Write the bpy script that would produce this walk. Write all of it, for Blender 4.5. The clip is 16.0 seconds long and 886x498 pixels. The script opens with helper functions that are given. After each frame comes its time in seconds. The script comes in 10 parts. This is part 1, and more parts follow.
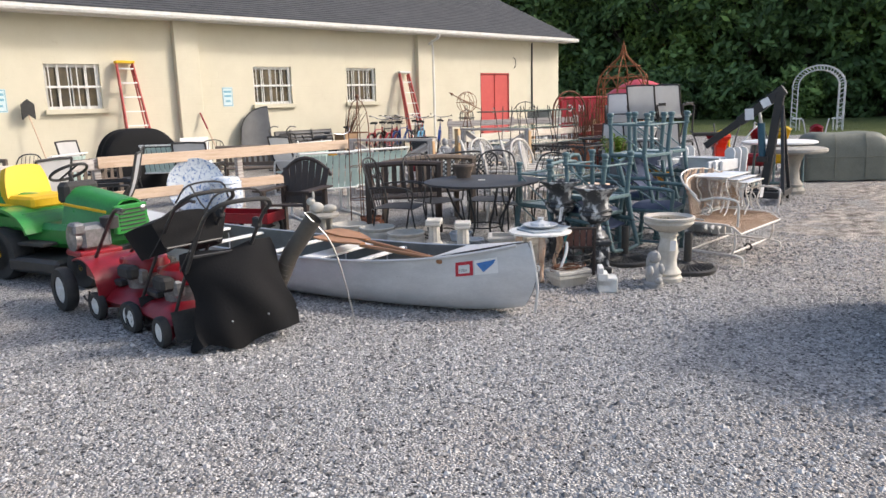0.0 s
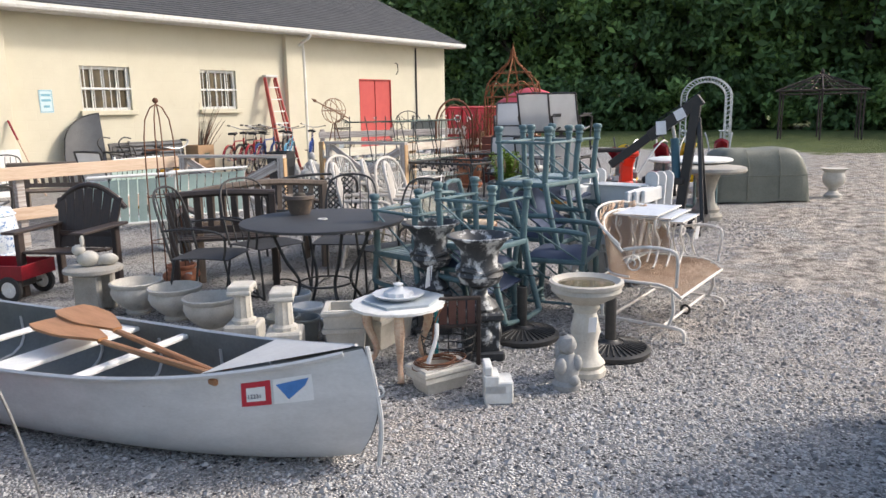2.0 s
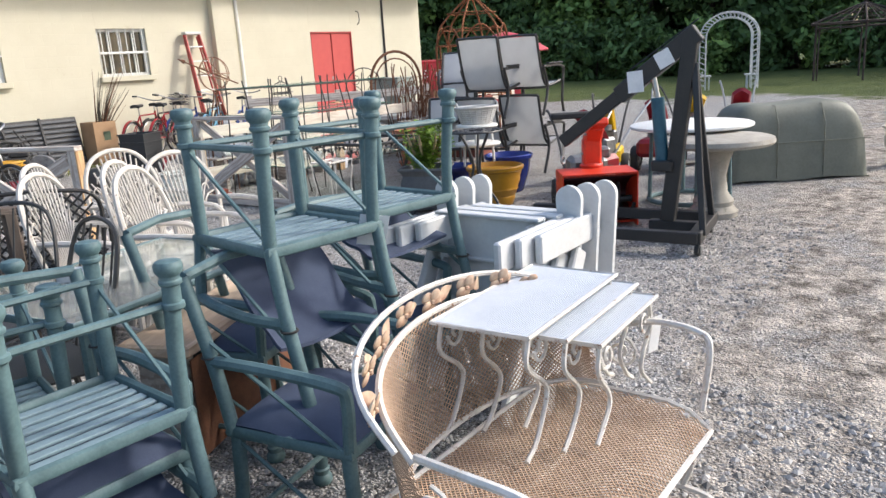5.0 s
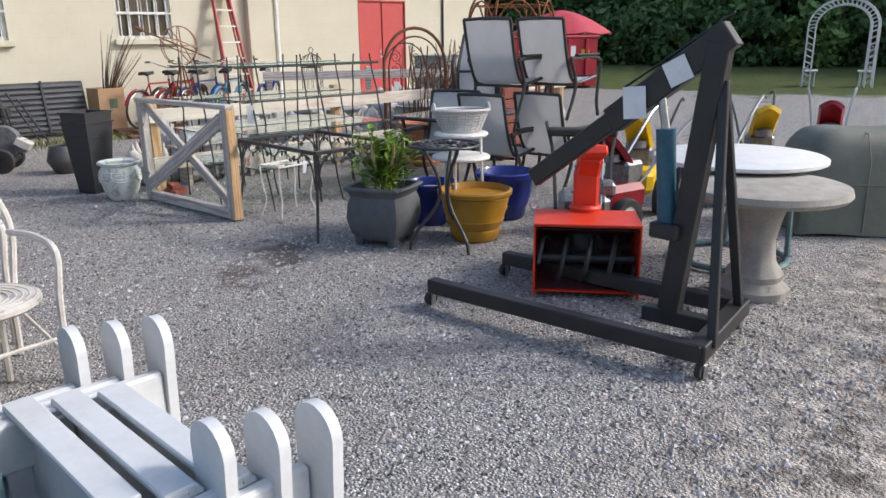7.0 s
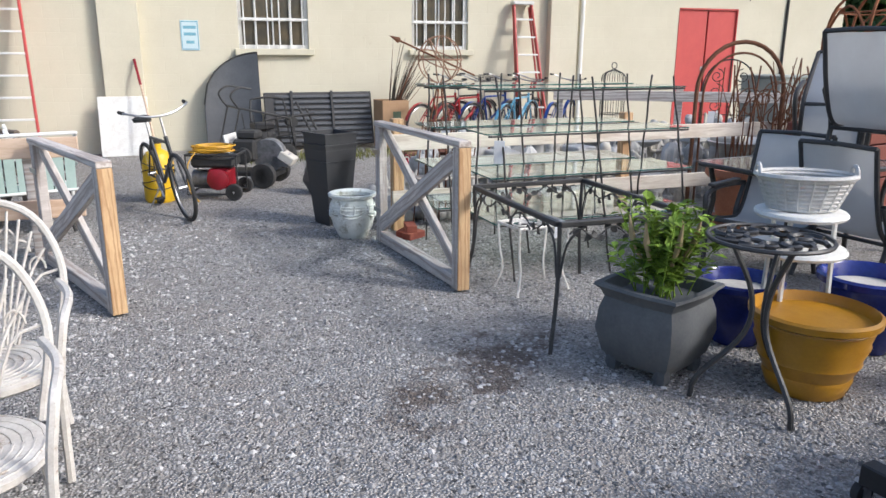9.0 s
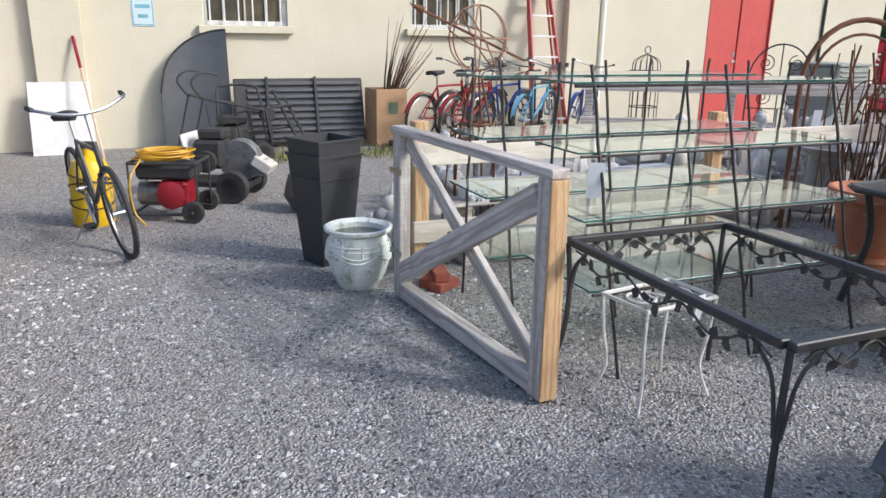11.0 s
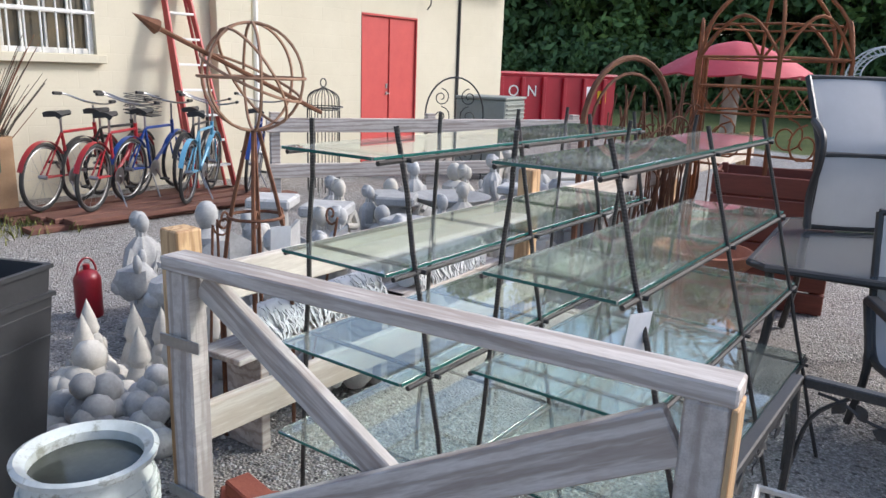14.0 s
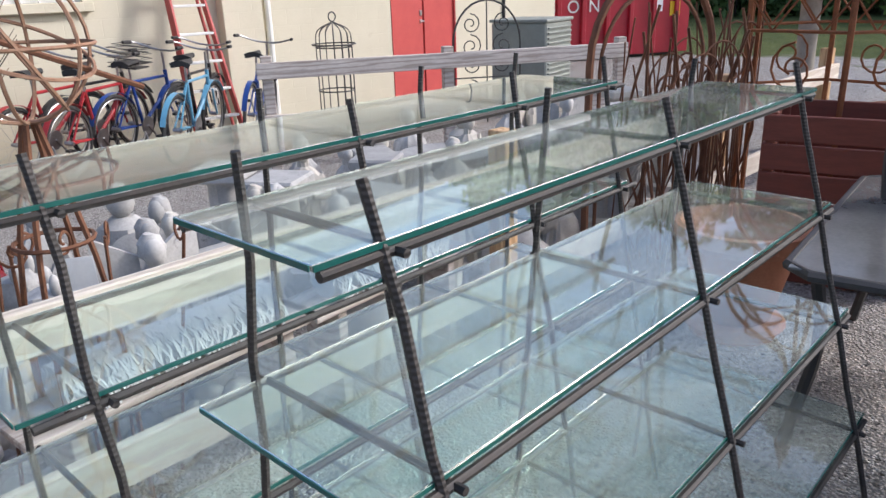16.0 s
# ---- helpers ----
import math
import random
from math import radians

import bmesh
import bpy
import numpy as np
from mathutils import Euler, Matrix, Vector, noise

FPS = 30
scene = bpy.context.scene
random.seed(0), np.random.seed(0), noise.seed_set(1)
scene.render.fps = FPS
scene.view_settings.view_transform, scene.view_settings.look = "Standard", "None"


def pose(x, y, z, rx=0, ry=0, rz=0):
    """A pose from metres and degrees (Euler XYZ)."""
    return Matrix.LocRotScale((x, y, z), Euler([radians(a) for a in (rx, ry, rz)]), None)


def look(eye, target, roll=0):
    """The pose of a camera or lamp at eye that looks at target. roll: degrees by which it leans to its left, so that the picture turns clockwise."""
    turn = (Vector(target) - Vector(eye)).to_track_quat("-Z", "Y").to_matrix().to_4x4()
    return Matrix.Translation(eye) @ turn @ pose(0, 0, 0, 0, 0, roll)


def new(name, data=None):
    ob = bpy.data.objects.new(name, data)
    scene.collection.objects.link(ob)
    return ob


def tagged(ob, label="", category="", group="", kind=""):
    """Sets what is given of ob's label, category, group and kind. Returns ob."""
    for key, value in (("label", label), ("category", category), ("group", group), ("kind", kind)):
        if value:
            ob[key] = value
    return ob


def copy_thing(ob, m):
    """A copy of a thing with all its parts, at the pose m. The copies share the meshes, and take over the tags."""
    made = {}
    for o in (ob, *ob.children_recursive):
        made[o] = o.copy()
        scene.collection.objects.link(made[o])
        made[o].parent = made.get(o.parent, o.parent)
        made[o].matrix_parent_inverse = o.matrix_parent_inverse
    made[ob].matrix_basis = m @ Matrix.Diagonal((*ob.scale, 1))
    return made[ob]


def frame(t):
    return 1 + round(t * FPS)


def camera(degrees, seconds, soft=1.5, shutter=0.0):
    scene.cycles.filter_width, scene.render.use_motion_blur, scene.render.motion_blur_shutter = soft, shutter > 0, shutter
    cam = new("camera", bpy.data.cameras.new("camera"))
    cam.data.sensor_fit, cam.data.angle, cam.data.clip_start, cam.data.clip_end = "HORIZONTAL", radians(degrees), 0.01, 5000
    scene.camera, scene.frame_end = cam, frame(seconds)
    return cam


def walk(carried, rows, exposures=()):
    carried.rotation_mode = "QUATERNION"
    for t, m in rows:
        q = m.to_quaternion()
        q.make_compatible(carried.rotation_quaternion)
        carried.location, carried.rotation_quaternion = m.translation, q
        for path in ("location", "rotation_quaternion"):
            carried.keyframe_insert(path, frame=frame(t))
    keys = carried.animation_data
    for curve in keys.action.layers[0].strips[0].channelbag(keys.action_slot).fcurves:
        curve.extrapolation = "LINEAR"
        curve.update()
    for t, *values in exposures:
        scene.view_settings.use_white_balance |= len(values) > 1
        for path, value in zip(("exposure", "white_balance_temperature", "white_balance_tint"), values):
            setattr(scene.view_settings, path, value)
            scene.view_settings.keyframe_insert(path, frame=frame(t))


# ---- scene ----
cam = camera(61.8, 16.0)
PATH = [
    (0, (-0.405, -0.732, 1.546), (0.978, 0.659, 1.153), -1.6),
    (0.5, (0.037, -0.449, 1.56), (1.537, 0.824, 1.204), -1.1),
    (1, (0.548, -0.155, 1.539), (2.112, 1.043, 1.193), -0.8),
    (1.5, (1.018, 0.199, 1.531), (2.607, 1.362, 1.178), -0.7),
    (2, (1.511, 0.464, 1.518), (3.082, 1.643, 1.143), -1.0),
    (2.5, (2.083, 0.667, 1.519), (3.599, 1.908, 1.117), -1.8),
    (3, (2.619, 0.872, 1.512), (4.09, 2.158, 1.088), -2.6),
    (3.5, (3.235, 0.983, 1.517), (4.688, 2.285, 1.076), -3.2),
    (4, (3.814, 1.149, 1.474), (5.275, 2.434, 1.014), -3.8),
    (4.5, (4.324, 1.246, 1.46), (5.813, 2.494, 0.985), -4.1),
    (5, (4.913, 1.328, 1.469), (6.415, 2.554, 0.98), -3.6),
    (5.2, (5.16, 1.377, 1.446), (6.666, 2.596, 0.954), -3.3),
    (7.3, (7.269, 1.836, 1.574), (8.521, 3.287, 1.004), -0.3),
    (7.5, (7.457, 1.954, 1.566), (8.642, 3.461, 0.997), -0.3),
    (8, (7.832, 2.32, 1.564), (8.835, 3.956, 1.0), -0.1),
    (8.5, (8.142, 2.715, 1.589), (8.955, 4.459, 1.043), 0.0),
    (9, (8.342, 3.169, 1.593), (9.014, 4.979, 1.071), 0.3),
    (9.2, (8.418, 3.357, 1.58), (9.04, 5.186, 1.063), 0.0),
    (11.3, (8.604, 5.379, 1.53), (9.372, 7.137, 0.962), 1.2),
    (11.5, (8.594, 5.559, 1.537), (9.387, 7.305, 0.968), 1.4),
    (12, (8.519, 6.008, 1.514), (9.41, 7.713, 0.965), 2.0),
    (12.5, (8.504, 6.484, 1.494), (9.549, 8.104, 0.962), 2.4),
    (13, (8.492, 6.94, 1.496), (9.742, 8.415, 0.985), 2.5),
    (13.5, (8.556, 7.235, 1.518), (10.0, 8.53, 1.028), 2.1),
    (14, (8.783, 7.291, 1.557), (10.351, 8.439, 1.084), 2.0),
    (14.5, (9.199, 7.324, 1.593), (10.782, 8.444, 1.104), 0.4),
    (15, (9.437, 7.385, 1.621), (10.976, 8.543, 1.08), 0.1),
    (15.5, (9.737, 7.434, 1.618), (11.194, 8.663, 1.012), -0.4),
    (16, (9.983, 7.406, 1.616), (11.357, 8.697, 0.947), -1.9),
]
walk(cam, [(t, look(eye, target, roll)) for t, eye, target, roll in PATH],
     exposures=[(0, 0.80, 6700, 11.5), (5.2, 0.90, 6450, 9.5), (7.3, 0.54, 6200, 11), (9.0, 0.66, 6050, 10), (12.0, 0.70, 6050, 11), (14.0, 0.74, 6050, 11.5), (16.0, 0.66, 6100, 14)])

# ---- world, sun, exposure ----
SUN_EL, SUN_AZ = 36.0, -40.0      # azimuth of the sun's side, degrees from +x
world = bpy.data.worlds.new("sky")
world.use_nodes = True
scene.world = world
wn = world.node_tree.nodes
sky = wn.new("ShaderNodeTexSky")
sky.sky_type, sky.sun_disc = "NISHITA", False
sky.sun_elevation, sky.sun_rotation = radians(SUN_EL), radians(90 - SUN_AZ)
sky.air_density, sky.dust_density = 1.0, 3.0
wn["Background"].inputs["Strength"].default_value = 0.15
world.node_tree.links.new(sky.outputs[0], wn["Background"].inputs[0])
sun = new("sun", bpy.data.lights.new("sun", "SUN"))
sun.data.energy, sun.data.angle, sun.data.color = 1.6, radians(8), (1.0, 0.96, 0.91)
sx, sy, sz = (math.cos(radians(SUN_EL)) * math.cos(radians(SUN_AZ)),
              math.cos(radians(SUN_EL)) * math.sin(radians(SUN_AZ)), math.sin(radians(SUN_EL)))
sun.matrix_world = look((30 * sx, 30 * sy, 30 * sz), (0, 0, 0))


# ---- materials ----
def material(name, a, b=None, rough=0.6, metal=0.0, scale=6.0, fine=60.0, bump=0.15, spots=None, vary=0.0, stretch=(1, 1, 1), spec=0.5, spot_at=0.62, dist=0.004):
    """Two tones mixed by coarse and fine noise, optional spots of a third tone, relief, and a change from piece to piece."""
    m = bpy.data.materials.new(name)
    m.use_nodes = True
    n, l = m.node_tree.nodes, m.node_tree.links
    p = n["Principled BSDF"]
    b = b or tuple(c * 0.72 for c in a)
    co, mp = n.new("ShaderNodeTexCoord"), n.new("ShaderNodeMapping")
    mp.inputs["Scale"].default_value = stretch
    l.new(co.outputs["Object"], mp.inputs["Vector"])
    n1, n2 = n.new("ShaderNodeTexNoise"), n.new("ShaderNodeTexNoise")
    n1.inputs["Scale"].default_value, n2.inputs["Scale"].default_value = scale, fine
    n1.inputs["Detail"].default_value, n2.inputs["Detail"].default_value = 5, 3
    n1.inputs["Roughness"].default_value = 0.65
    for t in (n1, n2):
        l.new(mp.outputs[0], t.inputs["Vector"])
    add = n.new("ShaderNodeMath")
    add.operation = "MULTIPLY_ADD"
    add.inputs[1].default_value = 0.45
    l.new(n2.outputs[0], add.inputs[0])
    l.new(n1.outputs[0], add.inputs[2])
    ramp = n.new("ShaderNodeMapRange")
    ramp.inputs[1].default_value, ramp.inputs[2].default_value = 0.5, 0.95
    l.new(add.outputs[0], ramp.inputs[0])
    mix = n.new("ShaderNodeMix")
    mix.data_type = "RGBA"
    mix.inputs[6].default_value, mix.inputs[7].default_value = (*a, 1), (*b, 1)
    l.new(ramp.outputs[0], mix.inputs[0])
    col = mix.outputs[2]
    if spots:
        n3, r3, m3 = n.new("ShaderNodeTexNoise"), n.new("ShaderNodeMapRange"), n.new("ShaderNodeMix")
        n3.inputs["Scale"].default_value, n3.inputs["Detail"].default_value = scale * 1.7, 7
        n3.inputs["Roughness"].default_value = 0.7
        l.new(mp.outputs[0], n3.inputs["Vector"])
        r3.inputs[1].default_value, r3.inputs[2].default_value = spot_at - 0.04, spot_at + 0.05
        l.new(n3.outputs[0], r3.inputs[0])
        m3.data_type = "RGBA"
        m3.inputs[7].default_value = (*spots, 1)
        l.new(r3.outputs[0], m3.inputs[0])
        l.new(col, m3.inputs[6])
        col = m3.outputs[2]
    if vary:
        oi, mv, hs = n.new("ShaderNodeObjectInfo"), n.new("ShaderNodeMapRange"), n.new("ShaderNodeHueSaturation")
        mv.inputs[3].default_value, mv.inputs[4].default_value = 1 - vary, 1 + vary
        l.new(oi.outputs["Random"], mv.inputs[0])
        l.new(mv.outputs[0], hs.inputs["Value"])
        l.new(col, hs.inputs["Color"])
        col = hs.outputs[0]
    l.new(col, p.inputs["Base Color"])
    rr = n.new("ShaderNodeMapRange")
    rr.inputs[3].default_value, rr.inputs[4].default_value = max(0.03, rough - 0.1), min(1, rough + 0.12)
    l.new(n1.outputs[0], rr.inputs[0])
    l.new(rr.outputs[0], p.inputs["Roughness"])
    p.inputs["Metallic"].default_value = metal
    p.inputs["Specular IOR Level"].default_value = spec
    if bump:
        bp = n.new("ShaderNodeBump")
        bp.inputs["Strength"].default_value, bp.inputs["Distance"].default_value = min(1, bump), dist
        l.new(add.outputs[0], bp.inputs["Height"])
        l.new(bp.outputs[0], p.inputs["Normal"])
    return m


def gravel_material():
    """Crushed grey stone with pale chips, dirt tracks towards the drive, and grass past its edge."""
    m = bpy.data.materials.new("gravel")
    m.use_nodes = True
    n, l = m.node_tree.nodes, m.node_tree.links
    p = n["Principled BSDF"]
    co = n.new("ShaderNodeTexCoord")
    def noise_tex(scale, detail=4, rough=0.6):
        t = n.new("ShaderNodeTexNoise")
        t.inputs["Scale"].default_value, t.inputs["Detail"].default_value, t.inputs["Roughness"].default_value = scale, detail, rough
        l.new(co.outputs["Object"], t.inputs["Vector"])
        return t.outputs[0]
    def ranged(src, lo, hi, a=0.0, b=1.0):
        r = n.new("ShaderNodeMapRange")
        for i, v in enumerate((lo, hi, a, b)):
            r.inputs[i + 1].default_value = v
        l.new(src, r.inputs[0])
        return r.outputs[0]
    def mixed(f, a, b):
        x = n.new("ShaderNodeMix")
        x.data_type = "RGBA"
        for sock, v in ((x.inputs[6], a), (x.inputs[7], b)):
            if isinstance(v, tuple):
                sock.default_value = (*v, 1)
            else:
                l.new(v, sock)
        l.new(f, x.inputs[0])
        return x.outputs[2]
    def maths(op, a, b):
        x = n.new("ShaderNodeMath")
        x.operation = op
        for sock, v in ((x.inputs[0], a), (x.inputs[1], b)):
            if isinstance(v, (int, float)):
                sock.default_value = v
            else:
                l.new(v, sock)
        return x.outputs[0]
    vor = n.new("ShaderNodeTexVoronoi")
    vor.inputs["Scale"].default_value = 70
    l.new(co.outputs["Object"], vor.inputs["Vector"])
    vor2 = n.new("ShaderNodeTexVoronoi")
    vor2.inputs["Scale"].default_value = 130
    l.new(co.outputs["Object"], vor2.inputs["Vector"])
    sep = n.new("ShaderNodeSeparateColor")
    l.new(vor.outputs["Color"], sep.inputs[0])
    sep2 = n.new("ShaderNodeSeparateColor")
    l.new(vor2.outputs["Color"], sep2.inputs[0])
    chips = mixed(ranged(sep.outputs[0], 0.0, 1.0), (0.12, 0.118, 0.116), (0.78, 0.76, 0.73))
    dust = mixed(ranged(sep2.outputs[1], 0.1, 0.9), (0.28, 0.272, 0.26), (0.64, 0.625, 0.60))
    stone = mixed(ranged(noise_tex(2.2, 5), 0.36, 0.58), chips, dust)
    stone = mixed(ranged(noise_tex(0.55, 4), 0.5, 0.72, 0, 0.5), stone, (0.50, 0.42, 0.35))
    # larger broken stones, some pale and some dark; hollows between carry painted shade
    big = n.new("ShaderNodeTexVoronoi")
    big.inputs["Scale"].default_value = 32
    l.new(co.outputs["Object"], big.inputs["Vector"])
    sep3 = n.new("ShaderNodeSeparateColor")
    l.new(big.outputs["Color"], sep3.inputs[0])
    inner = ranged(big.outputs["Distance"], 0.42, 0.36)
    stone = mixed(maths("MULTIPLY", ranged(sep3.outputs[0], 0.76, 0.79), inner), stone, (0.68, 0.665, 0.64))
    stone = mixed(maths("MULTIPLY", ranged(sep3.outputs[1], 0.76, 0.78), inner), stone, (0.06, 0.06, 0.062))
    # shade in the crevices between chips, put into the base colour
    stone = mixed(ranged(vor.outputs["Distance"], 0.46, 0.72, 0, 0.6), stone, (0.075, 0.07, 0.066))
    # trodden, finer and browner ground in the yard, its dark tone partly painted shade
    xyz = n.new("ShaderNodeSeparateXYZ")
    l.new(co.outputs["Object"], xyz.inputs[0])
    fines = mixed(ranged(noise_tex(55, 4, 0.7), 0.3, 0.7), (0.16, 0.143, 0.126), (0.42, 0.385, 0.345))
    inside = maths("MULTIPLY", ranged(maths("ADD", maths("SUBTRACT", xyz.outputs[1], maths("MULTIPLY", maths("MAXIMUM", maths("SUBTRACT", xyz.outputs[0], 8.5), 0.0), 0.5)), ranged(noise_tex(0.6, 4), 0.2, 0.8, -0.8, 0.8)), 2.7, 3.9), ranged(xyz.outputs[0], 5.5, 7.0))
    stone = mixed(maths("MULTIPLY", inside, ranged(noise_tex(3.4, 6, 0.7), 0.34, 0.62, 0.08, 0.62)), stone, fines)
    # dirt tracks of the drive
    drive = maths("MULTIPLY", ranged(xyz.outputs[0], 5.0, 8.5), ranged(maths("SUBTRACT", xyz.outputs[1], maths("MULTIPLY", xyz.outputs[0], 0.12)), 2.3, 1.3))
    dirty = maths("MULTIPLY", drive, ranged(noise_tex(1.6, 6, 0.75), 0.36, 0.5))
    soil = mixed(ranged(noise_tex(5, 7, 0.75), 0.40, 0.6), (0.17, 0.145, 0.12), (0.66, 0.59, 0.51))
    stone = mixed(dirty, stone, soil)
    # a rusty wash of soil
    wash = n.new("ShaderNodeVectorMath")
    wash.operation = "DISTANCE"
    wash.inputs[1].default_value = (9.7, 6.37, 0)
    l.new(co.outputs["Object"], wash.inputs[0])
    wash_b = n.new("ShaderNodeVectorMath")
    wash_b.operation = "DISTANCE"
    wash_b.inputs[1].default_value = (10.02, 6.56, 0)
    l.new(co.outputs["Object"], wash_b.inputs[0])
    wash_c = n.new("ShaderNodeVectorMath")
    wash_c.operation = "DISTANCE"
    wash_c.inputs[1].default_value = (9.42, 6.2, 0)
    l.new(co.outputs["Object"], wash_c.inputs[0])
    near_wash = maths("MINIMUM", wash.outputs["Value"], maths("MINIMUM", wash_b.outputs["Value"], wash_c.outputs["Value"]))
    w = maths("ADD", near_wash, ranged(noise_tex(3.2, 5), 0.2, 0.8, -0.5, 0.5))
    stone = mixed(ranged(w, 0.30, 0.08, 0, 0.75), stone, (0.10, 0.07, 0.055))
    # grass past the yard
    edge = maths("ADD", xyz.outputs[0], ranged(noise_tex(0.35, 5, 0.7), 0.2, 0.8, -3.0, 3.0))
    past = ranged(edge, 26.0, 27.2)
    green = mixed(ranged(noise_tex(1.1, 6, 0.7), 0.35, 0.7), (0.07, 0.10, 0.028), (0.15, 0.17, 0.05))
    green = mixed(ranged(noise_tex(14, 4, 0.7), 0.4, 0.65, 0, 0.6), green, (0.05, 0.075, 0.02))
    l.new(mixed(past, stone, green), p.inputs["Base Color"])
    p.inputs["Roughness"].default_value = 0.9
    p.inputs["Specular IOR Level"].default_value = 0.25
    high = maths("ADD", maths("MULTIPLY", ranged(vor.outputs["Distance"], 0, 0.7, 1, 0), 1.0), maths("MULTIPLY", noise_tex(9, 5, 0.7), maths("ADD", maths("MULTIPLY", drive, 5.0), 1.8)))
    bp = n.new("ShaderNodeBump")
    bp.inputs["Strength"].default_value, bp.inputs["Distance"].default_value = 1.0, 0.016
    l.new(high, bp.inputs["Height"])
    l.new(bp.outputs[0], p.inputs["Normal"])
    return m


def glass_material(name, tint=(0.86, 0.95, 0.92), rough=0.02, dust=0.0):
    m = bpy.data.materials.new(name)
    m.use_nodes = True
    n, l = m.node_tree.nodes, m.node_tree.links
    p = n["Principled BSDF"]
    p.inputs["Base Color"].default_value = (*tint, 1)
    p.inputs["Transmission Weight"].default_value, p.inputs["Roughness"].default_value, p.inputs["IOR"].default_value = 1.0, rough, 1.5
    if dust:
        d, mx, nz, r, co = n.new("ShaderNodeBsdfDiffuse"), n.new("ShaderNodeMixShader"), n.new("ShaderNodeTexNoise"), n.new("ShaderNodeMapRange"), n.new("ShaderNodeTexCoord")
        d.inputs[0].default_value = (0.62, 0.62, 0.58, 1)
        nz.inputs["Scale"].default_value, nz.inputs["Detail"].default_value, nz.inputs["Roughness"].default_value = 3.5, 8, 0.72
        l.new(co.outputs["Object"], nz.inputs["Vector"])
        r.inputs[1].default_value, r.inputs[2].default_value, r.inputs[3].default_value, r.inputs[4].default_value = 0.42, 0.72, dust * 0.25, dust
        l.new(nz.outputs[0], r.inputs[0])
        l.new(r.outputs[0], mx.inputs[0])
        l.new(p.outputs[0], mx.inputs[1])
        l.new(d.outputs[0], mx.inputs[2])
        l.new(mx.outputs[0], n["Material Output"].inputs["Surface"])
    return m


def leaf_material(name, a, b):
    m = material(name, a, b, rough=0.6, scale=0.7, fine=9, bump=0, spec=0.2)
    n, l = m.node_tree.nodes, m.node_tree.links
    p = n["Principled BSDF"]
    geo, r, hs = n.new("ShaderNodeNewGeometry"), n.new("ShaderNodeMapRange"), n.new("ShaderNodeHueSaturation")
    r.inputs[3].default_value, r.inputs[4].default_value = 0.75, 3.0
    l.new(geo.outputs["Random Per Island"], r.inputs[0])
    l.new(r.outputs[0], hs.inputs["Value"])
    l.new(p.inputs["Base Color"].links[0].from_socket, hs.inputs["Color"])
    l.new(hs.outputs[0], p.inputs["Base Color"])
    return m


def block_wall_material():
    """Cream paint over concrete blocks, streaked and worn."""
    m = material("cream_painted_block", (0.64, 0.595, 0.46), (0.585, 0.54, 0.41), rough=0.75, scale=1.3, fine=40, bump=0.2, spots=(0.54, 0.48, 0.35), spot_at=0.68)
    n, l = m.node_tree.nodes, m.node_tree.links
    br, co, mp, bp = n.new("ShaderNodeTexBrick"), n.new("ShaderNodeTexCoord"), n.new("ShaderNodeMapping"), n.new("ShaderNodeBump")
    mp.inputs["Rotation"].default_value = (radians(90), 0, 0)
    l.new(co.outputs["Object"], mp.inputs["Vector"])
    l.new(mp.outputs[0], br.inputs["Vector"])
    br.inputs["Scale"].default_value = 1.0
    br.inputs["Brick Width"].default_value, br.inputs["Row Height"].default_value, br.inputs["Mortar Size"].default_value = 0.4, 0.2, 0.006
    br.inputs["Mortar Smooth"].default_value = 0.6
    bp.invert = True
    bp.inputs["Strength"].default_value, bp.inputs["Distance"].default_value = 0.35, 0.004
    l.new(br.outputs["Fac"], bp.inputs["Height"])
    p = n["Principled BSDF"]
    l.new(p.inputs["Normal"].links[0].from_socket, bp.inputs["Normal"])
    l.new(bp.outputs[0], p.inputs["Normal"])
    return m


def grained(m, dark, along=0, share=0.8, scale=11.0):
    """Growth-ring figure drawn out along one axis of a board."""
    n, l = m.node_tree.nodes, m.node_tree.links
    p = n["Principled BSDF"]
    co, mp, wv, r, mx = n.new("ShaderNodeTexCoord"), n.new("ShaderNodeMapping"), n.new("ShaderNodeTexWave"), n.new("ShaderNodeMapRange"), n.new("ShaderNodeMix")
    sc_ = [1.0, 1.0, 1.0]
    sc_[along] = 0.10
    mp.inputs["Scale"].default_value = sc_
    mp.inputs["Rotation"].default_value = (0.31, 0.23, 0.11)
    l.new(co.outputs["Object"], mp.inputs["Vector"])
    wv.wave_type = "RINGS"
    wv.rings_direction = "XYZ"[along]
    for k, v in (("Scale", scale), ("Distortion", 7.0), ("Detail", 4.0), ("Detail Scale", 2.2), ("Detail Roughness", 0.62)):
        wv.inputs[k].default_value = v
    l.new(mp.outputs[0], wv.inputs["Vector"])
    r.inputs[1].default_value, r.inputs[2].default_value, r.inputs[3].default_value, r.inputs[4].default_value = 0.45, 0.95, 0.0, share
    l.new(wv.outputs["Fac"], r.inputs[0])
    mx.data_type = "RGBA"
    mx.inputs[7].default_value = (*dark, 1)
    l.new(p.inputs["Base Color"].links[0].from_socket, mx.inputs[6])
    l.new(r.outputs[0], mx.inputs[0])
    l.new(mx.outputs[2], p.inputs["Base Color"])


GRAVEL = gravel_material()
STONE_CHIP = leaf_material("stone_chips", (0.125, 0.122, 0.12), (0.235, 0.228, 0.22))

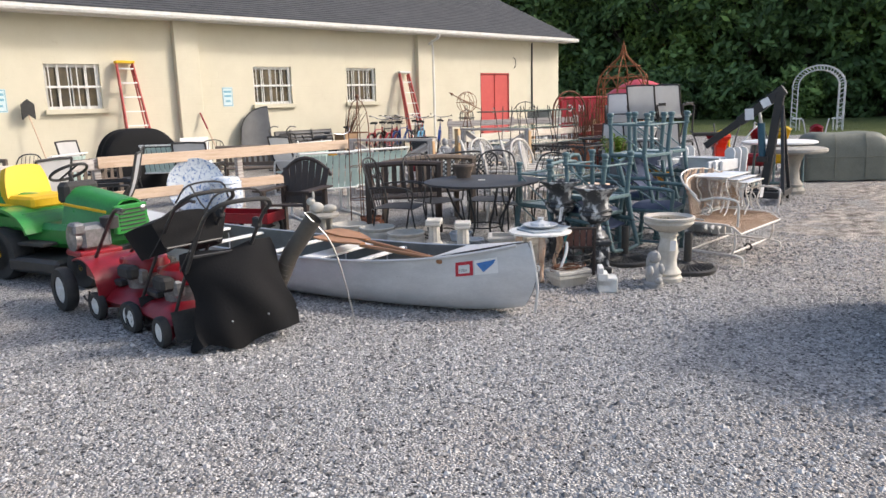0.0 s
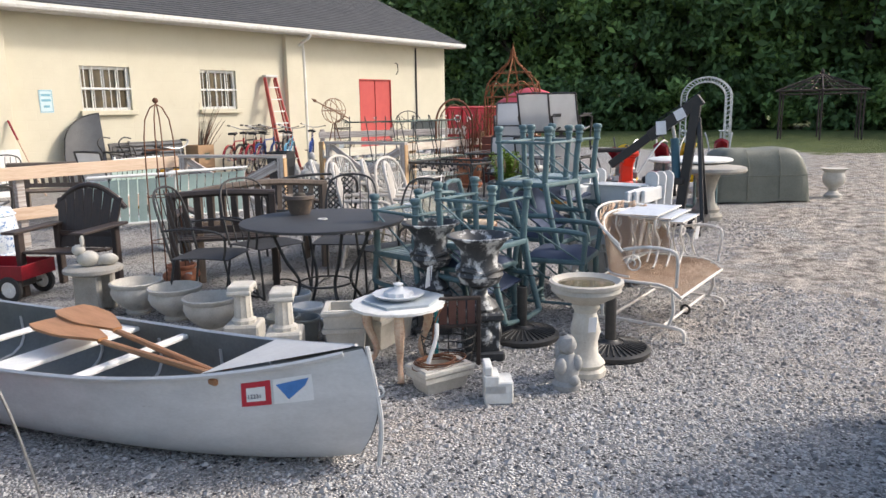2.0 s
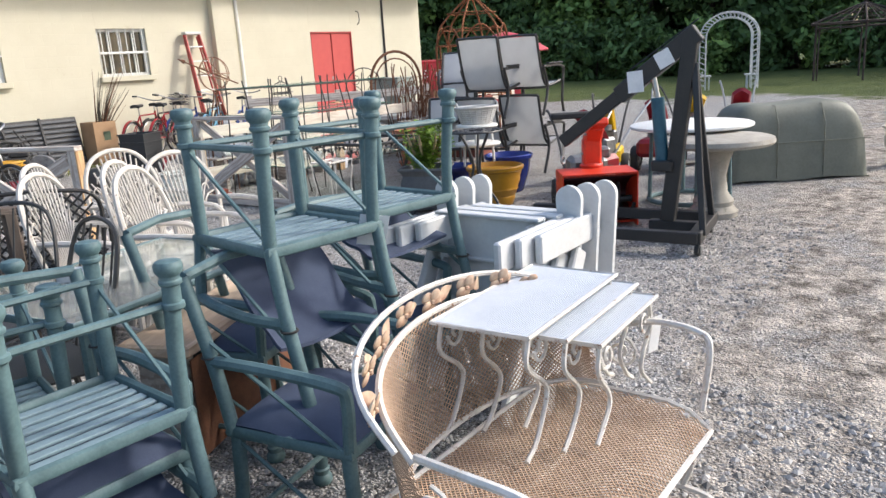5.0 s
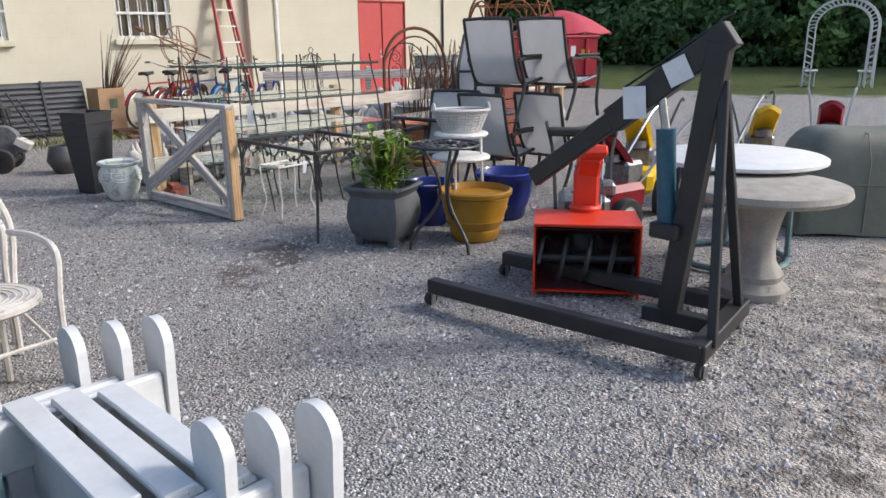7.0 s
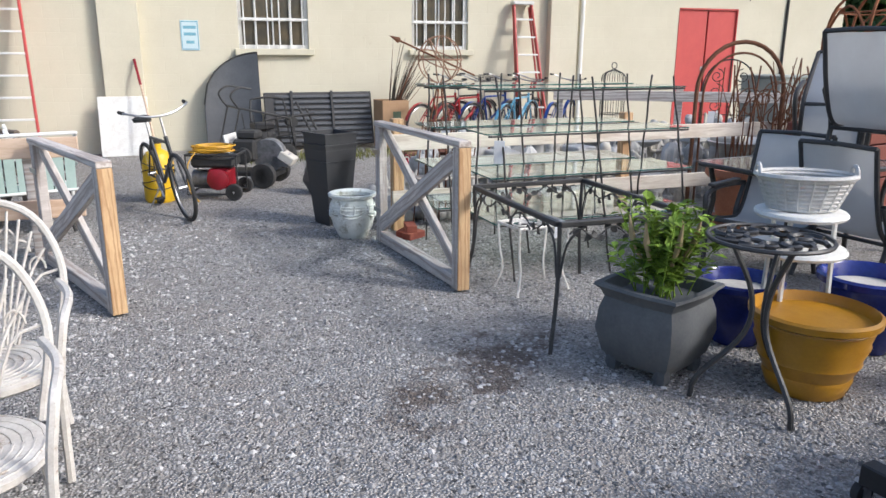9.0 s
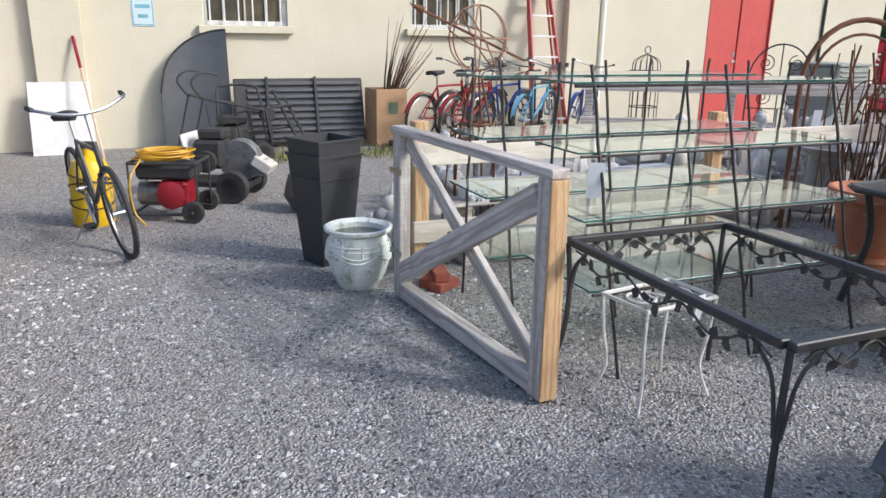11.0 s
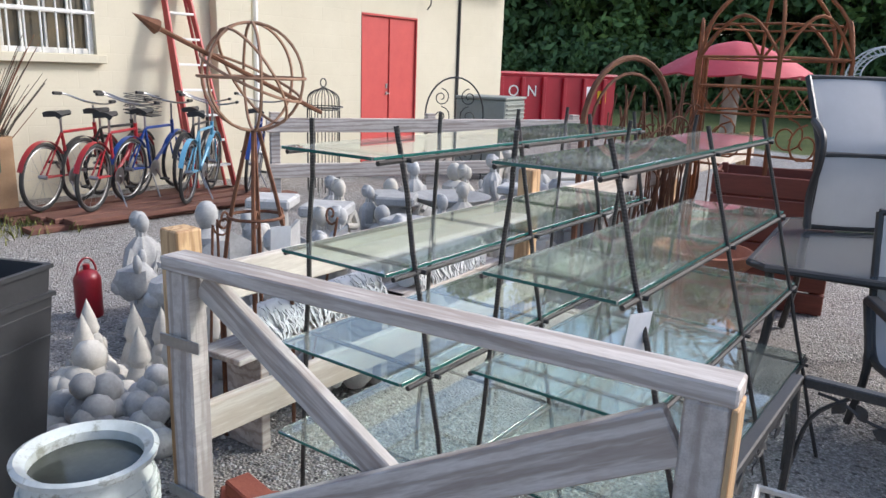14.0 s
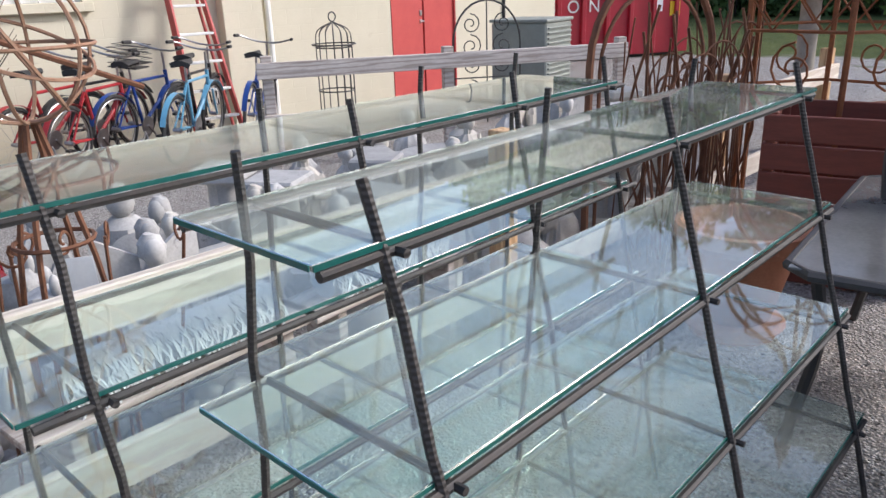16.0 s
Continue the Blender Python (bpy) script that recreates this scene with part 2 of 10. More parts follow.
CREAM = block_wall_material()
WHITE_PAINT = material("white_paint", (0.80, 0.80, 0.78), (0.68, 0.67, 0.63), rough=0.45, scale=5, bump=0.08)
WHITE_WORN = material("worn_white_paint", (0.78, 0.78, 0.75), (0.62, 0.60, 0.55), rough=0.6, scale=9, bump=0.2, spots=(0.34, 0.27, 0.2), spot_at=0.68)
SHINGLE = material("asphalt_shingle", (0.035, 0.037, 0.042), (0.075, 0.077, 0.082), rough=0.9, scale=3, fine=90, bump=0.5)
RED_DOOR = material("red_door_paint", (0.56, 0.085, 0.075), (0.50, 0.07, 0.065), rough=0.5, scale=4, bump=0.05)
DARK_GLASS = material("dark_window_glass", (0.05, 0.05, 0.045), (0.13, 0.10, 0.06), rough=0.12, scale=1.6, fine=7, bump=0)
CONCRETE = material("cast_concrete", (0.42, 0.39, 0.34), (0.28, 0.26, 0.22), rough=0.9, scale=7, fine=90, bump=0.5, spots=(0.16, 0.15, 0.12), spot_at=0.66, vary=0.12)
PALE_STONE = material("pale_cast_stone", (0.60, 0.57, 0.51), (0.44, 0.41, 0.35), rough=0.88, scale=8, fine=80, bump=0.4, spots=(0.27, 0.25, 0.2), spot_at=0.68, vary=0.1)
GREY_STONE = material("grey_garden_stone", (0.50, 0.495, 0.48), (0.34, 0.335, 0.32), rough=0.9, scale=9, fine=80, bump=0.4, spots=(0.22, 0.215, 0.2), spot_at=0.66, vary=0.2)
OLD_WOOD = material("weathered_lumber", (0.66, 0.615, 0.57), (0.42, 0.365, 0.32), rough=0.8, scale=3, fine=26, bump=0.4, stretch=(1, 9, 9), vary=0.1)
OLD_WOOD_Y = material("weathered_lumber_cross", (0.64, 0.59, 0.545), (0.42, 0.37, 0.33), rough=0.8, scale=3, fine=26, bump=0.4, stretch=(9, 1, 9), vary=0.1)
NEW_WOOD = material("fresh_pine_board", (0.68, 0.52, 0.39), (0.55, 0.40, 0.28), rough=0.7, scale=2.5, fine=20, bump=0.25, stretch=(1, 9, 9), vary=0.08)
POST_WOOD = material("yellow_pine_post", (0.66, 0.46, 0.25), (0.46, 0.29, 0.15), rough=0.7, scale=3, fine=20, bump=0.3, stretch=(9, 9, 1), vary=0.1)
PALE_BOARD = material("pale_bleached_board", (0.72, 0.66, 0.57), (0.56, 0.49, 0.41), rough=0.75, scale=2.5, fine=20, bump=0.25, stretch=(1, 9, 9), vary=0.08)
grained(OLD_WOOD, (0.27, 0.21, 0.175), 0, 0.62, 7.0)
grained(OLD_WOOD_Y, (0.27, 0.215, 0.18), 2, 0.62, 7.0)
grained(POST_WOOD, (0.36, 0.20, 0.09), 2)
grained(PALE_BOARD, (0.46, 0.37, 0.28), 0, 0.55, 8.0)
grained(NEW_WOOD, (0.46, 0.30, 0.20), 0, 0.5, 8.0)
BARK = material("bark", (0.09, 0.075, 0.055), (0.045, 0.038, 0.03), rough=0.95, scale=5, bump=0.6)
LEAF_A = leaf_material("dark_leaves", (0.034, 0.06, 0.022), (0.06, 0.10, 0.034))
LEAF_B = leaf_material("mid_leaves", (0.055, 0.095, 0.03), (0.10, 0.15, 0.042))


# ---- mesh helpers ----
class Geo:
    """Gathers points and faces of one mesh."""

    def __init__(self):
        self.v, self.f = [], []

    def add(self, vs, fs, m=None):
        k = len(self.v)
        self.v += [tuple(m @ Vector(p)) for p in vs] if m is not None else [tuple(p) for p in vs]
        self.f += [tuple(i + k for i in q) for q in fs]
        return self

    def box(self, c, s, bev=0.004, m=None):
        """A box with chamfered edges: centre and full sizes."""
        h = [x / 2 for x in s]
        b = min(bev, *[x * 0.45 for x in h])
        vs, ids = [], {}
        for i in (-1, 1):
            for j in (-1, 1):
                for k in (-1, 1):
                    sg = (i, j, k)
                    for a in range(3):
                        ids[sg, a] = len(vs)
                        vs.append([c[q] + sg[q] * (h[q] - (0 if q == a else b)) for q in range(3)])
        fs = []
        for a in range(3):
            u, w = (a + 1) % 3, (a + 2) % 3
            for s1 in (-1, 1):
                q = []
                for su, sw in ((-1, -1), (1, -1), (1, 1), (-1, 1)):
                    sg = [0, 0, 0]
                    sg[a], sg[u], sg[w] = s1, su, sw
                    q.append(ids[tuple(sg), a])
                fs.append(tuple(q if s1 > 0 else q[::-1]))
            for su in (-1, 1):
                for sw in (-1, 1):
                    lo, hi = [0, 0, 0], [0, 0, 0]
                    lo[a], hi[a] = -1, 1
                    lo[u] = hi[u] = su
                    lo[w] = hi[w] = sw
                    q = [ids[tuple(lo), u], ids[tuple(hi), u], ids[tuple(hi), w], ids[tuple(lo), w]]
                    fs.append(tuple(q if su * sw > 0 else q[::-1]))
        for i in (-1, 1):
            for j in (-1, 1):
                for k in (-1, 1):
                    q = [ids[(i, j, k), a] for a in range(3)]
                    fs.append(tuple(q if i * j * k > 0 else q[::-1]))
        return self.add(vs, fs, m)

    def beam(self, p, q, w, h, bev=0.004, up=(0, 0, 1)):
        """A squared bar from p to q: w across, h along up."""
        p, q = Vector(p), Vector(q)
        d = q - p
        z = d.normalized()
        x = Vector(up).cross(z)
        if x.length < 1e-4:
            x = Vector((1, 0, 0))
        x.normalize()
        y = z.cross(x)
        m = Matrix.Translation((p + q) / 2) @ Matrix((x, y, z)).transposed().to_4x4()
        return self.box((0, 0, 0), (w, h, d.length), bev, m)

    def tube(self, pts, r, n=6, closed=False, caps=True):
        """A round bar along points; r one radius or one for each point."""
        pts = [Vector(p) for p in pts]
        k = len(pts)
        rs = r if isinstance(r, (list, tuple)) else [r] * k
        t0 = (pts[1] - pts[0]).normalized()
        side = t0.orthogonal().normalized()
        vs, fs = [], []
        for i, p in enumerate(pts):
            a, b = (pts[i - 1] if (i or closed) else p), (pts[(i + 1) % k] if (i < k - 1 or closed) else p)
            t = (b - a).normalized() if (b - a).length > 1e-9 else t0
            side = side - t * side.dot(t)
            side = side.normalized() if side.length > 1e-6 else t.orthogonal().normalized()
            up = t.cross(side)
            for j in range(n):
                an = 2 * math.pi * j / n
                vs.append(p + (side * math.cos(an) + up * math.sin(an)) * rs[i])
        for i in range(k if closed else k - 1):
            for j in range(n):
                a, b = i * n, ((i + 1) % k) * n
                fs.append((a + j, a + (j + 1) % n, b + (j + 1) % n, b + j))
        if caps and not closed:
            fs += [tuple(range(n))[::-1], tuple(range((k - 1) * n, k * n))]
        return self.add(vs, fs)

    def lathe(self, prof, n=24, m=None, wave=0.0, lobes=0, square=0.0):
        """A turned shape: (radius, height) pairs from bottom outside to the end; wave and lobes flute it."""
        vs, fs = [], []
        for r, z in prof:
            for j in range(n):
                a = 2 * math.pi * j / n
                k = r * (1 + wave * math.cos(lobes * a))
                if square:
                    k *= 1 + square * (1 / max(abs(math.cos(a)), abs(math.sin(a))) - 1)
                vs.append((k * math.cos(a), k * math.sin(a), z))
        for i in range(len(prof) - 1):
            for j in range(n):
                fs.append((i * n + j, i * n + (j + 1) % n, (i + 1) * n + (j + 1) % n, (i + 1) * n + j))
        if prof[0][0] > 1e-4:
            fs.append(tuple(range(n))[::-1])
        if prof[-1][0] > 1e-4:
            fs.append(tuple(range((len(prof) - 1) * n, len(prof) * n)))
        return self.add(vs, fs, m)

    def ball(self, c, r, n=8, squash=(1, 1, 1), m=None, rough=0.0):
        prof = [(math.sin(math.pi * i / n) + (1e-5 if i in (0, n) else 0), -math.cos(math.pi * i / n)) for i in range(n + 1)]
        vs, fs, k = [], [], 2 * n
        for a, z in prof:
            for j in range(k):
                an = 2 * math.pi * j / k
                d = Vector((a * math.cos(an), a * math.sin(an), z))
                q = r * (1 + rough * noise.noise(d * 2.3 + Vector(c) * 5))
                vs.append((c[0] + d.x * q * squash[0], c[1] + d.y * q * squash[1], c[2] + d.z * q * squash[2]))
        for i in range(n):
            for j in range(k):
                fs.append((i * k + j, i * k + (j + 1) % k, (i + 1) * k + (j + 1) % k, (i + 1) * k + j))
        return self.add(vs, fs, m)

    def sheet(self, fn, nu, nv, thick=0.0):
        """A curved sheet fn(u, v) -> point, with a thickness along its normal."""
        P = [[Vector(fn(i / nu, j / nv)) for j in range(nv + 1)] for i in range(nu + 1)]
        vs, fs = [], []
        w = nv + 1
        for i in range(nu + 1):
            for j in range(w):
                vs.append(P[i][j])
        for i in range(nu):
            for j in range(nv):
                fs.append((i * w + j, (i + 1) * w + j, (i + 1) * w + j + 1, i * w + j + 1))
        if thick:
            k = len(vs)
            for i in range(nu + 1):
                for j in range(w):
                    a = P[min(i + 1, nu)][j] - P[max(i - 1, 0)][j]
                    b = P[i][min(j + 1, nv)] - P[i][max(j - 1, 0)]
                    nn = a.cross(b)
                    nn = nn.normalized() if nn.length > 1e-9 else Vector((0, 0, 1))
                    vs.append(P[i][j] - nn * thick)
            fs += [tuple(q + k for q in f[::-1]) for f in fs]
            for i in range(nu):
                for j in (0, nv):
                    a, b = i * w + j, (i + 1) * w + j
                    fs.append((a, b, b + k, a + k) if j else (b, a, a + k, b + k))
            for j in range(nv):
                for i in (0, nu):
                    a, b = i * w + j, i * w + j + 1
                    fs.append((b, a, a + k, b + k) if i else (a, b, b + k, a + k))
        return self.add(vs, fs)

    def mesh(self, name, mat, smooth=True):
        me = bpy.data.meshes.new(name)
        me.from_pydata(self.v, [], self.f)
        me.update()
        if mat:
            me.materials.append(mat)
        if smooth:
            me.shade_smooth()
            me.set_sharp_from_angle(angle=radians(38))
        return me


def part(name, g, mat, parent=None, label="", m=None, smooth=True):
    """One mesh object from a Geo or a ready mesh, under a thing or a part."""
    me = g if isinstance(g, bpy.types.Mesh) else g.mesh(name, mat, smooth)
    ob = new(name, me)
    if parent is not None:
        ob.parent = parent
    if m is not None:
        ob.matrix_basis = m
    return tagged(ob, label)


def thing(name, label, category, m=None, group="", kind=""):
    ob = new(name)
    ob.empty_display_size = 0.1
    if m is not None:
        ob.matrix_basis = m
    return tagged(ob, label, category, group, kind)


def solid(name, g, mat, label, category="", kind="", m=None, group=""):
    """A thing that is one mesh."""
    return tagged(part(name, g, mat, m=m), label, category, group, kind)


def arc(c, r, a0, a1, n=10, plane="xz", r2=None):
    """Points on an arc, degrees, in a plane through c."""
    out, r2 = [], r if r2 is None else r2
    for i in range(n + 1):
        a = radians(a0 + (a1 - a0) * i / n)
        u, w = r * math.cos(a), r2 * math.sin(a)
        out.append({"xz": (c[0] + u, c[1], c[2] + w), "xy": (c[0] + u, c[1] + w, c[2]), "yz": (c[0], c[1] + u, c[2] + w)}[plane])
    return out


def curve(pts, n=5):
    """A smooth line through points."""
    P = [Vector(p) for p in pts]
    P = [P[0] * 2 - P[1]] + P + [P[-1] * 2 - P[-2]]
    out = []
    for i in range(1, len(P) - 2):
        for k in range(n):
            t = k / n
            out.append(0.5 * ((2 * P[i]) + (P[i + 1] - P[i - 1]) * t + (2 * P[i - 1] - 5 * P[i] + 4 * P[i + 1] - P[i + 2]) * t * t + (3 * P[i] - P[i - 1] - 3 * P[i + 1] + P[i + 2]) * t ** 3))
    return out + [P[-2]]


def spiral(c, r, turns, a0, plane="xz", n=14, sign=1):
    out = []
    for i in range(n + 1):
        k = i / n
        a, q = radians(a0) + sign * 2 * math.pi * turns * k, r * (1 - 0.8 * k)
        u, w = q * math.cos(a), q * math.sin(a)
        out.append({"xz": (c[0] + u, c[1], c[2] + w), "xy": (c[0] + u, c[1] + w, c[2]), "yz": (c[0], c[1] + u, c[2] + w)}[plane])
    return out


# ---- ground ----
WALL_Y, EAVE, END_X = 15.7, 3.5, 22.07
g = Geo().add([(-900, -900, 0), (900, -900, 0), (900, 900, 0), (-900, 900, 0)], [(0, 1, 2, 3)])
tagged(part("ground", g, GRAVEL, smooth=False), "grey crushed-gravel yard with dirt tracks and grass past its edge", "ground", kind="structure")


def scatter_stones(name, count, x0, x1, y0, y1, lo, hi, seed, label):
    """Loose angular stones half sunk in the ground, in one mesh."""
    rs = np.random.RandomState(seed)
    base = np.array([(1, 0, 0), (-1, 0, 0), (0, 1, 0), (0, -1, 0), (0, 0, 1), (0, 0, -1)], float)
    tri = np.array([(0, 2, 4), (2, 1, 4), (1, 3, 4), (3, 0, 4), (2, 0, 5), (1, 2, 5), (3, 1, 5), (0, 3, 5)])
    r = lo + (hi - lo) * rs.rand(count) ** 2.5
    v = base[None] * (1 + 0.5 * (rs.rand(count, 6, 1) - 0.5)) + 0.35 * (rs.rand(count, 6, 3) - 0.5)
    v[:, :, 2] *= 0.62
    a = rs.rand(count) * 6.283
    ca, sa = np.cos(a)[:, None], np.sin(a)[:, None]
    vx, vy = v[:, :, 0] * ca - v[:, :, 1] * sa, v[:, :, 0] * sa + v[:, :, 1] * ca
    v[:, :, 0], v[:, :, 1] = vx, vy
    v *= r[:, None, None]
    v[:, :, 0] += (x0 + (x1 - x0) * rs.rand(count))[:, None]
    v[:, :, 1] += (y0 + (y1 - y0) * rs.rand(count))[:, None]
    v[:, :, 2] += (r * 0.12)[:, None]
    f = tri[None] + 6 * np.arange(count)[:, None, None]
    me = bpy.data.meshes.new(name)
    me.from_pydata(v.reshape(-1, 3).tolist(), [], f.reshape(-1, 3).tolist())
    me.materials.append(STONE_CHIP)
    return tagged(new(name, me), label, "gravel", kind="stuff")


# ---- building ----
WINDOWS = [(4.77, 5.87), (9.53, 10.64), (12.41, 13.44)]
W0, W1, DOOR = 1.58, 2.49, (17.86, 19.28)
X_WEST = -14.0
cuts = [(a, b, W0, W1) for a, b in WINDOWS] + [(DOOR[0], DOOR[1], 0.0, 2.39)]
g = Geo()
x = X_WEST
for a, b, lo, hi in cuts:
    g.box(((x + a) / 2, WALL_Y + 0.1, EAVE / 2), (a - x, 0.2, EAVE), 0.001)
    if lo > 0:
        g.box(((a + b) / 2, WALL_Y + 0.1, lo / 2), (b - a, 0.2, lo), 0.001)
    g.box(((a + b) / 2, WALL_Y + 0.1, (hi + EAVE) / 2), (b - a, 0.2, EAVE - hi), 0.001)
    x = b
g.box(((x + END_X) / 2, WALL_Y + 0.1, EAVE / 2), (END_X - x, 0.2, EAVE), 0.001)
for a, b in ((0.1, 0.65), (7.52, 8.08), (14.99, 15.55)):
    g.box(((a + b) / 2, WALL_Y - 0.07, EAVE / 2), (b - a, 0.145, EAVE), 0.006)
tagged(part("wall_south", g, CREAM, smooth=False), "cream-painted concrete block wall with pilasters", "wall", kind="structure")
g = Geo().add([(END_X - 0.2, WALL_Y + 0.2, 0), (END_X - 0.2, 29.9, 0), (END_X - 0.2, 29.9, EAVE), (END_X - 0.2, 22.8, 7.0), (END_X - 0.2, WALL_Y + 0.2, EAVE),
               (END_X, WALL_Y + 0.2, 0), (END_X, 29.9, 0), (END_X, 29.9, EAVE), (END_X, 22.8, 7.0), (END_X, WALL_Y + 0.2, EAVE)],
              [(0, 1, 2, 3, 4), (9, 8, 7, 6, 5), (0, 5, 6, 1), (1, 6, 7, 2), (2, 7, 8, 3), (3, 8, 9, 4), (4, 9, 5, 0)])
tagged(part("wall_east", g, CREAM, smooth=False), "cream-painted gable wall", "wall", kind="structure")
g = Geo().box(((X_WEST + END_X) / 2, 29.9, EAVE / 2), (END_X - X_WEST, 0.2, EAVE), 0.002)
g.box((X_WEST - 0.1, 22.8, EAVE / 2), (0.2, 14.4, EAVE), 0.002)
tagged(part("wall_north", g, CREAM, smooth=False), "plain cream back walls of the building", "wall", kind="structure")
roof = thing("roof", "dark grey asphalt shingle roof with white fascia and gutter", "roof", kind="structure")
RX0, RX1, EY = X_WEST - 0.4, END_X + 0.38, WALL_Y - 0.5
g = Geo()
for s in (0, 1):
    y0, y1 = (EY, 22.8) if not s else (30.4, 22.8)
    for i in range(52):
        k0, k1 = i / 52, (i + 1.12) / 52
        k1 = min(k1, 1.0)
        pa, pb = y0 + (y1 - y0) * k0, y0 + (y1 - y0) * k1
        za, zb = 3.60 + 3.55 * k0 + 0.022, 3.60 + 3.55 * k1 + 0.004
        g.add([(RX0, pa, za), (RX1, pa, za), (RX1, pb, zb), (RX0, pb, zb), (RX0, pa, za - 0.03), (RX1, pa, za - 0.03)],
              [(0, 1, 2, 3) if not s else (3, 2, 1, 0), (4, 5, 1, 0)])
part("shingle_courses", g, SHINGLE, roof, smooth=False)
g = Geo()
for s in (0, 1):
    y0 = EY if not s else 30.4
    g.add([(RX0, y0, 3.44), (RX1, y0, 3.44), (RX1, 22.8, 6.99), (RX0, 22.8, 6.99), (RX0, y0, 3.57), (RX1, y0, 3.57), (RX1, 22.8, 7.12), (RX0, 22.8, 7.12)],
          [(3, 2, 1, 0), (4, 5, 6, 7), (0, 1, 5, 4), (1, 2, 6, 5), (2, 3, 7, 6), (3, 0, 4, 7)])
part("rake_board", g, WHITE_WORN, roof, smooth=False)
g = Geo().box(((RX0 + RX1) / 2, WALL_Y - 0.24, 3.47), (RX1 - RX0, 0.5, 0.03), 0.002)
part("soffit", g, WHITE_PAINT, roof, smooth=False)
g = Geo()
prof = [(0, 0), (-0.10, 0.0), (-0.125, 0.05), (-0.125, 0.115), (-0.112, 0.115), (-0.112, 0.02), (0, 0.02)]
vs = [(xx, EY + a, 3.455 + b) for xx in (RX0, RX1) for a, b in prof]
k = len(prof)
g.add(vs, [(i, (i + 1) % k, k + (i + 1) % k, k + i) for i in range(k)] + [tuple(range(k)), tuple(range(k, 2 * k))[::-1]])
part("gutter", g, WHITE_WORN, roof, smooth=False)
g = Geo().tube(curve([(15.45, EY - 0.06, 3.46), (15.45, EY - 0.02, 3.36), (15.45, WALL_Y - 0.17, 3.2), (15.68, WALL_Y - 0.05, 3.08), (15.68, WALL_Y - 0.05, 0.1)], 4), 0.04, 8)
part("downspout", g, WHITE_PAINT, roof)

for i, (a, b) in enumerate(WINDOWS):
    w = thing("window_%d" % (i + 1), "barred window with white security bars and a worn cream sill", "window", pose(a, WALL_Y, W0), kind="structure")
    L, H = b - a, W1 - W0
    part("pane", Geo().box((L / 2, 0.13, H / 2), (L, 0.02, H), 0.001), DARK_GLASS, w, "dusty dark window glass")
    g = Geo()
    for c, s in (((L / 2, 0.09, 0.03), (L, 0.06, 0.06)), ((L / 2, 0.09, H - 0.03), (L, 0.06, 0.06)), ((0.03, 0.09, H / 2), (0.06, 0.06, H - 0.12)), ((L - 0.03, 0.09, H / 2), (0.06, 0.06, H - 0.12)), ((L / 2, 0.09, H / 2), (L - 0.12, 0.05, 0.05))):
        g.box(c, s, 0.004)
    for q in (1, 2, 3):
        g.box((L * q / 4, 0.1, H / 2), (0.025, 0.03, H - 0.12), 0.002)
    part("window_frame", g, WHITE_WORN, w)
    for q in range(6):
        part("bar", Geo().tube([(L * (q + 0.5) / 6, 0.012, 0.0), (L * (q + 0.5) / 6, 0.012, H)], 0.011, 6), WHITE_PAINT, w)
    part("cross_bar", Geo().box((L / 2, 0.0, H * 0.5), (L, 0.012, 0.03), 0.001), WHITE_PAINT, w)
    part("window_sill", Geo().box((L / 2, -0.02, -0.05), (L + 0.14, 0.14, 0.1), 0.008), CREAM, w)

door = thing("door_1", "red double steel door in the cream block wall", "door", pose(DOOR[0], WALL_Y, 0), kind="structure")
DW = DOOR[1] - DOOR[0]
for k in (0, 1):
    part("leaf", Geo().box((DW * (0.25 + 0.5 * k) + (0.003 if k else -0.003), 0.05, 1.18), (DW / 2 - 0.03, 0.045, 2.34), 0.004), RED_DOOR, door)
part("door_frame", Geo().box((0.012, 0.04, 1.19), (0.022, 0.1, 2.38), 0.002).box((DW - 0.012, 0.04, 1.19), (0.022, 0.1, 2.38), 0.002).box((DW / 2, 0.04, 2.372), (DW, 0.1, 0.03), 0.002), RED_DOOR, door)
STEEL = material("brushed_steel", (0.5, 0.5, 0.5), (0.35, 0.35, 0.35), rough=0.35, metal=1.0, bump=0.05)
part("door_handle", Geo().tube([(DW / 2 - 0.06, 0.02, 1.12), (DW / 2 - 0.06, -0.04, 1.12), (DW / 2 - 0.14, -0.045, 1.12)], 0.011, 8).lathe([(0.03, 0), (0.03, 0.012)], 12, Matrix.Translation((DW / 2 - 0.06, 0.028, 1.12)) @ pose(0, 0, 0, 90)).box((DW / 2 - 0.06, 0.02, 1.24), (0.05, 0.012, 0.08), 0.004), STEEL, door)
BLACK_RUBBER = material("black_rubber", (0.022, 0.022, 0.022), (0.045, 0.043, 0.04), rough=0.75, scale=12, bump=0.15)
solid("conduit", Geo().tube([(20.51, WALL_Y - 0.02, 0.0), (20.51, WALL_Y - 0.02, 3.4)], 0.028, 8), BLACK_RUBBER, "black conduit pipe running up the cream wall", "pipe", "structure")


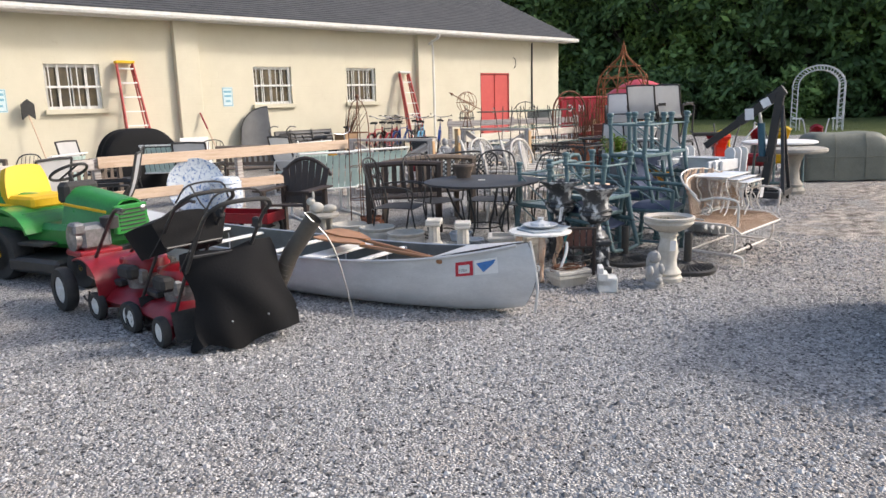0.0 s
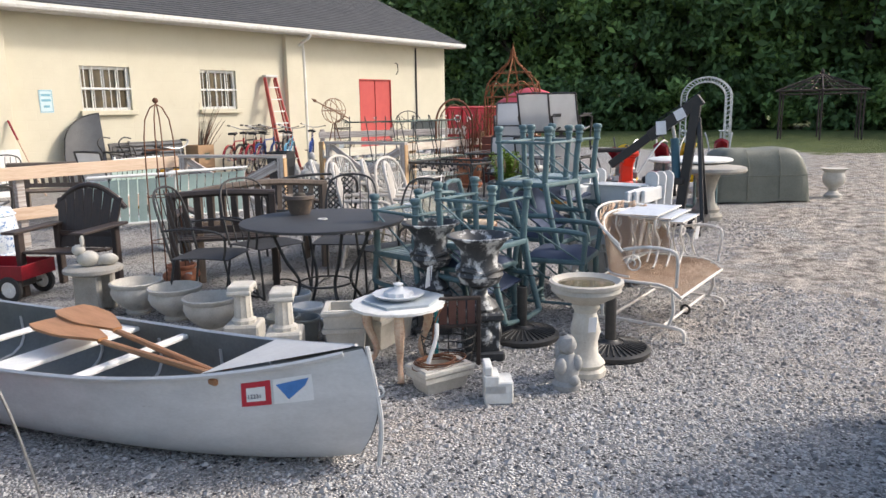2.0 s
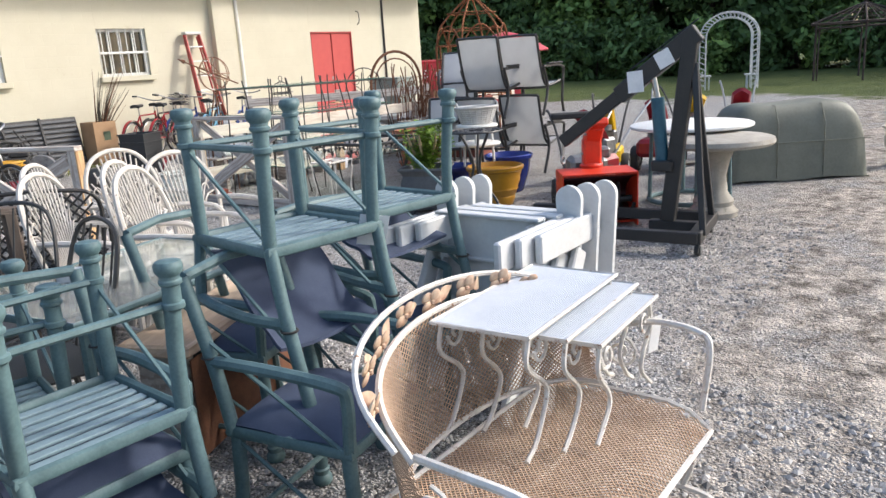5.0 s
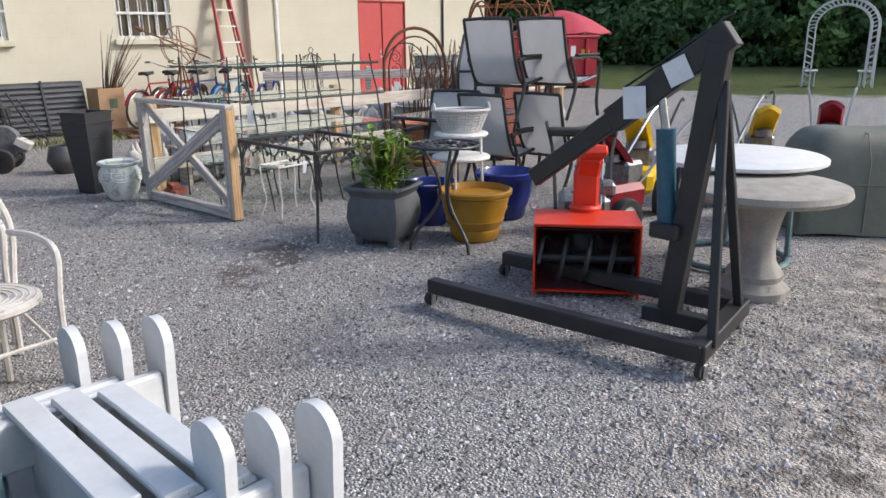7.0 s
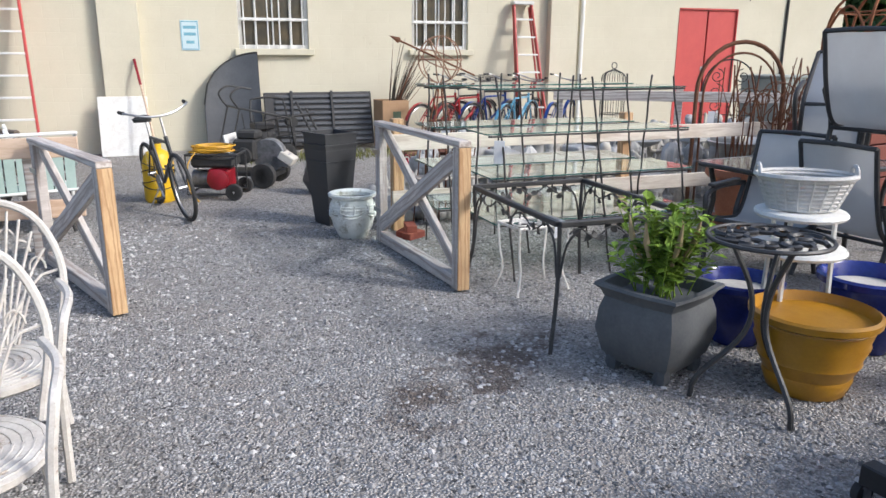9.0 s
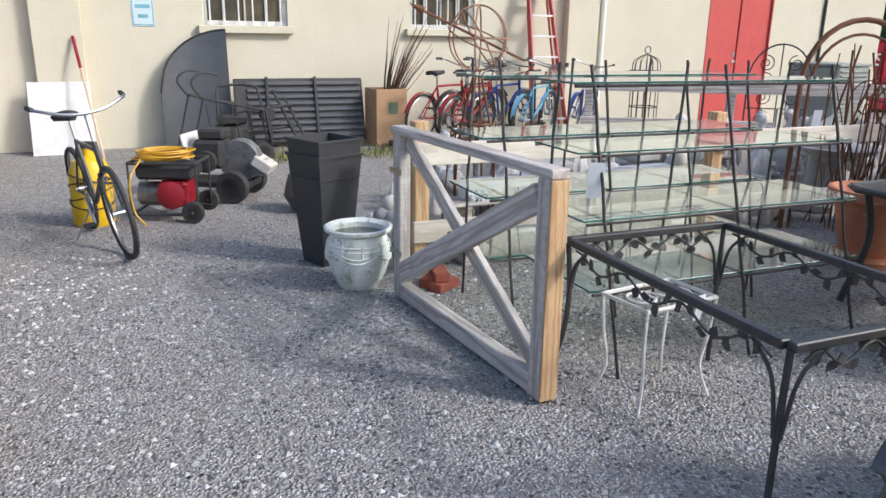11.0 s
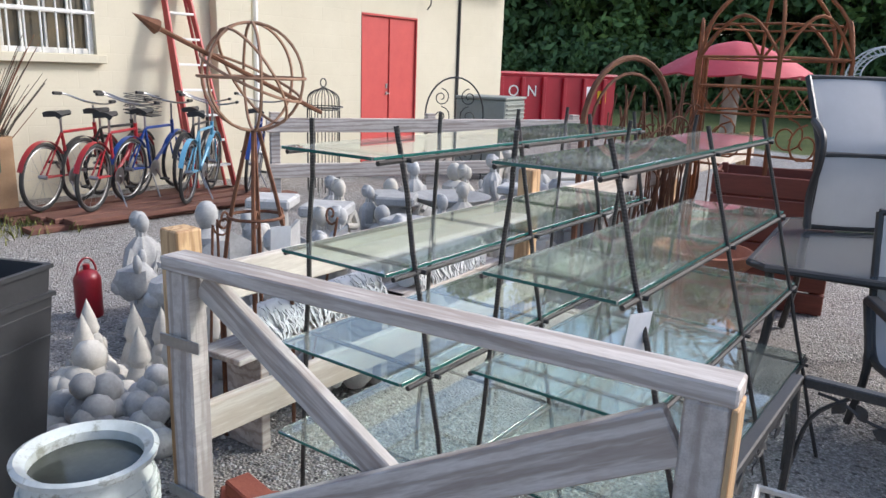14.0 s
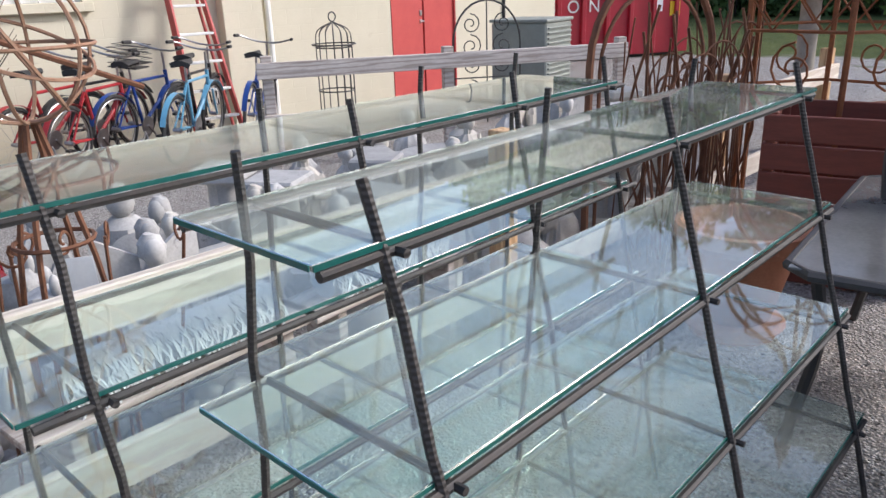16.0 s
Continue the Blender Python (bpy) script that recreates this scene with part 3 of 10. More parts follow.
# ---- trees ----
def crown_mesh(name, mat, r, h, n, seed, size):
    """A crown of many leaf sprays about scattered clumps, with gaps."""
    rs = np.random.RandomState(seed)
    clumps = []
    while len(clumps) < 46:
        p = rs.uniform(-1, 1, 3)
        d = math.sqrt(p[0] ** 2 + p[1] ** 2 + p[2] ** 2)
        if 0.45 < d < 1.0:
            clumps.append((p * np.array((r, r, h / 2)), rs.uniform(0.16, 0.34) * r))
    per = n // len(clumps)
    v, f = [], []
    for c, cr in clumps:
        d = rs.normal(size=(per, 3))
        d /= np.linalg.norm(d, axis=1)[:, None]
        q = c + d * (cr * rs.uniform(0.55, 1.15, (per, 1))) * np.array((1, 1, 0.75))
        a, b = rs.normal(size=(per, 3)), rs.normal(size=(per, 3))
        a /= np.linalg.norm(a, axis=1)[:, None]
        b -= a * (a * b).sum(1)[:, None]
        b /= np.linalg.norm(b, axis=1)[:, None]
        s = size * rs.uniform(0.5, 1.3, (per, 1))
        quad = np.stack((q - a * s, q + b * s * 0.45, q + a * s, q - b * s * 0.45), 1)
        k = len(v)
        v += quad.reshape(-1, 3).tolist()
        f += [(k + 4 * i, k + 4 * i + 1, k + 4 * i + 2, k + 4 * i + 3) for i in range(per)]
    me = bpy.data.meshes.new(name)
    me.from_pydata(v, [], f)
    me.materials.append(mat)
    return me


def trunk_geo(h, r, seed):
    rs = random.Random(seed)
    g = Geo()
    top = Vector((rs.uniform(-0.4, 0.4), rs.uniform(-0.4, 0.4), h))
    g.tube(curve([(0, 0, 0), (rs.uniform(-0.2, 0.2), rs.uniform(-0.2, 0.2), h * 0.5), top], 4), [r * (1 - 0.07 * i) for i in range(9)], 8)
    for i in range(7):
        z = h * rs.uniform(0.35, 0.9)
        a, q = rs.uniform(0, 6.28), rs.uniform(1.8, 3.4)
        g.tube([(0, 0, z), (q * 0.5 * math.cos(a), q * 0.5 * math.sin(a), z + q * 0.35), (q * math.cos(a), q * math.sin(a), z + q * 0.9)], [r * 0.4, r * 0.25, r * 0.08], 5)
    return g


CROWNS = [crown_mesh("crown", LEAF_A, 4.2, 11.0, 5200, 3, 0.30), crown_mesh("crown", LEAF_B, 3.7, 9.5, 4800, 5, 0.28), crown_mesh("crown", LEAF_A, 4.6, 12.5, 5600, 8, 0.32)]
SHRUBS = [crown_mesh("crown", LEAF_A, 2.2, 3.4, 2600, 12, 0.24), crown_mesh("crown", LEAF_B, 1.8, 2.8, 2400, 14, 0.22)]
TRUNKS = [trunk_geo(9.0, 0.24, 4).mesh("trunk", BARK), trunk_geo(8.0, 0.19, 6).mesh("trunk", BARK), trunk_geo(10.0, 0.28, 9).mesh("trunk", BARK)]
rt = random.Random(21)
for row, (dx, cz, n) in enumerate(((0, 7.0, 17), (4.0, 8.0, 17), (8.0, 9.5, 16), (12.0, 12.5, 16), (2.0, 4.6, 17), (6.0, 3.9, 17))):
    for i in range(n):
        y = -16 + i * 5.6 + rt.uniform(-1.5, 1.5) + row * 1.7
        x = 50 + dx + rt.uniform(-1.6, 1.6) - 0.12 * y
        k = rt.randrange(3)
        tree = thing("tree", "tall leafy deciduous tree at the wood's edge", "tree", pose(x, y, 0, 0, 0, rt.uniform(0, 360)), "trees behind the grass")
        part("trunk", TRUNKS[k], None, tree)
        part("crown", CROWNS[k], None, tree, m=pose(0, 0, cz + rt.uniform(-1, 1)))
for i in range(34):
    y = -17 + i * 2.75 + rt.uniform(-1, 1)
    x = 47 - 0.12 * y + rt.uniform(-1.2, 1.4)
    k = rt.randrange(2)
    bush = thing("bush", "dense dark green undergrowth bush below the trees", "bush", pose(x, y, 0, 0, 0, rt.uniform(0, 360)), "undergrowth")
    part("crown", SHRUBS[k], None, bush, m=pose(0, 0, 1.35))
    part("stem", Geo().tube([(0, 0, 0), (0.1, 0.05, 1.3)], [0.05, 0.03], 5), BARK, bush)


# ---- fences and gates ----
def post(x, y, h, w=0.1, mat=POST_WOOD, parent=None):
    return part("post", Geo().box((0, 0, h / 2), (w, w, h), 0.006), mat, parent, m=pose(x, y, 0))


fence = thing("board_fence", "low board fence of pale pine and weathered rails on posts", "fence")
for x in (-3.6, -1.2, 1.2, 3.3, 5.4, 7.35):
    post(x, 9.47, 0.92, 0.09, OLD_WOOD, fence)
part("rail", Geo().box((5.5, 9.395, 0.865), (4.4, 0.04, 0.15), 0.005), NEW_WOOD, fence, "fresh pinkish pine board")
part("rail", Geo().box((-0.2, 9.395, 0.845), (6.9, 0.04, 0.14), 0.005), OLD_WOOD, fence)
part("rail", Geo().box((5.5, 9.395, 0.40), (4.4, 0.04, 0.14), 0.005), NEW_WOOD, fence)
part("rail", Geo().box((-0.2, 9.395, 0.39), (6.9, 0.04, 0.14), 0.005), OLD_WOOD, fence)
fence = thing("yard_fence", "low weathered two-rail lumber fence round the statuary", "fence")
for x in (10.24, 12.6, 15.0, 17.2):
    post(x, 9.47, 1.0, 0.1, POST_WOOD, fence)
for z in (0.80, 0.30):
    part("rail", Geo().box((13.72, 9.395, z), (7.1, 0.04, 0.14), 0.005), PALE_BOARD, fence)
back = thing("back_fence", "dark weathered lumber fence behind the statuary", "fence", pose(15.5, 12.42, 0, 0, 0, -31))
for x in (-1.75, 0.0, 1.9):
    post(x, 0.07, 1.06, 0.1, OLD_WOOD, back)
part("rail", Geo().box((0.05, 0, 0.93), (3.8, 0.04, 0.15), 0.005), OLD_WOOD, back)
part("rail", Geo().box((0.05, 0, 0.45), (3.8, 0.04, 0.15), 0.005), OLD_WOOD, back)


def gate(name, label, near, far, h):
    """A lumber gate leaf with crossed braces; near and far are its ends in plan."""
    d = Vector((far[0] - near[0], far[1] - near[1], 0))
    L = d.length
    t = thing(name, label, "gate", pose(near[0], near[1], 0.0, 0, 0, math.degrees(math.atan2(d.y, d.x))))
    near_post = part("upright", Geo().box((0.047, 0, h / 2 + 0.015), (0.086, 0.09, h), 0.006), OLD_WOOD_Y, t)
    part("pine_facing", Geo().box((-0.002, 0, h / 2 + 0.015), (0.012, 0.088, h - 0.004), 0.003), POST_WOOD, near_post, "yellow pine board on the upright's end")
    part("upright", Geo().box((L - 0.045, 0, h / 2 + 0.015), (0.09, 0.07, h), 0.006), OLD_WOOD_Y, t)
    part("top_rail", Geo().box((L / 2, 0, h + 0.036), (L + 0.01, 0.092, 0.042), 0.005), OLD_WOOD, t)
    part("bottom_rail", Geo().box((L / 2, 0, 0.06), (L - 0.19, 0.07, 0.09), 0.005), OLD_WOOD, t)
    for yy, za, zb, wd in ((-0.022, 0.12, h - 0.02, 0.085), (0.022, h - 0.07, 0.17, 0.12)):
        run, rise = L - 0.2, zb - za
        part("brace", Geo().box((0, 0, 0), (math.hypot(run, rise), 0.036, wd), 0.004), OLD_WOOD, t, m=pose(L / 2, yy, (za + zb) / 2, 0, -math.degrees(math.atan2(rise, run)), 0))
    for zz in (0.3, 0.8):
        part("hinge", Geo().box((L - 0.06, 0.045, h * zz), (0.16, 0.006, 0.035), 0.001), STEEL, t)
    return t


gate("yard_gate", "weathered lumber gate leaf with crossed braces, standing open", (10.13, 7.59), (9.98, 9.12), 0.965)
gate("yard_gate", "weathered lumber gate leaf with crossed braces, standing open", (7.98, 7.85), (7.42, 9.3), 0.9)


# ---- more materials ----
def let_light_through(m, colour, share):
    """Thin woven cloth: part of the light comes through from behind."""
    n, l = m.node_tree.nodes, m.node_tree.links
    out = next(x for x in n if x.type == "OUTPUT_MATERIAL")
    tr, mix = n.new("ShaderNodeBsdfTranslucent"), n.new("ShaderNodeMixShader")
    tr.inputs["Color"].default_value = (*colour, 1)
    mix.inputs[0].default_value = share
    l.new(n["Principled BSDF"].outputs[0], mix.inputs[1])
    l.new(tr.outputs[0], mix.inputs[2])
    l.new(mix.outputs[0], out.inputs["Surface"])


ALUMINIUM = material("dull_aluminium", (0.66, 0.66, 0.65), (0.54, 0.54, 0.53), rough=0.48, metal=0.35, scale=4, fine=50, bump=0.12, spots=(0.34, 0.33, 0.31), spot_at=0.7, stretch=(1, 1, 2.5))
PADDLE_WOOD = material("varnished_paddle_wood", (0.45, 0.22, 0.10), (0.30, 0.14, 0.06), rough=0.4, scale=4, fine=40, bump=0.1, stretch=(1, 8, 8))
TEAL = material("blue_green_painted_metal", (0.125, 0.205, 0.215), (0.07, 0.125, 0.135), rough=0.5, scale=14, fine=120, bump=0.15, spots=(0.03, 0.05, 0.05), spot_at=0.7)
NAVY = material("faded_navy_sling", (0.075, 0.098, 0.16), (0.045, 0.06, 0.105), rough=0.9, scale=6, fine=300, bump=0.25)
BLACK_IRON = material("black_iron", (0.022, 0.022, 0.023), (0.05, 0.048, 0.045), rough=0.45, scale=20, fine=160, bump=0.2, spots=(0.09, 0.06, 0.045), spot_at=0.72)
WHITE_IRON = material("chipped_white_iron", (0.76, 0.74, 0.70), (0.60, 0.56, 0.50), rough=0.5, scale=16, fine=90, bump=0.25, spots=(0.30, 0.17, 0.10), spot_at=0.63)
TAN_MESH = material("tan_woven_metal_mesh", (0.50, 0.36, 0.25), (0.38, 0.25, 0.16), rough=0.6, scale=5, fine=120, bump=0.2, spots=(0.32, 0.19, 0.11), spot_at=0.66)
DARK_PLASTIC = material("charcoal_plastic", (0.028, 0.029, 0.031), (0.04, 0.04, 0.042), rough=0.55, scale=10, bump=0.1)
RED_PAINT = material("red_machine_paint", (0.30, 0.010, 0.02), (0.20, 0.008, 0.014), rough=0.35, scale=9, bump=0.08, spots=(0.08, 0.03, 0.03), spot_at=0.7)
ORANGE_RED = material("bright_orange_red_paint", (0.75, 0.055, 0.02), (0.62, 0.04, 0.015), rough=0.35, scale=7, bump=0.06)
GREEN_PAINT = material("tractor_green_paint", (0.03, 0.25, 0.045), (0.02, 0.16, 0.032), rough=0.3, scale=6, bump=0.06)
YELLOW_PAINT = material("yellow_vinyl", (0.80, 0.50, 0.01), (0.66, 0.40, 0.01), rough=0.45, scale=6, bump=0.08)
ENGINE_GREY = material("cast_engine_metal", (0.33, 0.33, 0.33), (0.16, 0.16, 0.16), rough=0.45, metal=0.7, scale=18, fine=90, bump=0.3)
BLACK_CLOTH = material("black_nylon", (0.006, 0.006, 0.0065), (0.010, 0.010, 0.011), rough=0.85, scale=5, fine=60, bump=0.5, spec=0.25)
TUBE_GREY = material("grey_brown_plastic_pipe", (0.11, 0.095, 0.075), (0.07, 0.06, 0.05), rough=0.5, scale=6, bump=0.15)
TERRACOTTA = material("terracotta", (0.48, 0.20, 0.11), (0.36, 0.14, 0.08), rough=0.85, scale=8, bump=0.2, spots=(0.55, 0.38, 0.3), spot_at=0.66)
DARK_TEAK = material("dark_stained_wood", (0.035, 0.025, 0.022), (0.065, 0.045, 0.035), rough=0.55, scale=5, fine=40, bump=0.2, stretch=(8, 8, 1))
GREY_TEAK = material("weathered_teak", (0.20, 0.155, 0.12), (0.12, 0.09, 0.07), rough=0.8, scale=5, fine=40, bump=0.3, stretch=(8, 8, 1))
URN_BLACK = material("black_paint_flaking_off_white", (0.03, 0.031, 0.033), (0.06, 0.061, 0.062), rough=0.5, scale=5, fine=40, bump=0.2, spots=(0.62, 0.62, 0.60), spot_at=0.555)
WATER = material("murky_water", (0.16, 0.125, 0.07), (0.11, 0.085, 0.05), rough=0.08, scale=5, bump=0.02)
PAPER = material("white_paper_tag", (0.82, 0.83, 0.84), (0.72, 0.73, 0.74), rough=0.8, scale=9, bump=0.05)
INK = material("pencil_ink", (0.06, 0.06, 0.08), rough=0.8, bump=0)
BLUE_WHITE = material("blue_patterned_porcelain", (0.72, 0.76, 0.78), (0.60, 0.66, 0.72), rough=0.2, scale=16, fine=30, bump=0.02, spots=(0.10, 0.20, 0.42), spot_at=0.56)
MINT = material("pale_mint_vinyl_strap", (0.50, 0.63, 0.58), (0.40, 0.53, 0.49), rough=0.6, scale=6, bump=0.1)
SLING = material("grey_sling_fabric", (0.56, 0.56, 0.555), (0.48, 0.48, 0.475), rough=0.55, scale=5, fine=320, bump=0.25)
let_light_through(SLING, (0.64, 0.64, 0.63), 0.22)
CHARCOAL_METAL = material("charcoal_powder_coat", (0.03, 0.028, 0.027), (0.045, 0.042, 0.04), rough=0.45, scale=12, bump=0.1)
STICKER_RED = material("red_sticker", (0.55, 0.02, 0.04), rough=0.5, scale=6, bump=0)
STICKER_BLUE = material("blue_sticker", (0.06, 0.22, 0.55), rough=0.5, scale=6, bump=0)
CREAM_ROSE = material("cream_metal_flowers", (0.62, 0.50, 0.36), (0.46, 0.26, 0.18), rough=0.6, scale=20, bump=0.2, spots=(0.2, 0.11, 0.08), spot_at=0.64)
GLASS = glass_material("dusty_table_glass", (0.86, 0.95, 0.93), 0.03, 0.35)
SHELF_GLASS = glass_material("shelf_glass", (0.80, 0.95, 0.90), 0.015, 0.16)


def tag_on(parent, at, w=0.06, h=0.11, rz=0.0, tilt=8, name="price_tag"):
    """A paper price tag hung by a string, with scribbled bars."""
    m = pose(at[0], at[1], at[2], tilt, 0, rz)
    t = part(name, Geo().box((0, 0, -h / 2), (w, 0.0016, h), 0.0004), PAPER, parent, "white paper price tag", m)
    return t


# ---- canoe ----
def canoe(m):
    t = thing("canoe", "dull grey aluminium canoe resting on the gravel", "canoe", m)
    L, n = 4.7, 40

    def station(u):
        k = abs(2 * u - 1)
        w = 0.43 * (1 - k ** 2.6) ** 0.9 + 0.006
        top = 0.34 + 0.20 * k ** 3.2
        low = 0.015 + 0.05 * k ** 9
        return w, top, low

    def hull(off):
        def fn(u, v):
            w, top, low = station(u)
            w = max(0.004, w - off)
            a = (v - 0.5) * 2
            s = 1 if a > 0 else -1
            q = abs(a)
            y = s * w * (1 - (1 - min(1, q * 1.35)) ** 2.2) * (1 + 0.05 * math.sin(q * 3.14))
            z = low + off + (top - low - off * 0.5) * max(0.0, (q - 0.28) / 0.72) ** 1.6
            rake = 0.11 * (1 - ((z - low) / (top - low + 1e-6) - 0.55) ** 2 * 3)
            x = (u - 0.5) * L + (rake if u > 0.5 else -rake) * abs(2 * u - 1) ** 14
            return x, y, z
        return fn
    part("hull", Geo().sheet(hull(0), n, 22, 0), ALUMINIUM, t)
    inner = Geo().sheet(hull(0.012), n, 22, 0)
    inner.f = [f[::-1] for f in inner.f]
    part("inner_skin", inner, material("dark_canoe_floor", (0.13, 0.135, 0.13), (0.20, 0.205, 0.195), rough=0.7, scale=5, bump=0.2), t, "dark grey painted canoe inside")
    for s in (-1, 1):
        pts = []
        for i in range(n + 1):
            u = 0.015 + 0.97 * i / n
            w, top, low = station(u)
            pts.append(((u - 0.5) * L * 1.02, s * (w * 1.0 + 0.004), top + 0.002))
        part("gunwale", Geo().tube(pts, 0.013, 6), ALUMINIUM, t)
    for s in (-1, 1):
        g = Geo().tube(curve([(s * (L / 2 + 0.10), 0, 0.03), (s * (L / 2 + 0.115), 0, 0.25), (s * (L / 2 + 0.06), 0, 0.55)], 5), 0.011, 6)
        part("stem_band", g, ALUMINIUM, t)
        g = Geo()
        a, b = 0.5 + s * 0.37, 0.5 + s * 0.497
        wa, ta, _ = station(a)
        wb, tb, _ = station(b)
        g.add([((a - 0.5) * L, -wa, ta + 0.008), ((a - 0.5) * L, wa, ta + 0.008), ((b - 0.5) * L, wb, tb + 0.006), ((b - 0.5) * L, -wb, tb + 0.006),
               ((a - 0.5) * L, -wa, ta - 0.02), ((a - 0.5) * L, wa, ta - 0.02)], [(0, 1, 2, 3) if s < 0 else (3, 2, 1, 0), (0, 4, 5, 1)])
        part("deck_plate", g, ALUMINIUM, t)
        tx = s * (L / 2 + 0.112)
        part("tow_eye", Geo().tube(arc((tx, 0, 0.36), 0.022, -90, 90, 6, "xz"), 0.005, 5), ALUMINIUM, t)
    for x, wd in ((1.02, 0.05), (0.55, 0.19), (0.05, 0.05), (-0.75, 0.05), (-1.25, 0.2)):
        w, top, low = station(x / L + 0.5)
        part("thwart", Geo().box((x, 0, top - 0.035), (wd, 2 * w * 0.985, 0.025), 0.006), WHITE_PAINT, t, "white-painted cross seat")
    for x in (-1.8, -1.2, -0.4, 0.3, 0.8, 1.3, 1.7):
        w, top, low = station(x / L + 0.5)
        pts = [hull(0.016)(x / L + 0.5, 0.06 + 0.88 * i / 14) for i in range(15)]
        part("rib", Geo().tube(pts, 0.009, 5), ALUMINIUM, t)
    # stickers on the near bow
    def on_hull(u, v):
        p, q, r = (Vector(hull(-0.0015)(*k)) for k in ((u, v), (u + 0.012, v), (u, v + 0.012)))
        return p
    for u0, u1, mat, nm in ((0.905, 0.930, STICKER_RED, "sticker"), (0.932, 0.962, WHITE_PAINT, "sticker")):
        g = Geo().sheet(lambda a, b: on_hull(u0 + (u1 - u0) * a, 0.030 + 0.062 * b), 5, 4, 0)
        st = part(nm, g, mat, t, "red and white registration sticker" if mat is STICKER_RED else "white and blue maker's decal")
        if mat is STICKER_RED:
            g = Geo().sheet(lambda a, b: Vector(hull(-0.003)(0.9095 + 0.016 * a, 0.043 + 0.036 * b)), 4, 3, 0)
            part("number_plate", g, WHITE_PAINT, st)
            p, px, pz = (Vector(hull(-0.0048)(*k)) for k in ((0.9105, 0.070), (0.9245, 0.070), (0.9105, 0.05)))
            ex = (px - p).normalized()
            ez = (pz - p - ex * (pz - p).dot(ex)).normalized()
            cu = bpy.data.curves.new("number", "FONT")
            cu.body, cu.size, cu.extrude = "12231", 0.026, 0.0003
            cu.materials.append(INK)
            tmp = new("number", cu)
            me = bpy.data.meshes.new_from_object(tmp.evaluated_get(bpy.context.evaluated_depsgraph_get()))
            bpy.data.objects.remove(tmp)
            part("number", me, None, st, m=Matrix.Translation(p) @ Matrix((ex, ez, ex.cross(ez))).transposed().to_4x4())
        else:
            g = Geo()
            tri = [Vector(hull(-0.004)(*k)) for k in ((0.9345, 0.042), (0.960, 0.036), (0.957, 0.052), (0.944, 0.082))]
            g.add(tri, [(0, 1, 2, 3)])
            part("arrow_mark", g, STICKER_BLUE, st)
    return t


canoe(pose(3.19, 4.85, 0.0, 0, 0, -78.5))


def paddle(m):
    t = thing("paddle", "varnished wooden canoe paddle lying across the seats", "paddle", m, "paddles")
    part("shaft", Geo().tube([(-0.25, 0, 0), (0.62, 0, 0)], 0.016, 8), PADDLE_WOOD, t)
    part("blade", Geo().sheet(lambda u, v: (-0.22 - 0.55 * u, (v - 0.5) * (0.05 + 0.16 * min(1, u * 2.2) * (1 - 0.35 * max(0, u - 0.85) / 0.15)), 0.008), 10, 5, 0.014), PADDLE_WOOD, t)
    part("grip", Geo().box((0.66, 0, 0), (0.06, 0.13, 0.03), 0.012), PADDLE_WOOD, t)
    return t


paddle(pose(3.33, 3.72, 0.40, 0, 1, -87))
paddle(pose(3.43, 3.80, 0.405, 0, 2, -93))


# ---- mowers and tractors ----
def wheel(parent, c, r, w, axis=(0, 1, 0), hub=WHITE_WORN, spokes=0):
    q = Vector((0, 0, 1)).rotation_difference(Vector(axis)).to_matrix().to_4x4()
    m = Matrix.Translation(c) @ q
    tyre = part("wheel", Geo().lathe([(r * 0.62, -w / 2), (r * 0.93, -w / 2), (r, -w * 0.3), (r, w * 0.3), (r * 0.93, w / 2), (r * 0.62, w / 2), (r * 0.62, -w / 2)], 20), BLACK_RUBBER, parent, "black rubber tyre", m)
    part("rim", Geo().lathe([(r * 0.62, -w * 0.35), (r * 0.62, w * 0.35), (r * 0.5, w * 0.42), (r * 0.2, w * 0.3), (r * 0.15, w * 0.5), (0.0, w * 0.5)], 14).lathe([(0.0, -w * 0.5), (r * 0.15, -w * 0.5), (r * 0.2, -w * 0.3), (r * 0.5, -w * 0.42), (r * 0.62, -w * 0.35)], 14), hub, tyre)
    return tyre


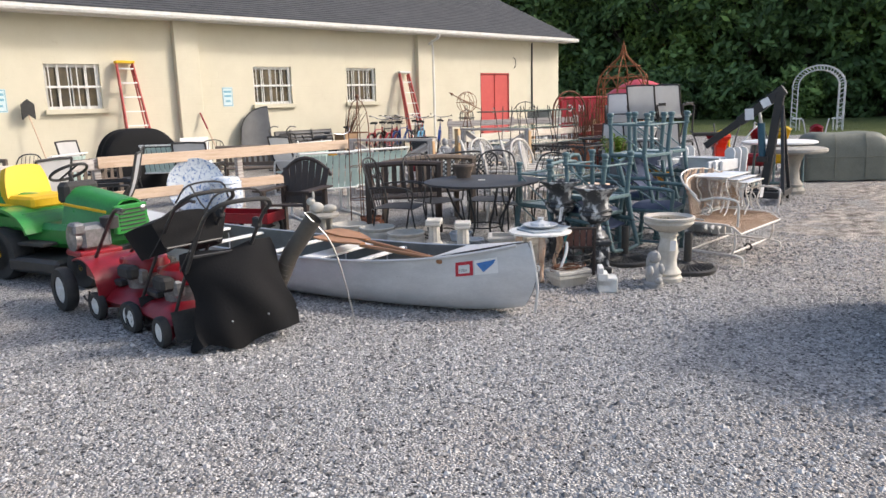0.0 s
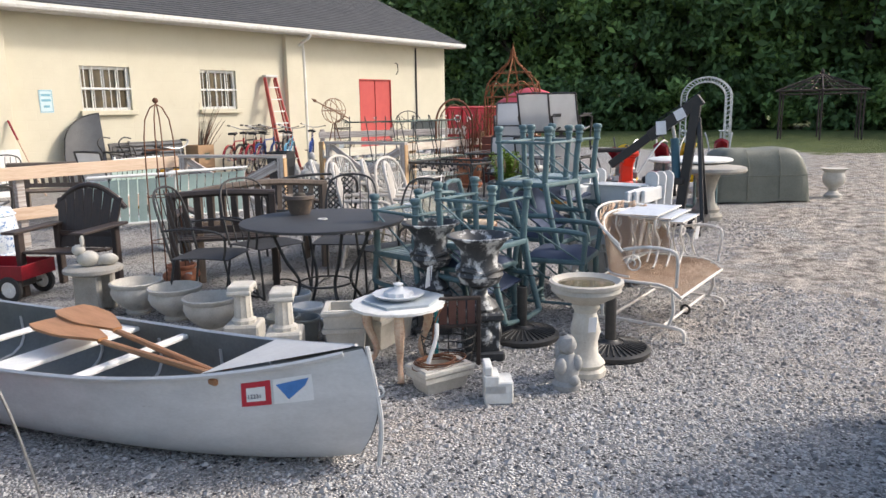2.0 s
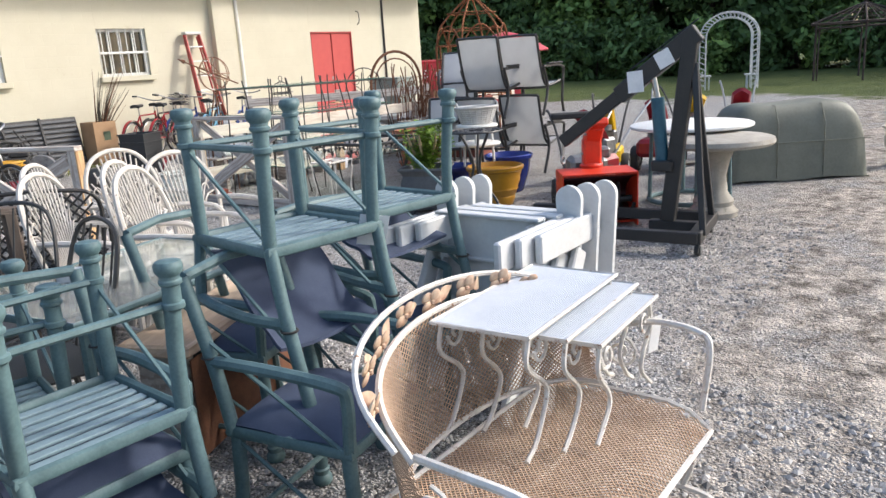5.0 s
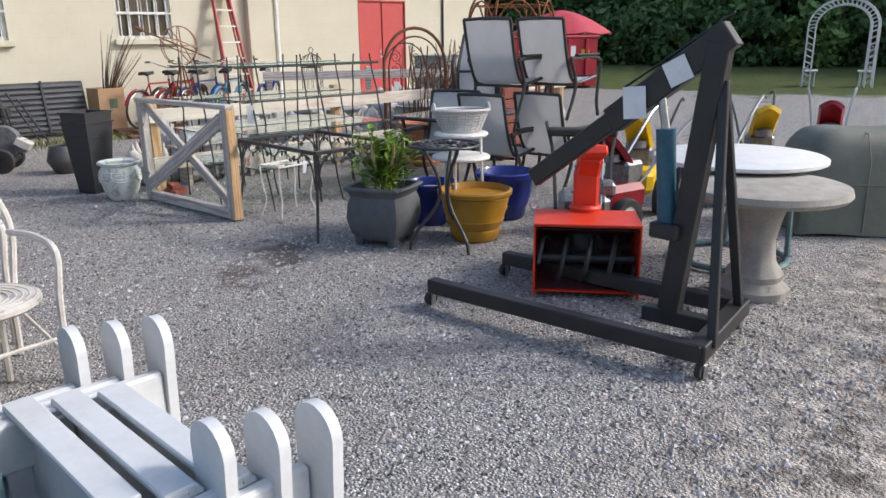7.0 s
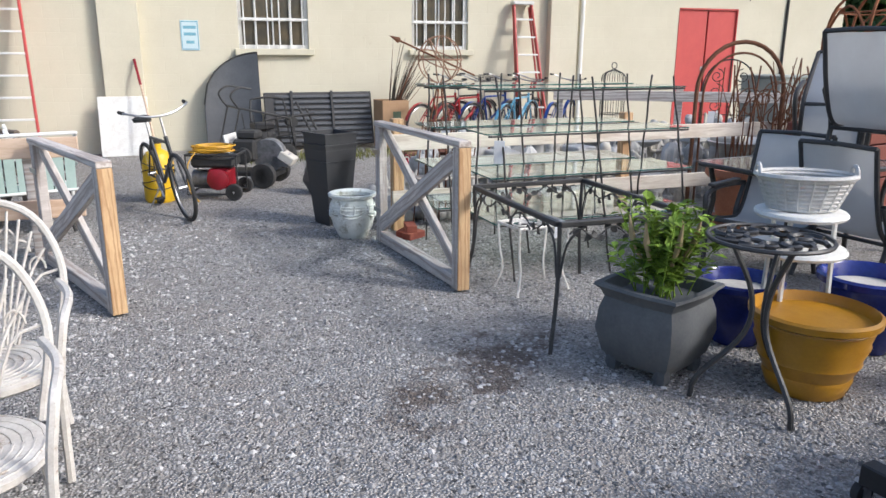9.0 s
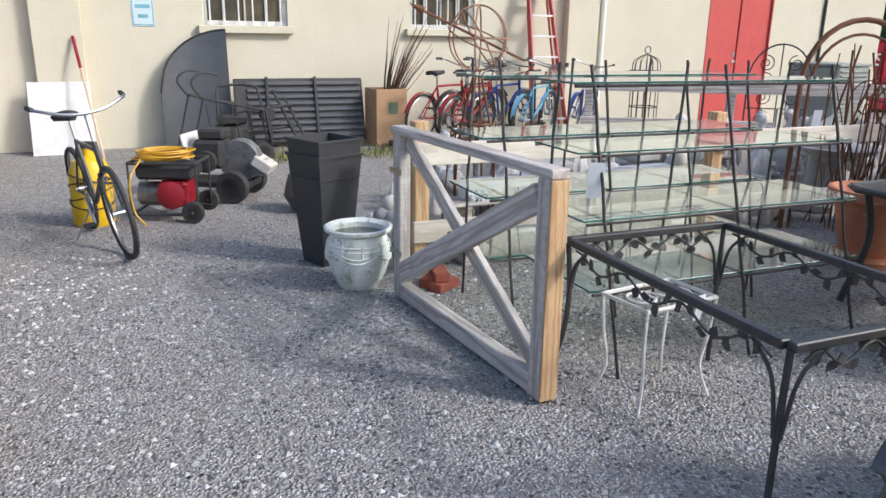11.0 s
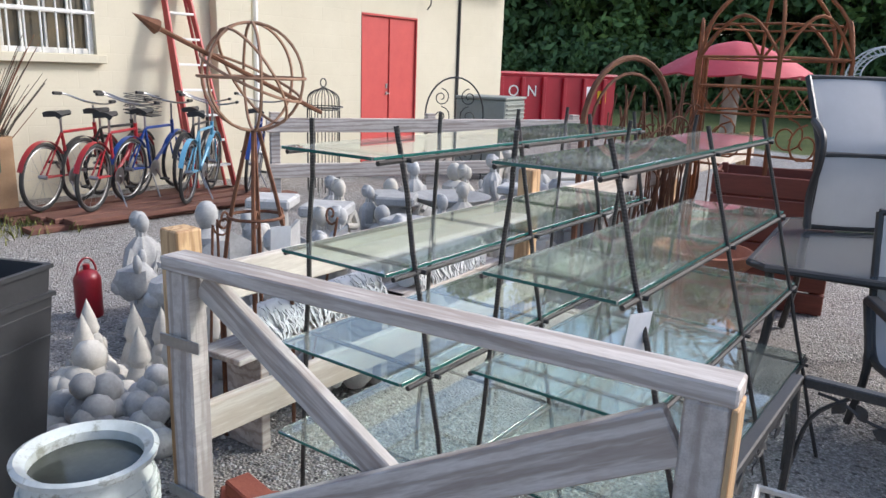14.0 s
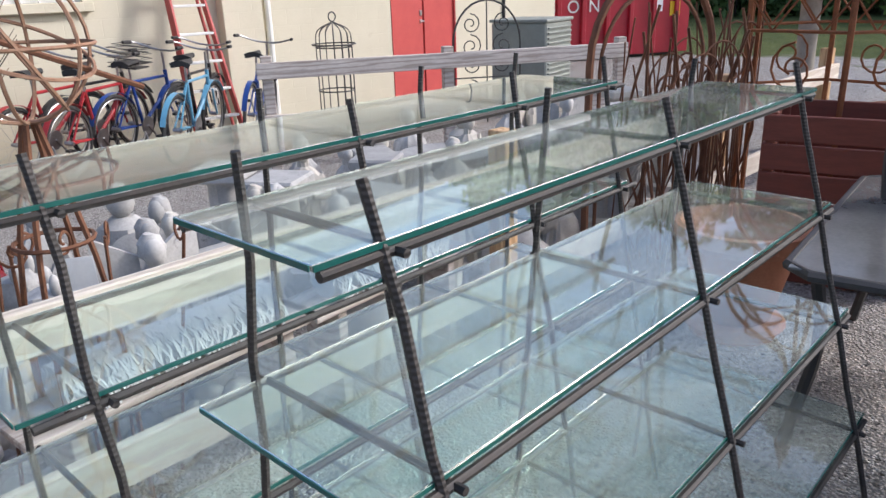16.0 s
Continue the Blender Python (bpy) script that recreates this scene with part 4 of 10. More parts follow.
def push_mower(name, label, m, bagged=False):
    """Local x runs forward; the handle rises at the rear."""
    t = thing(name, label, "lawn mower", m)
    deck = Geo()
    deck.sheet(lambda u, v: ((u - 0.5) * 0.62, (v - 0.5) * 0.52, 0.15 + 0.10 * (1 - abs(2 * u - 1) ** 4) * (1 - abs(2 * v - 1) ** 4)), 10, 10, 0.10)
    part("deck", deck, RED_PAINT, t)
    part("engine", Geo().lathe([(0.14, 0.24), (0.15, 0.34), (0.13, 0.36)], 16).box((0.13, 0.02, 0.33), (0.16, 0.2, 0.12), 0.02).box((-0.1, 0.1, 0.34), (0.1, 0.08, 0.12), 0.02), ENGINE_GREY, t)
    part("engine_cover", Geo().lathe([(0.16, 0.36), (0.17, 0.41), (0.15, 0.46), (0.09, 0.49), (0.0, 0.495)], 18).box((0.1, 0, 0.42), (0.22, 0.22, 0.06), 0.025), RED_PAINT, t)
    part("fuel_tank", Geo().box((-0.05, 0.17, 0.38), (0.18, 0.1, 0.1), 0.03), BLACK_RUBBER, t)
    part("muffler", Geo().box((0.22, -0.08, 0.33), (0.08, 0.14, 0.1), 0.015), BLACK_IRON, t)
    part("air_filter", Geo().box((0.02, -0.19, 0.36), (0.15, 0.07, 0.13), 0.02), BLACK_RUBBER, t)
    for k in range(5):
        part("louvre", Geo().box((-0.09 + 0.045 * k, -0.135, 0.435), (0.02, 0.05, 0.03), 0.004), BLACK_RUBBER, t)
    part("belt_guard", Geo().box((0.2, 0.0, 0.265), (0.2, 0.34, 0.05), 0.02), BLACK_IRON, t)
    part("rear_flap", Geo().sheet(lambda u, v: (-0.31 - 0.06 * u, (v - 0.5) * 0.5, 0.24 - 0.19 * u), 4, 4, 0.008), BLACK_RUBBER, t)
    part("control_bar", Geo().tube(curve([(-0.84, -0.2, 0.94), (-0.88, -0.12, 1.05), (-0.88, 0.12, 1.05), (-0.84, 0.2, 0.94)], 4), 0.007, 6), BLACK_IRON, t)
    part("handle_brace", Geo().tube([(-0.6, -0.2, 0.64), (-0.6, 0.2, 0.64)], 0.010, 6), BLACK_IRON, t)
    part("throttle", Geo().box((-0.72, -0.2, 0.82), (0.07, 0.04, 0.07), 0.01), BLACK_RUBBER, t)
    for x in (-0.24, 0.24):
        for y in (-0.29, 0.29):
            wheel(t, (x, y, 0.105), 0.105, 0.055)
    for y in (-0.2, 0.2):
        part("handle_tube", Geo().tube(curve([(-0.26, y, 0.2), (-0.5, y, 0.52), (-0.78, y, 0.86), (-0.9, y, 0.95)], 4), 0.012, 7), BLACK_IRON, t)
    part("grip_bar", Geo().tube(curve([(-0.9, -0.2, 0.95), (-0.97, -0.12, 1.0), (-0.97, 0.12, 1.0), (-0.9, 0.2, 0.95)], 4), 0.014, 7), BLACK_RUBBER, t)
    part("cable", Geo().tube(curve([(-0.85, 0.2, 0.93), (-0.6, 0.26, 0.6), (-0.3, 0.15, 0.5), (-0.05, 0.05, 0.48)], 5), 0.004, 4), BLACK_RUBBER, t)
    if bagged:
        bag = part("grass_bag", Geo().sheet(lambda u, v: (-0.34 - 0.36 * u, (v - 0.5) * 0.42 * (1 + 0.15 * math.sin(3.14 * u)), 0.50 + 0.05 * math.sin(3.14 * v) + 0.10 * u), 8, 8, 0.22), BLACK_CLOTH, t, "black cloth grass bag")
        part("bag_frame", Geo().tube([(-0.34, -0.21, 0.53), (-0.7, -0.21, 0.63), (-0.7, 0.21, 0.63), (-0.34, 0.21, 0.53)], 0.008, 6), BLACK_IRON, bag)
    return t


lead = push_mower("leaf_mower", "red push mower with a large black leaf bag and chute", pose(1.87, 4.13, 0, 0, 0, 88))
bag = part("leaf_bag", Geo().sheet(lambda u, v: (-0.62 - 0.14 * math.sin(3.14 * u) * math.sin(3.14 * min(1, v * 0.8)) - 0.12 * u + 0.16 * v + 0.022 * math.sin(14 * u + 6 * v) * (1 - v), 0.16 - 0.46 * u + 0.22 * (1 - v) * (0.25 - u) * (1 if u > 0.25 else 0.4) + 0.10 * v * (0.5 - u) + 0.02 * math.sin(9 * v + 3 * u), 0.02 + 0.11 * max(0, 0.35 - u) * (1 - v) + 0.16 * max(0, u - 0.45) * (1 - v) + (0.62 + 0.06 * u) * v + 0.012 * math.sin(11 * u)), 24, 18, 0.15), BLACK_CLOTH, lead, "large black nylon leaf bag")
for y in (0.1, -0.2, -0.45):
    part("rivet", Geo().ball((-0.83 - 0.06 * (0.2 - y), y * 0.8, 0.25), 0.007, 4), STEEL, bag)
chute = part("chute", Geo().tube([(-0.42, -0.37, 0.10), (-0.60, -0.50, 0.55), (-0.76, -0.60, 0.80)], 0.058, 14, caps=False).tube([(-0.755, -0.597, 0.79), (-0.60, -0.50, 0.55)], 0.050, 14, caps=False), TUBE_GREY, lead, "grey-brown ribbed plastic discharge pipe")
for k in range(12):
    a, c = Vector((-0.42, -0.37, 0.10)), Vector((-0.60, -0.50, 0.55))
    q = Vector((0, 0, 1)).rotation_difference(c - a).to_matrix().to_4x4()
    part("pipe_ridge", Geo().tube(arc((0, 0, 0), 0.059, 0, 345, 16, "xy"), 0.004, 4, closed=True), TUBE_GREY, chute, m=Matrix.Translation(a + (c - a) * (k + 1) / 14) @ q)
part("lift_cord", Geo().tube(curve([(-0.72, -0.55, 0.84), (-0.78, -0.72, 0.6), (-0.84, -0.8, 0.2), (-0.86, -0.82, 0.0)], 5), 0.006, 5), STEEL, lead)
push_mower("push_mower", "red walk-behind mower with a black grass bag", pose(1.86, 4.72, 0, 0, 0, 95), True)

till = thing("garden_tiller", "red garden tiller with white-hubbed wheels and a grey engine", "tiller", pose(1.78, 5.28, 0, 0, 0, 92))
part("tine_cover", Geo().sheet(lambda u, v: (-0.1 - 0.3 * math.cos(radians(-30 + 150 * u)), (v - 0.5) * 0.5, 0.14 + 0.24 * math.sin(radians(-30 + 150 * u)) + 0.06), 10, 4, 0.012), RED_PAINT, till)
part("gear_case", Geo().box((0.05, 0, 0.30), (0.34, 0.2, 0.2), 0.04).box((0.22, 0, 0.42), (0.3, 0.34, 0.05), 0.015), RED_PAINT, till)
part("engine", Geo().box((0.25, 0, 0.54), (0.24, 0.24, 0.2), 0.03).box((0.2, 0.13, 0.62), (0.14, 0.1, 0.1), 0.02).lathe([(0.1, 0), (0.11, 0.06), (0.05, 0.08)], 14, Matrix.Translation((0.25, 0.1, 0.54)) @ pose(0, 0, 0, -90)), ENGINE_GREY, till)
part("air_filter", Geo().lathe([(0.07, 0), (0.075, 0.09), (0.05, 0.1)], 14, Matrix.Translation((0.16, -0.12, 0.6))), BLACK_RUBBER, till)
for y in (-0.3, 0.3):
    wheel(till, (0.12, y, 0.175), 0.175, 0.09)
for y in (-0.13, 0.13):
    part("handle_bar", Geo().tube(curve([(-0.05, y, 0.36), (-0.4, y * 1.3, 0.62), (-0.85, y * 2, 0.86), (-1.0, y * 2, 0.88)], 4), 0.013, 7), BLACK_IRON, till)
for i in range(6):
    a = i * 60
    part("tine", Geo().tube(curve([(-0.1, -0.2 + 0.08 * i, 0.17), (-0.1 + 0.1 * math.cos(radians(a)), -0.2 + 0.08 * i, 0.17 + 0.1 * math.sin(radians(a))), (-0.1 + 0.14 * math.cos(radians(a + 35)), -0.2 + 0.08 * i, 0.17 + 0.14 * math.sin(radians(a + 35)))], 3), 0.008, 4), BLACK_IRON, till)


def riding_mower(label, m, hood_up):
    t = thing("riding_mower", label, "riding mower", m, "green riding mowers")
    part("body", Geo().box((0.0, 0, 0.42), (1.2, 0.6, 0.22), 0.06).box((-0.45, 0, 0.55), (0.55, 0.8, 0.16), 0.07), GREEN_PAINT, t)
    for k in range(6):
        part("grille_slot", Geo().box((0.797, 0, 0.49 + 0.035 * k), (0.012, 0.28, 0.014), 0.003), BLACK_RUBBER, t)
    for y in (-0.13, 0.13):
        part("headlight", Geo().ball((0.79, y, 0.66), 0.045, 6, (0.4, 1, 0.7)), STEEL, t)
    part("fender", Geo().sheet(lambda u, v: (-0.45 + 0.42 * math.cos(radians(160 - 140 * u)), (v - 0.5) * 0.92, 0.34 + 0.34 * math.sin(radians(160 - 140 * u))), 10, 6, 0.03), GREEN_PAINT, t)
    hood = Geo().sheet(lambda u, v: (0.15 + 0.62 * u, (v - 0.5) * (0.5 - 0.08 * u), 0.52 + (0.34 - 0.1 * u) * (1 - abs(2 * v - 1) ** 3.5)), 8, 12, 0.02)
    hood.box((0.77, 0, 0.58), (0.05, 0.36, 0.26), 0.03)
    part("hood", hood, GREEN_PAINT, t)
    part("hood_stripe", Geo().beam((0.2, -0.253, 0.72), (0.72, -0.215, 0.66), 0.006, 0.025, 0.002).beam((0.2, 0.253, 0.72), (0.72, 0.215, 0.66), 0.006, 0.025, 0.002), YELLOW_PAINT, t)
    part("dash", Geo().box((0.1, 0, 0.8), (0.16, 0.36, 0.2), 0.04), BLACK_RUBBER, t)
    st = part("steering_wheel", Geo().tube(arc((0.0, 0, 0), 0.17, 0, 340, 20, "xy"), 0.014, 6, closed=True).tube([(-0.16, 0, 0), (0.16, 0, 0)], 0.01, 5).tube([(0, 0, 0), (0, 0, -0.2)], 0.016, 6), BLACK_RUBBER, t, m=pose(0.0, 0, 0.98, 0, -28, 0))
    seat = part("seat", Geo().box((-0.47, 0, 0.70), (0.42, 0.46, 0.12), 0.05), YELLOW_PAINT, t, "yellow vinyl seat")
    part("backrest", Geo().sheet(lambda u, v: (-0.70 - 0.06 * u, (v - 0.5) * (0.46 - 0.12 * u ** 3), 0.70 + 0.33 * u - 0.03 * abs(2 * v - 1) ** 3), 8, 8, 0.10), YELLOW_PAINT, seat)
    part("mower_deck", Geo().box((0.0, 0, 0.17), (0.7, 0.98, 0.14), 0.05), BLACK_IRON, t)
    for y in (-0.38, 0.38):
        wheel(t, (-0.48, y, 0.25), 0.25, 0.2, hub=YELLOW_PAINT)
        wheel(t, (0.58, y * 0.95, 0.19), 0.19, 0.13, hub=YELLOW_PAINT)
    part("footrest", Geo().box((-0.05, 0, 0.36), (0.36, 0.9, 0.03), 0.01), BLACK_RUBBER, t)
    return t


riding_mower("green riding mower with a rounded hood and yellow seat", pose(2.05, 6.72, 0, 0, 0, -72), True)
riding_mower("green riding mower with a bright yellow vinyl seat", pose(1.35, 7.75, 0, 0, 0, -42), False)
t = thing("white_fender", "white plastic-bodied riding mower at the end of the row", "riding mower", pose(0.55, 5.6, 0, 0, 0, -60))
part("hood", Geo().sheet(lambda u, v: (-0.3 + 0.6 * u, (v - 0.5) * 0.5, 0.22 + 0.26 * (1 - abs(2 * v - 1) ** 3) * (1 - 0.35 * u)), 8, 8, 0.2), WHITE_PAINT, t)
wheel(t, (0.2, -0.28, 0.16), 0.16, 0.1)
wheel(t, (0.2, 0.28, 0.16), 0.16, 0.1)
wheel(t, (-0.25, -0.3, 0.16), 0.16, 0.1)
wheel(t, (-0.25, 0.3, 0.16), 0.16, 0.1)


# ---- cast stone pots, columns, statues ----
def turned(name, label, cat, prof, mat, m, n=28, group="", **kw):
    return solid(name, Geo().lathe(prof, n, **kw), mat, label, cat, m=m, group=group)


BOWL = [(0.085, 0), (0.095, 0.02), (0.075, 0.035), (0.12, 0.07), (0.175, 0.13), (0.19, 0.18), (0.178, 0.215), (0.19, 0.225), (0.196, 0.25), (0.182, 0.255), (0.172, 0.24), (0.165, 0.17), (0.10, 0.09), (0.0, 0.085)]
for x, y in ((4.55, 4.78), (4.59, 5.27), (4.53, 5.68)):
    turned("stone_planter", "round cast-stone planter with a fluted bowl", "planter", BOWL, PALE_STONE, pose(x, y, 0, 0, 0, 30 * x), 40, "three round planters", wave=0.018, lobes=18)


def column(x, y, rz):
    t = thing("pedestal", "short fluted cast-stone column on a square block", "pedestal", pose(x, y, 0, 0, 0, rz), "short columns")
    part("block", Geo().box((0, 0, 0.115), (0.215, 0.215, 0.23), 0.012).box((0, 0, 0.1), (0.225, 0.13, 0.1), 0.01), PALE_STONE, t)
    part("shaft", Geo().lathe([(0.075, 0.23), (0.075, 0.25), (0.055, 0.265), (0.05, 0.41), (0.068, 0.425), (0.068, 0.44)], 32, wave=0.05, lobes=10), PALE_STONE, t)
    part("capital", Geo().box((0, 0, 0.457), (0.175, 0.145, 0.035), 0.008).tube([(-0.085, -0.07, 0.43), (-0.085, 0.07, 0.43)], 0.016, 8).tube([(0.085, -0.07, 0.43), (0.085, 0.07, 0.43)], 0.016, 8), PALE_STONE, t)


column(4.36, 3.80, 42)
column(4.32, 4.13, 38)
WHITE_CERAMIC = material("white_ceramic", (0.66, 0.67, 0.67), (0.56, 0.57, 0.57), rough=0.45, scale=7, bump=0.05)
GREY_BUCKET = material("grey_green_glaze", (0.16, 0.175, 0.175), (0.11, 0.12, 0.12), rough=0.4, scale=8, bump=0.1)
POT = [(0.075, 0), (0.085, 0.01), (0.105, 0.16), (0.112, 0.19), (0.118, 0.195), (0.118, 0.21), (0.105, 0.213), (0.098, 0.19), (0.08, 0.05), (0.0, 0.045)]
for x, y, k, mt, nm in ((5.05, 4.48, 1.0, WHITE_CERAMIC, "white"), (4.92, 4.20, 0.9, WHITE_CERAMIC, "white"), (4.72, 4.02, 0.86, GREY_BUCKET, "grey"), (4.62, 4.12, 0.95, GREY_BUCKET, "grey"), (4.88, 3.92, 0.8, WHITE_CERAMIC, "white")):
    turned("flower_pot", "%s glazed flower pot standing on the gravel" % nm, "pot", [(r * k * 1.05, z * k) for r, z in POT], mt, pose(x, y, 0), 26, "empty flower pots")


def trough(label, m, L, W, h, mat, taper=0.03):
    t = thing("planter_box", label, "planter", m)
    g = Geo()
    o = [(-L / 2 + taper, -W / 2 + taper, 0), (L / 2 - taper, -W / 2 + taper, 0), (L / 2 - taper, W / 2 - taper, 0), (-L / 2 + taper, W / 2 - taper, 0),
         (-L / 2, -W / 2, h), (L / 2, -W / 2, h), (L / 2, W / 2, h), (-L / 2, W / 2, h)]
    e = 0.03
    o += [(-L / 2 + e, -W / 2 + e, h), (L / 2 - e, -W / 2 + e, h), (L / 2 - e, W / 2 - e, h), (-L / 2 + e, W / 2 - e, h)]
    o += [(q[0], q[1], h * 0.55) for q in o[8:12]]
    g.add(o, [(3, 2, 1, 0), (0, 1, 5, 4), (1, 2, 6, 5), (2, 3, 7, 6), (3, 0, 4, 7), (4, 5, 9, 8), (5, 6, 10, 9), (6, 7, 11, 10), (7, 4, 8, 11), (8, 9, 13, 12), (9, 10, 14, 13), (10, 11, 15, 14), (11, 8, 12, 15), (12, 13, 14, 15)])
    part("tub", g, mat, t)
    g = Geo()
    for z, b in ((h - 0.02, 0.012), (h * 0.62, 0.006)):
        for y in (-W / 2, W / 2):
            g.box((0, y, z), (L + 2 * b, 2 * b, 0.03), 0.006)
        for x in (-L / 2, L / 2):
            g.box((x, 0, z), (2 * b, W, 0.03), 0.006)
    part("moulding", g, mat, t)
    return t


trough("square cast-stone planter with moulded bands", pose(4.68, 3.60, 0, 0, 0, 40), 0.26, 0.26, 0.33, PALE_STONE)
trough("long cast-stone planter box with moulded bands", pose(5.05, 3.62, 0, 0, 0, 8), 0.42, 0.24, 0.30, PALE_STONE)
small = trough("small stone trough heaped with rusty wire", pose(4.60, 2.82, 0, 0, 0, -20), 0.30, 0.2, 0.14, PALE_STONE)
RUST = material("rusty_iron", (0.20, 0.085, 0.04), (0.11, 0.045, 0.025), rough=0.85, scale=14, fine=120, bump=0.3)
rw = random.Random(5)
coil = thing("wire_coil", "tangle of rusty iron wire lying in the trough", "wire", pose(4.60, 2.82, 0.12, 0, 0, -20))
for i in range(14):
    a = rw.uniform(0, 360)
    part("strand", Geo().tube(arc((rw.uniform(-0.03, 0.03), rw.uniform(-0.02, 0.02), 0.01 + 0.003 * i), 0.13 * rw.uniform(0.7, 1.1), a, a + rw.uniform(180, 330), 14, "xy", 0.085), 0.0035, 4), RUST, coil)
part("handle", Geo().tube(curve([(-0.08, 0, 0.02), (-0.02, 0.0, 0.16), (0.0, 0.02, 0.24)], 4), 0.012, 6), WHITE_PAINT, coil, "white handle")
basketw = thing("wire_basket", "old dark wire garden basket beside the urn", "basket", pose(4.86, 2.95, 0))
for k in range(5):
    part("ring", Geo().tube(arc((0, 0, 0.02 + 0.05 * k), 0.13 + 0.008 * k, 0, 350, 18, "xy"), 0.004, 4, closed=True), BLACK_IRON, basketw)
for k in range(10):
    a = k * 36
    part("wire", Geo().tube([(0.13 * math.cos(radians(a)), 0.13 * math.sin(radians(a)), 0.02), (0.165 * math.cos(radians(a)), 0.165 * math.sin(radians(a)), 0.22)], 0.003, 4), BLACK_IRON, basketw)
part("handle", Geo().tube(arc((0, 0, 0.2), 0.15, 0, 180, 12, "xz", 0.2), 0.005, 5), RUST, basketw)

blk = thing("stepped_block", "small white stepped plaster block", "block", pose(4.63, 2.46, 0, 0, 0, 38))
for k in range(4):
    part("step", Geo().box((0.0, 0.018 * k, 0.03 + 0.05 * k + (0.03 if k == 0 else 0)), (0.15, 0.15 - 0.036 * k, 0.12 if k == 0 else 0.05), 0.006), WHITE_WORN, blk)

g = Geo().lathe([(0.075, 0), (0.08, 0.03), (0.06, 0.05), (0.07, 0.1), (0.055, 0.17), (0.04, 0.2)], 16)
g.ball((0.0, 0, 0.245), 0.052, 8, (1, 1, 1.05), rough=0.3).ball((0.05, -0.03, 0.15), 0.03, 6, (1, 1, 1.6)).ball((-0.04, -0.05, 0.14), 0.03, 6, (1, 1, 1.6)).ball((0.03, -0.055, 0.06), 0.032, 6).ball((-0.045, 0.02, 0.2), 0.035, 6, (0.5, 1, 1.5))
solid("statue", g, GREY_STONE, "small grey stone cherub figure on the gravel", "statue", m=pose(4.98, 2.24, 0, 0, 0, -50))

bath = thing("bird_bath", "weathered stone bird bath with murky water in its bowl", "bird bath", pose(5.235, 2.255, 0))
part("pedestal", Geo().lathe([(0.115, 0), (0.12, 0.035), (0.10, 0.05), (0.115, 0.075), (0.095, 0.1), (0.075, 0.13), (0.07, 0.2), (0.085, 0.26), (0.07, 0.33), (0.062, 0.37), (0.08, 0.4), (0.07, 0.42)], 30, wave=0.02, lobes=10), PALE_STONE, bath)
bowl = part("bowl", Geo().lathe([(0.06, 0.42), (0.1, 0.43), (0.17, 0.47), (0.198, 0.5), (0.192, 0.52), (0.205, 0.53), (0.208, 0.55), (0.19, 0.556), (0.165, 0.535), (0.1, 0.505), (0.0, 0.5)], 40, wave=0.008, lobes=20), PALE_STONE, bath)
part("water", Geo().lathe([(0.168, 0.529), (0.168, 0.533), (0.0, 0.533)], 32), WATER, bowl, "murky brown water")
tag_on(bath, (-0.06, -0.075, 0.36), 0.05, 0.09, -40)


def umbrella_base(x, y):
    t = thing("umbrella_base", "black cast-iron umbrella base with radial ribs", "umbrella base", pose(x, y, 0), "umbrella bases")
    part("disc", Geo().lathe([(0.235, 0), (0.245, 0.012), (0.245, 0.035), (0.225, 0.045), (0.16, 0.055), (0.06, 0.075), (0.045, 0.09), (0.03, 0.09)], 40), BLACK_IRON, t)
    for k in range(36):
        a = radians(k * 10)
        part("rib", Geo().beam((0.08 * math.cos(a), 0.08 * math.sin(a), 0.072), (0.222 * math.cos(a), 0.222 * math.sin(a), 0.05), 0.01, 0.012, 0.003), BLACK_IRON, t)
    part("pole", Geo().lathe([(0.034, 0.06), (0.034, 0.35), (0.028, 0.352), (0.028, 0.2)], 16), BLACK_IRON, t)


umbrella_base(5.66, 2.29)
umbrella_base(5.62, 2.90)


def urn(name, label, m, k=1.0, plinth=True):
    t = thing(name, label, "urn", m, "tall urns")
    z0 = 0.30 if plinth else 0.0
    if plinth:
        part("plinth", Geo().box((0, 0, 0.03), (0.27, 0.27, 0.06), 0.012).box((0, 0, 0.15), (0.22, 0.22, 0.2), 0.01).box((0, 0, 0.275), (0.26, 0.26, 0.05), 0.012).ball((0, -0.115, 0.15), 0.06, 8, (1, 0.3, 1)).ball((-0.115, 0, 0.15), 0.06, 8, (0.3, 1, 1)), URN_BLACK, t)
    part("foot", Geo().lathe([(0.11 * k, z0), (0.115 * k, z0 + 0.02), (0.09 * k, z0 + 0.05), (0.05 * k, z0 + 0.09), (0.045 * k, z0 + 0.13), (0.06 * k, z0 + 0.14)], 28, wave=0.02, lobes=14), URN_BLACK, t)
    part("bowl", Geo().lathe([(0.05 * k, z0 + 0.14), (0.12 * k, z0 + 0.17), (0.145 * k, z0 + 0.22), (0.125 * k, z0 + 0.255), (0.11 * k, z0 + 0.3), (0.12 * k, z0 + 0.37), (0.16 * k, z0 + 0.425), (0.195 * k, z0 + 0.445), (0.2 * k, z0 + 0.46), (0.185 * k, z0 + 0.462), (0.13 * k, z0 + 0.41), (0.09 * k, z0 + 0.3), (0.0, z0 + 0.28)], 36), URN_BLACK, t)
    part("drapery", Geo().tube([(0.138 * k * math.cos(radians(a)), 0.138 * k * math.sin(radians(a)), z0 + 0.24 + 0.025 * abs(math.sin(radians(a * 2)))) for a in range(0, 360, 12)], 0.012, 5, closed=True), URN_BLACK, t)
    return t


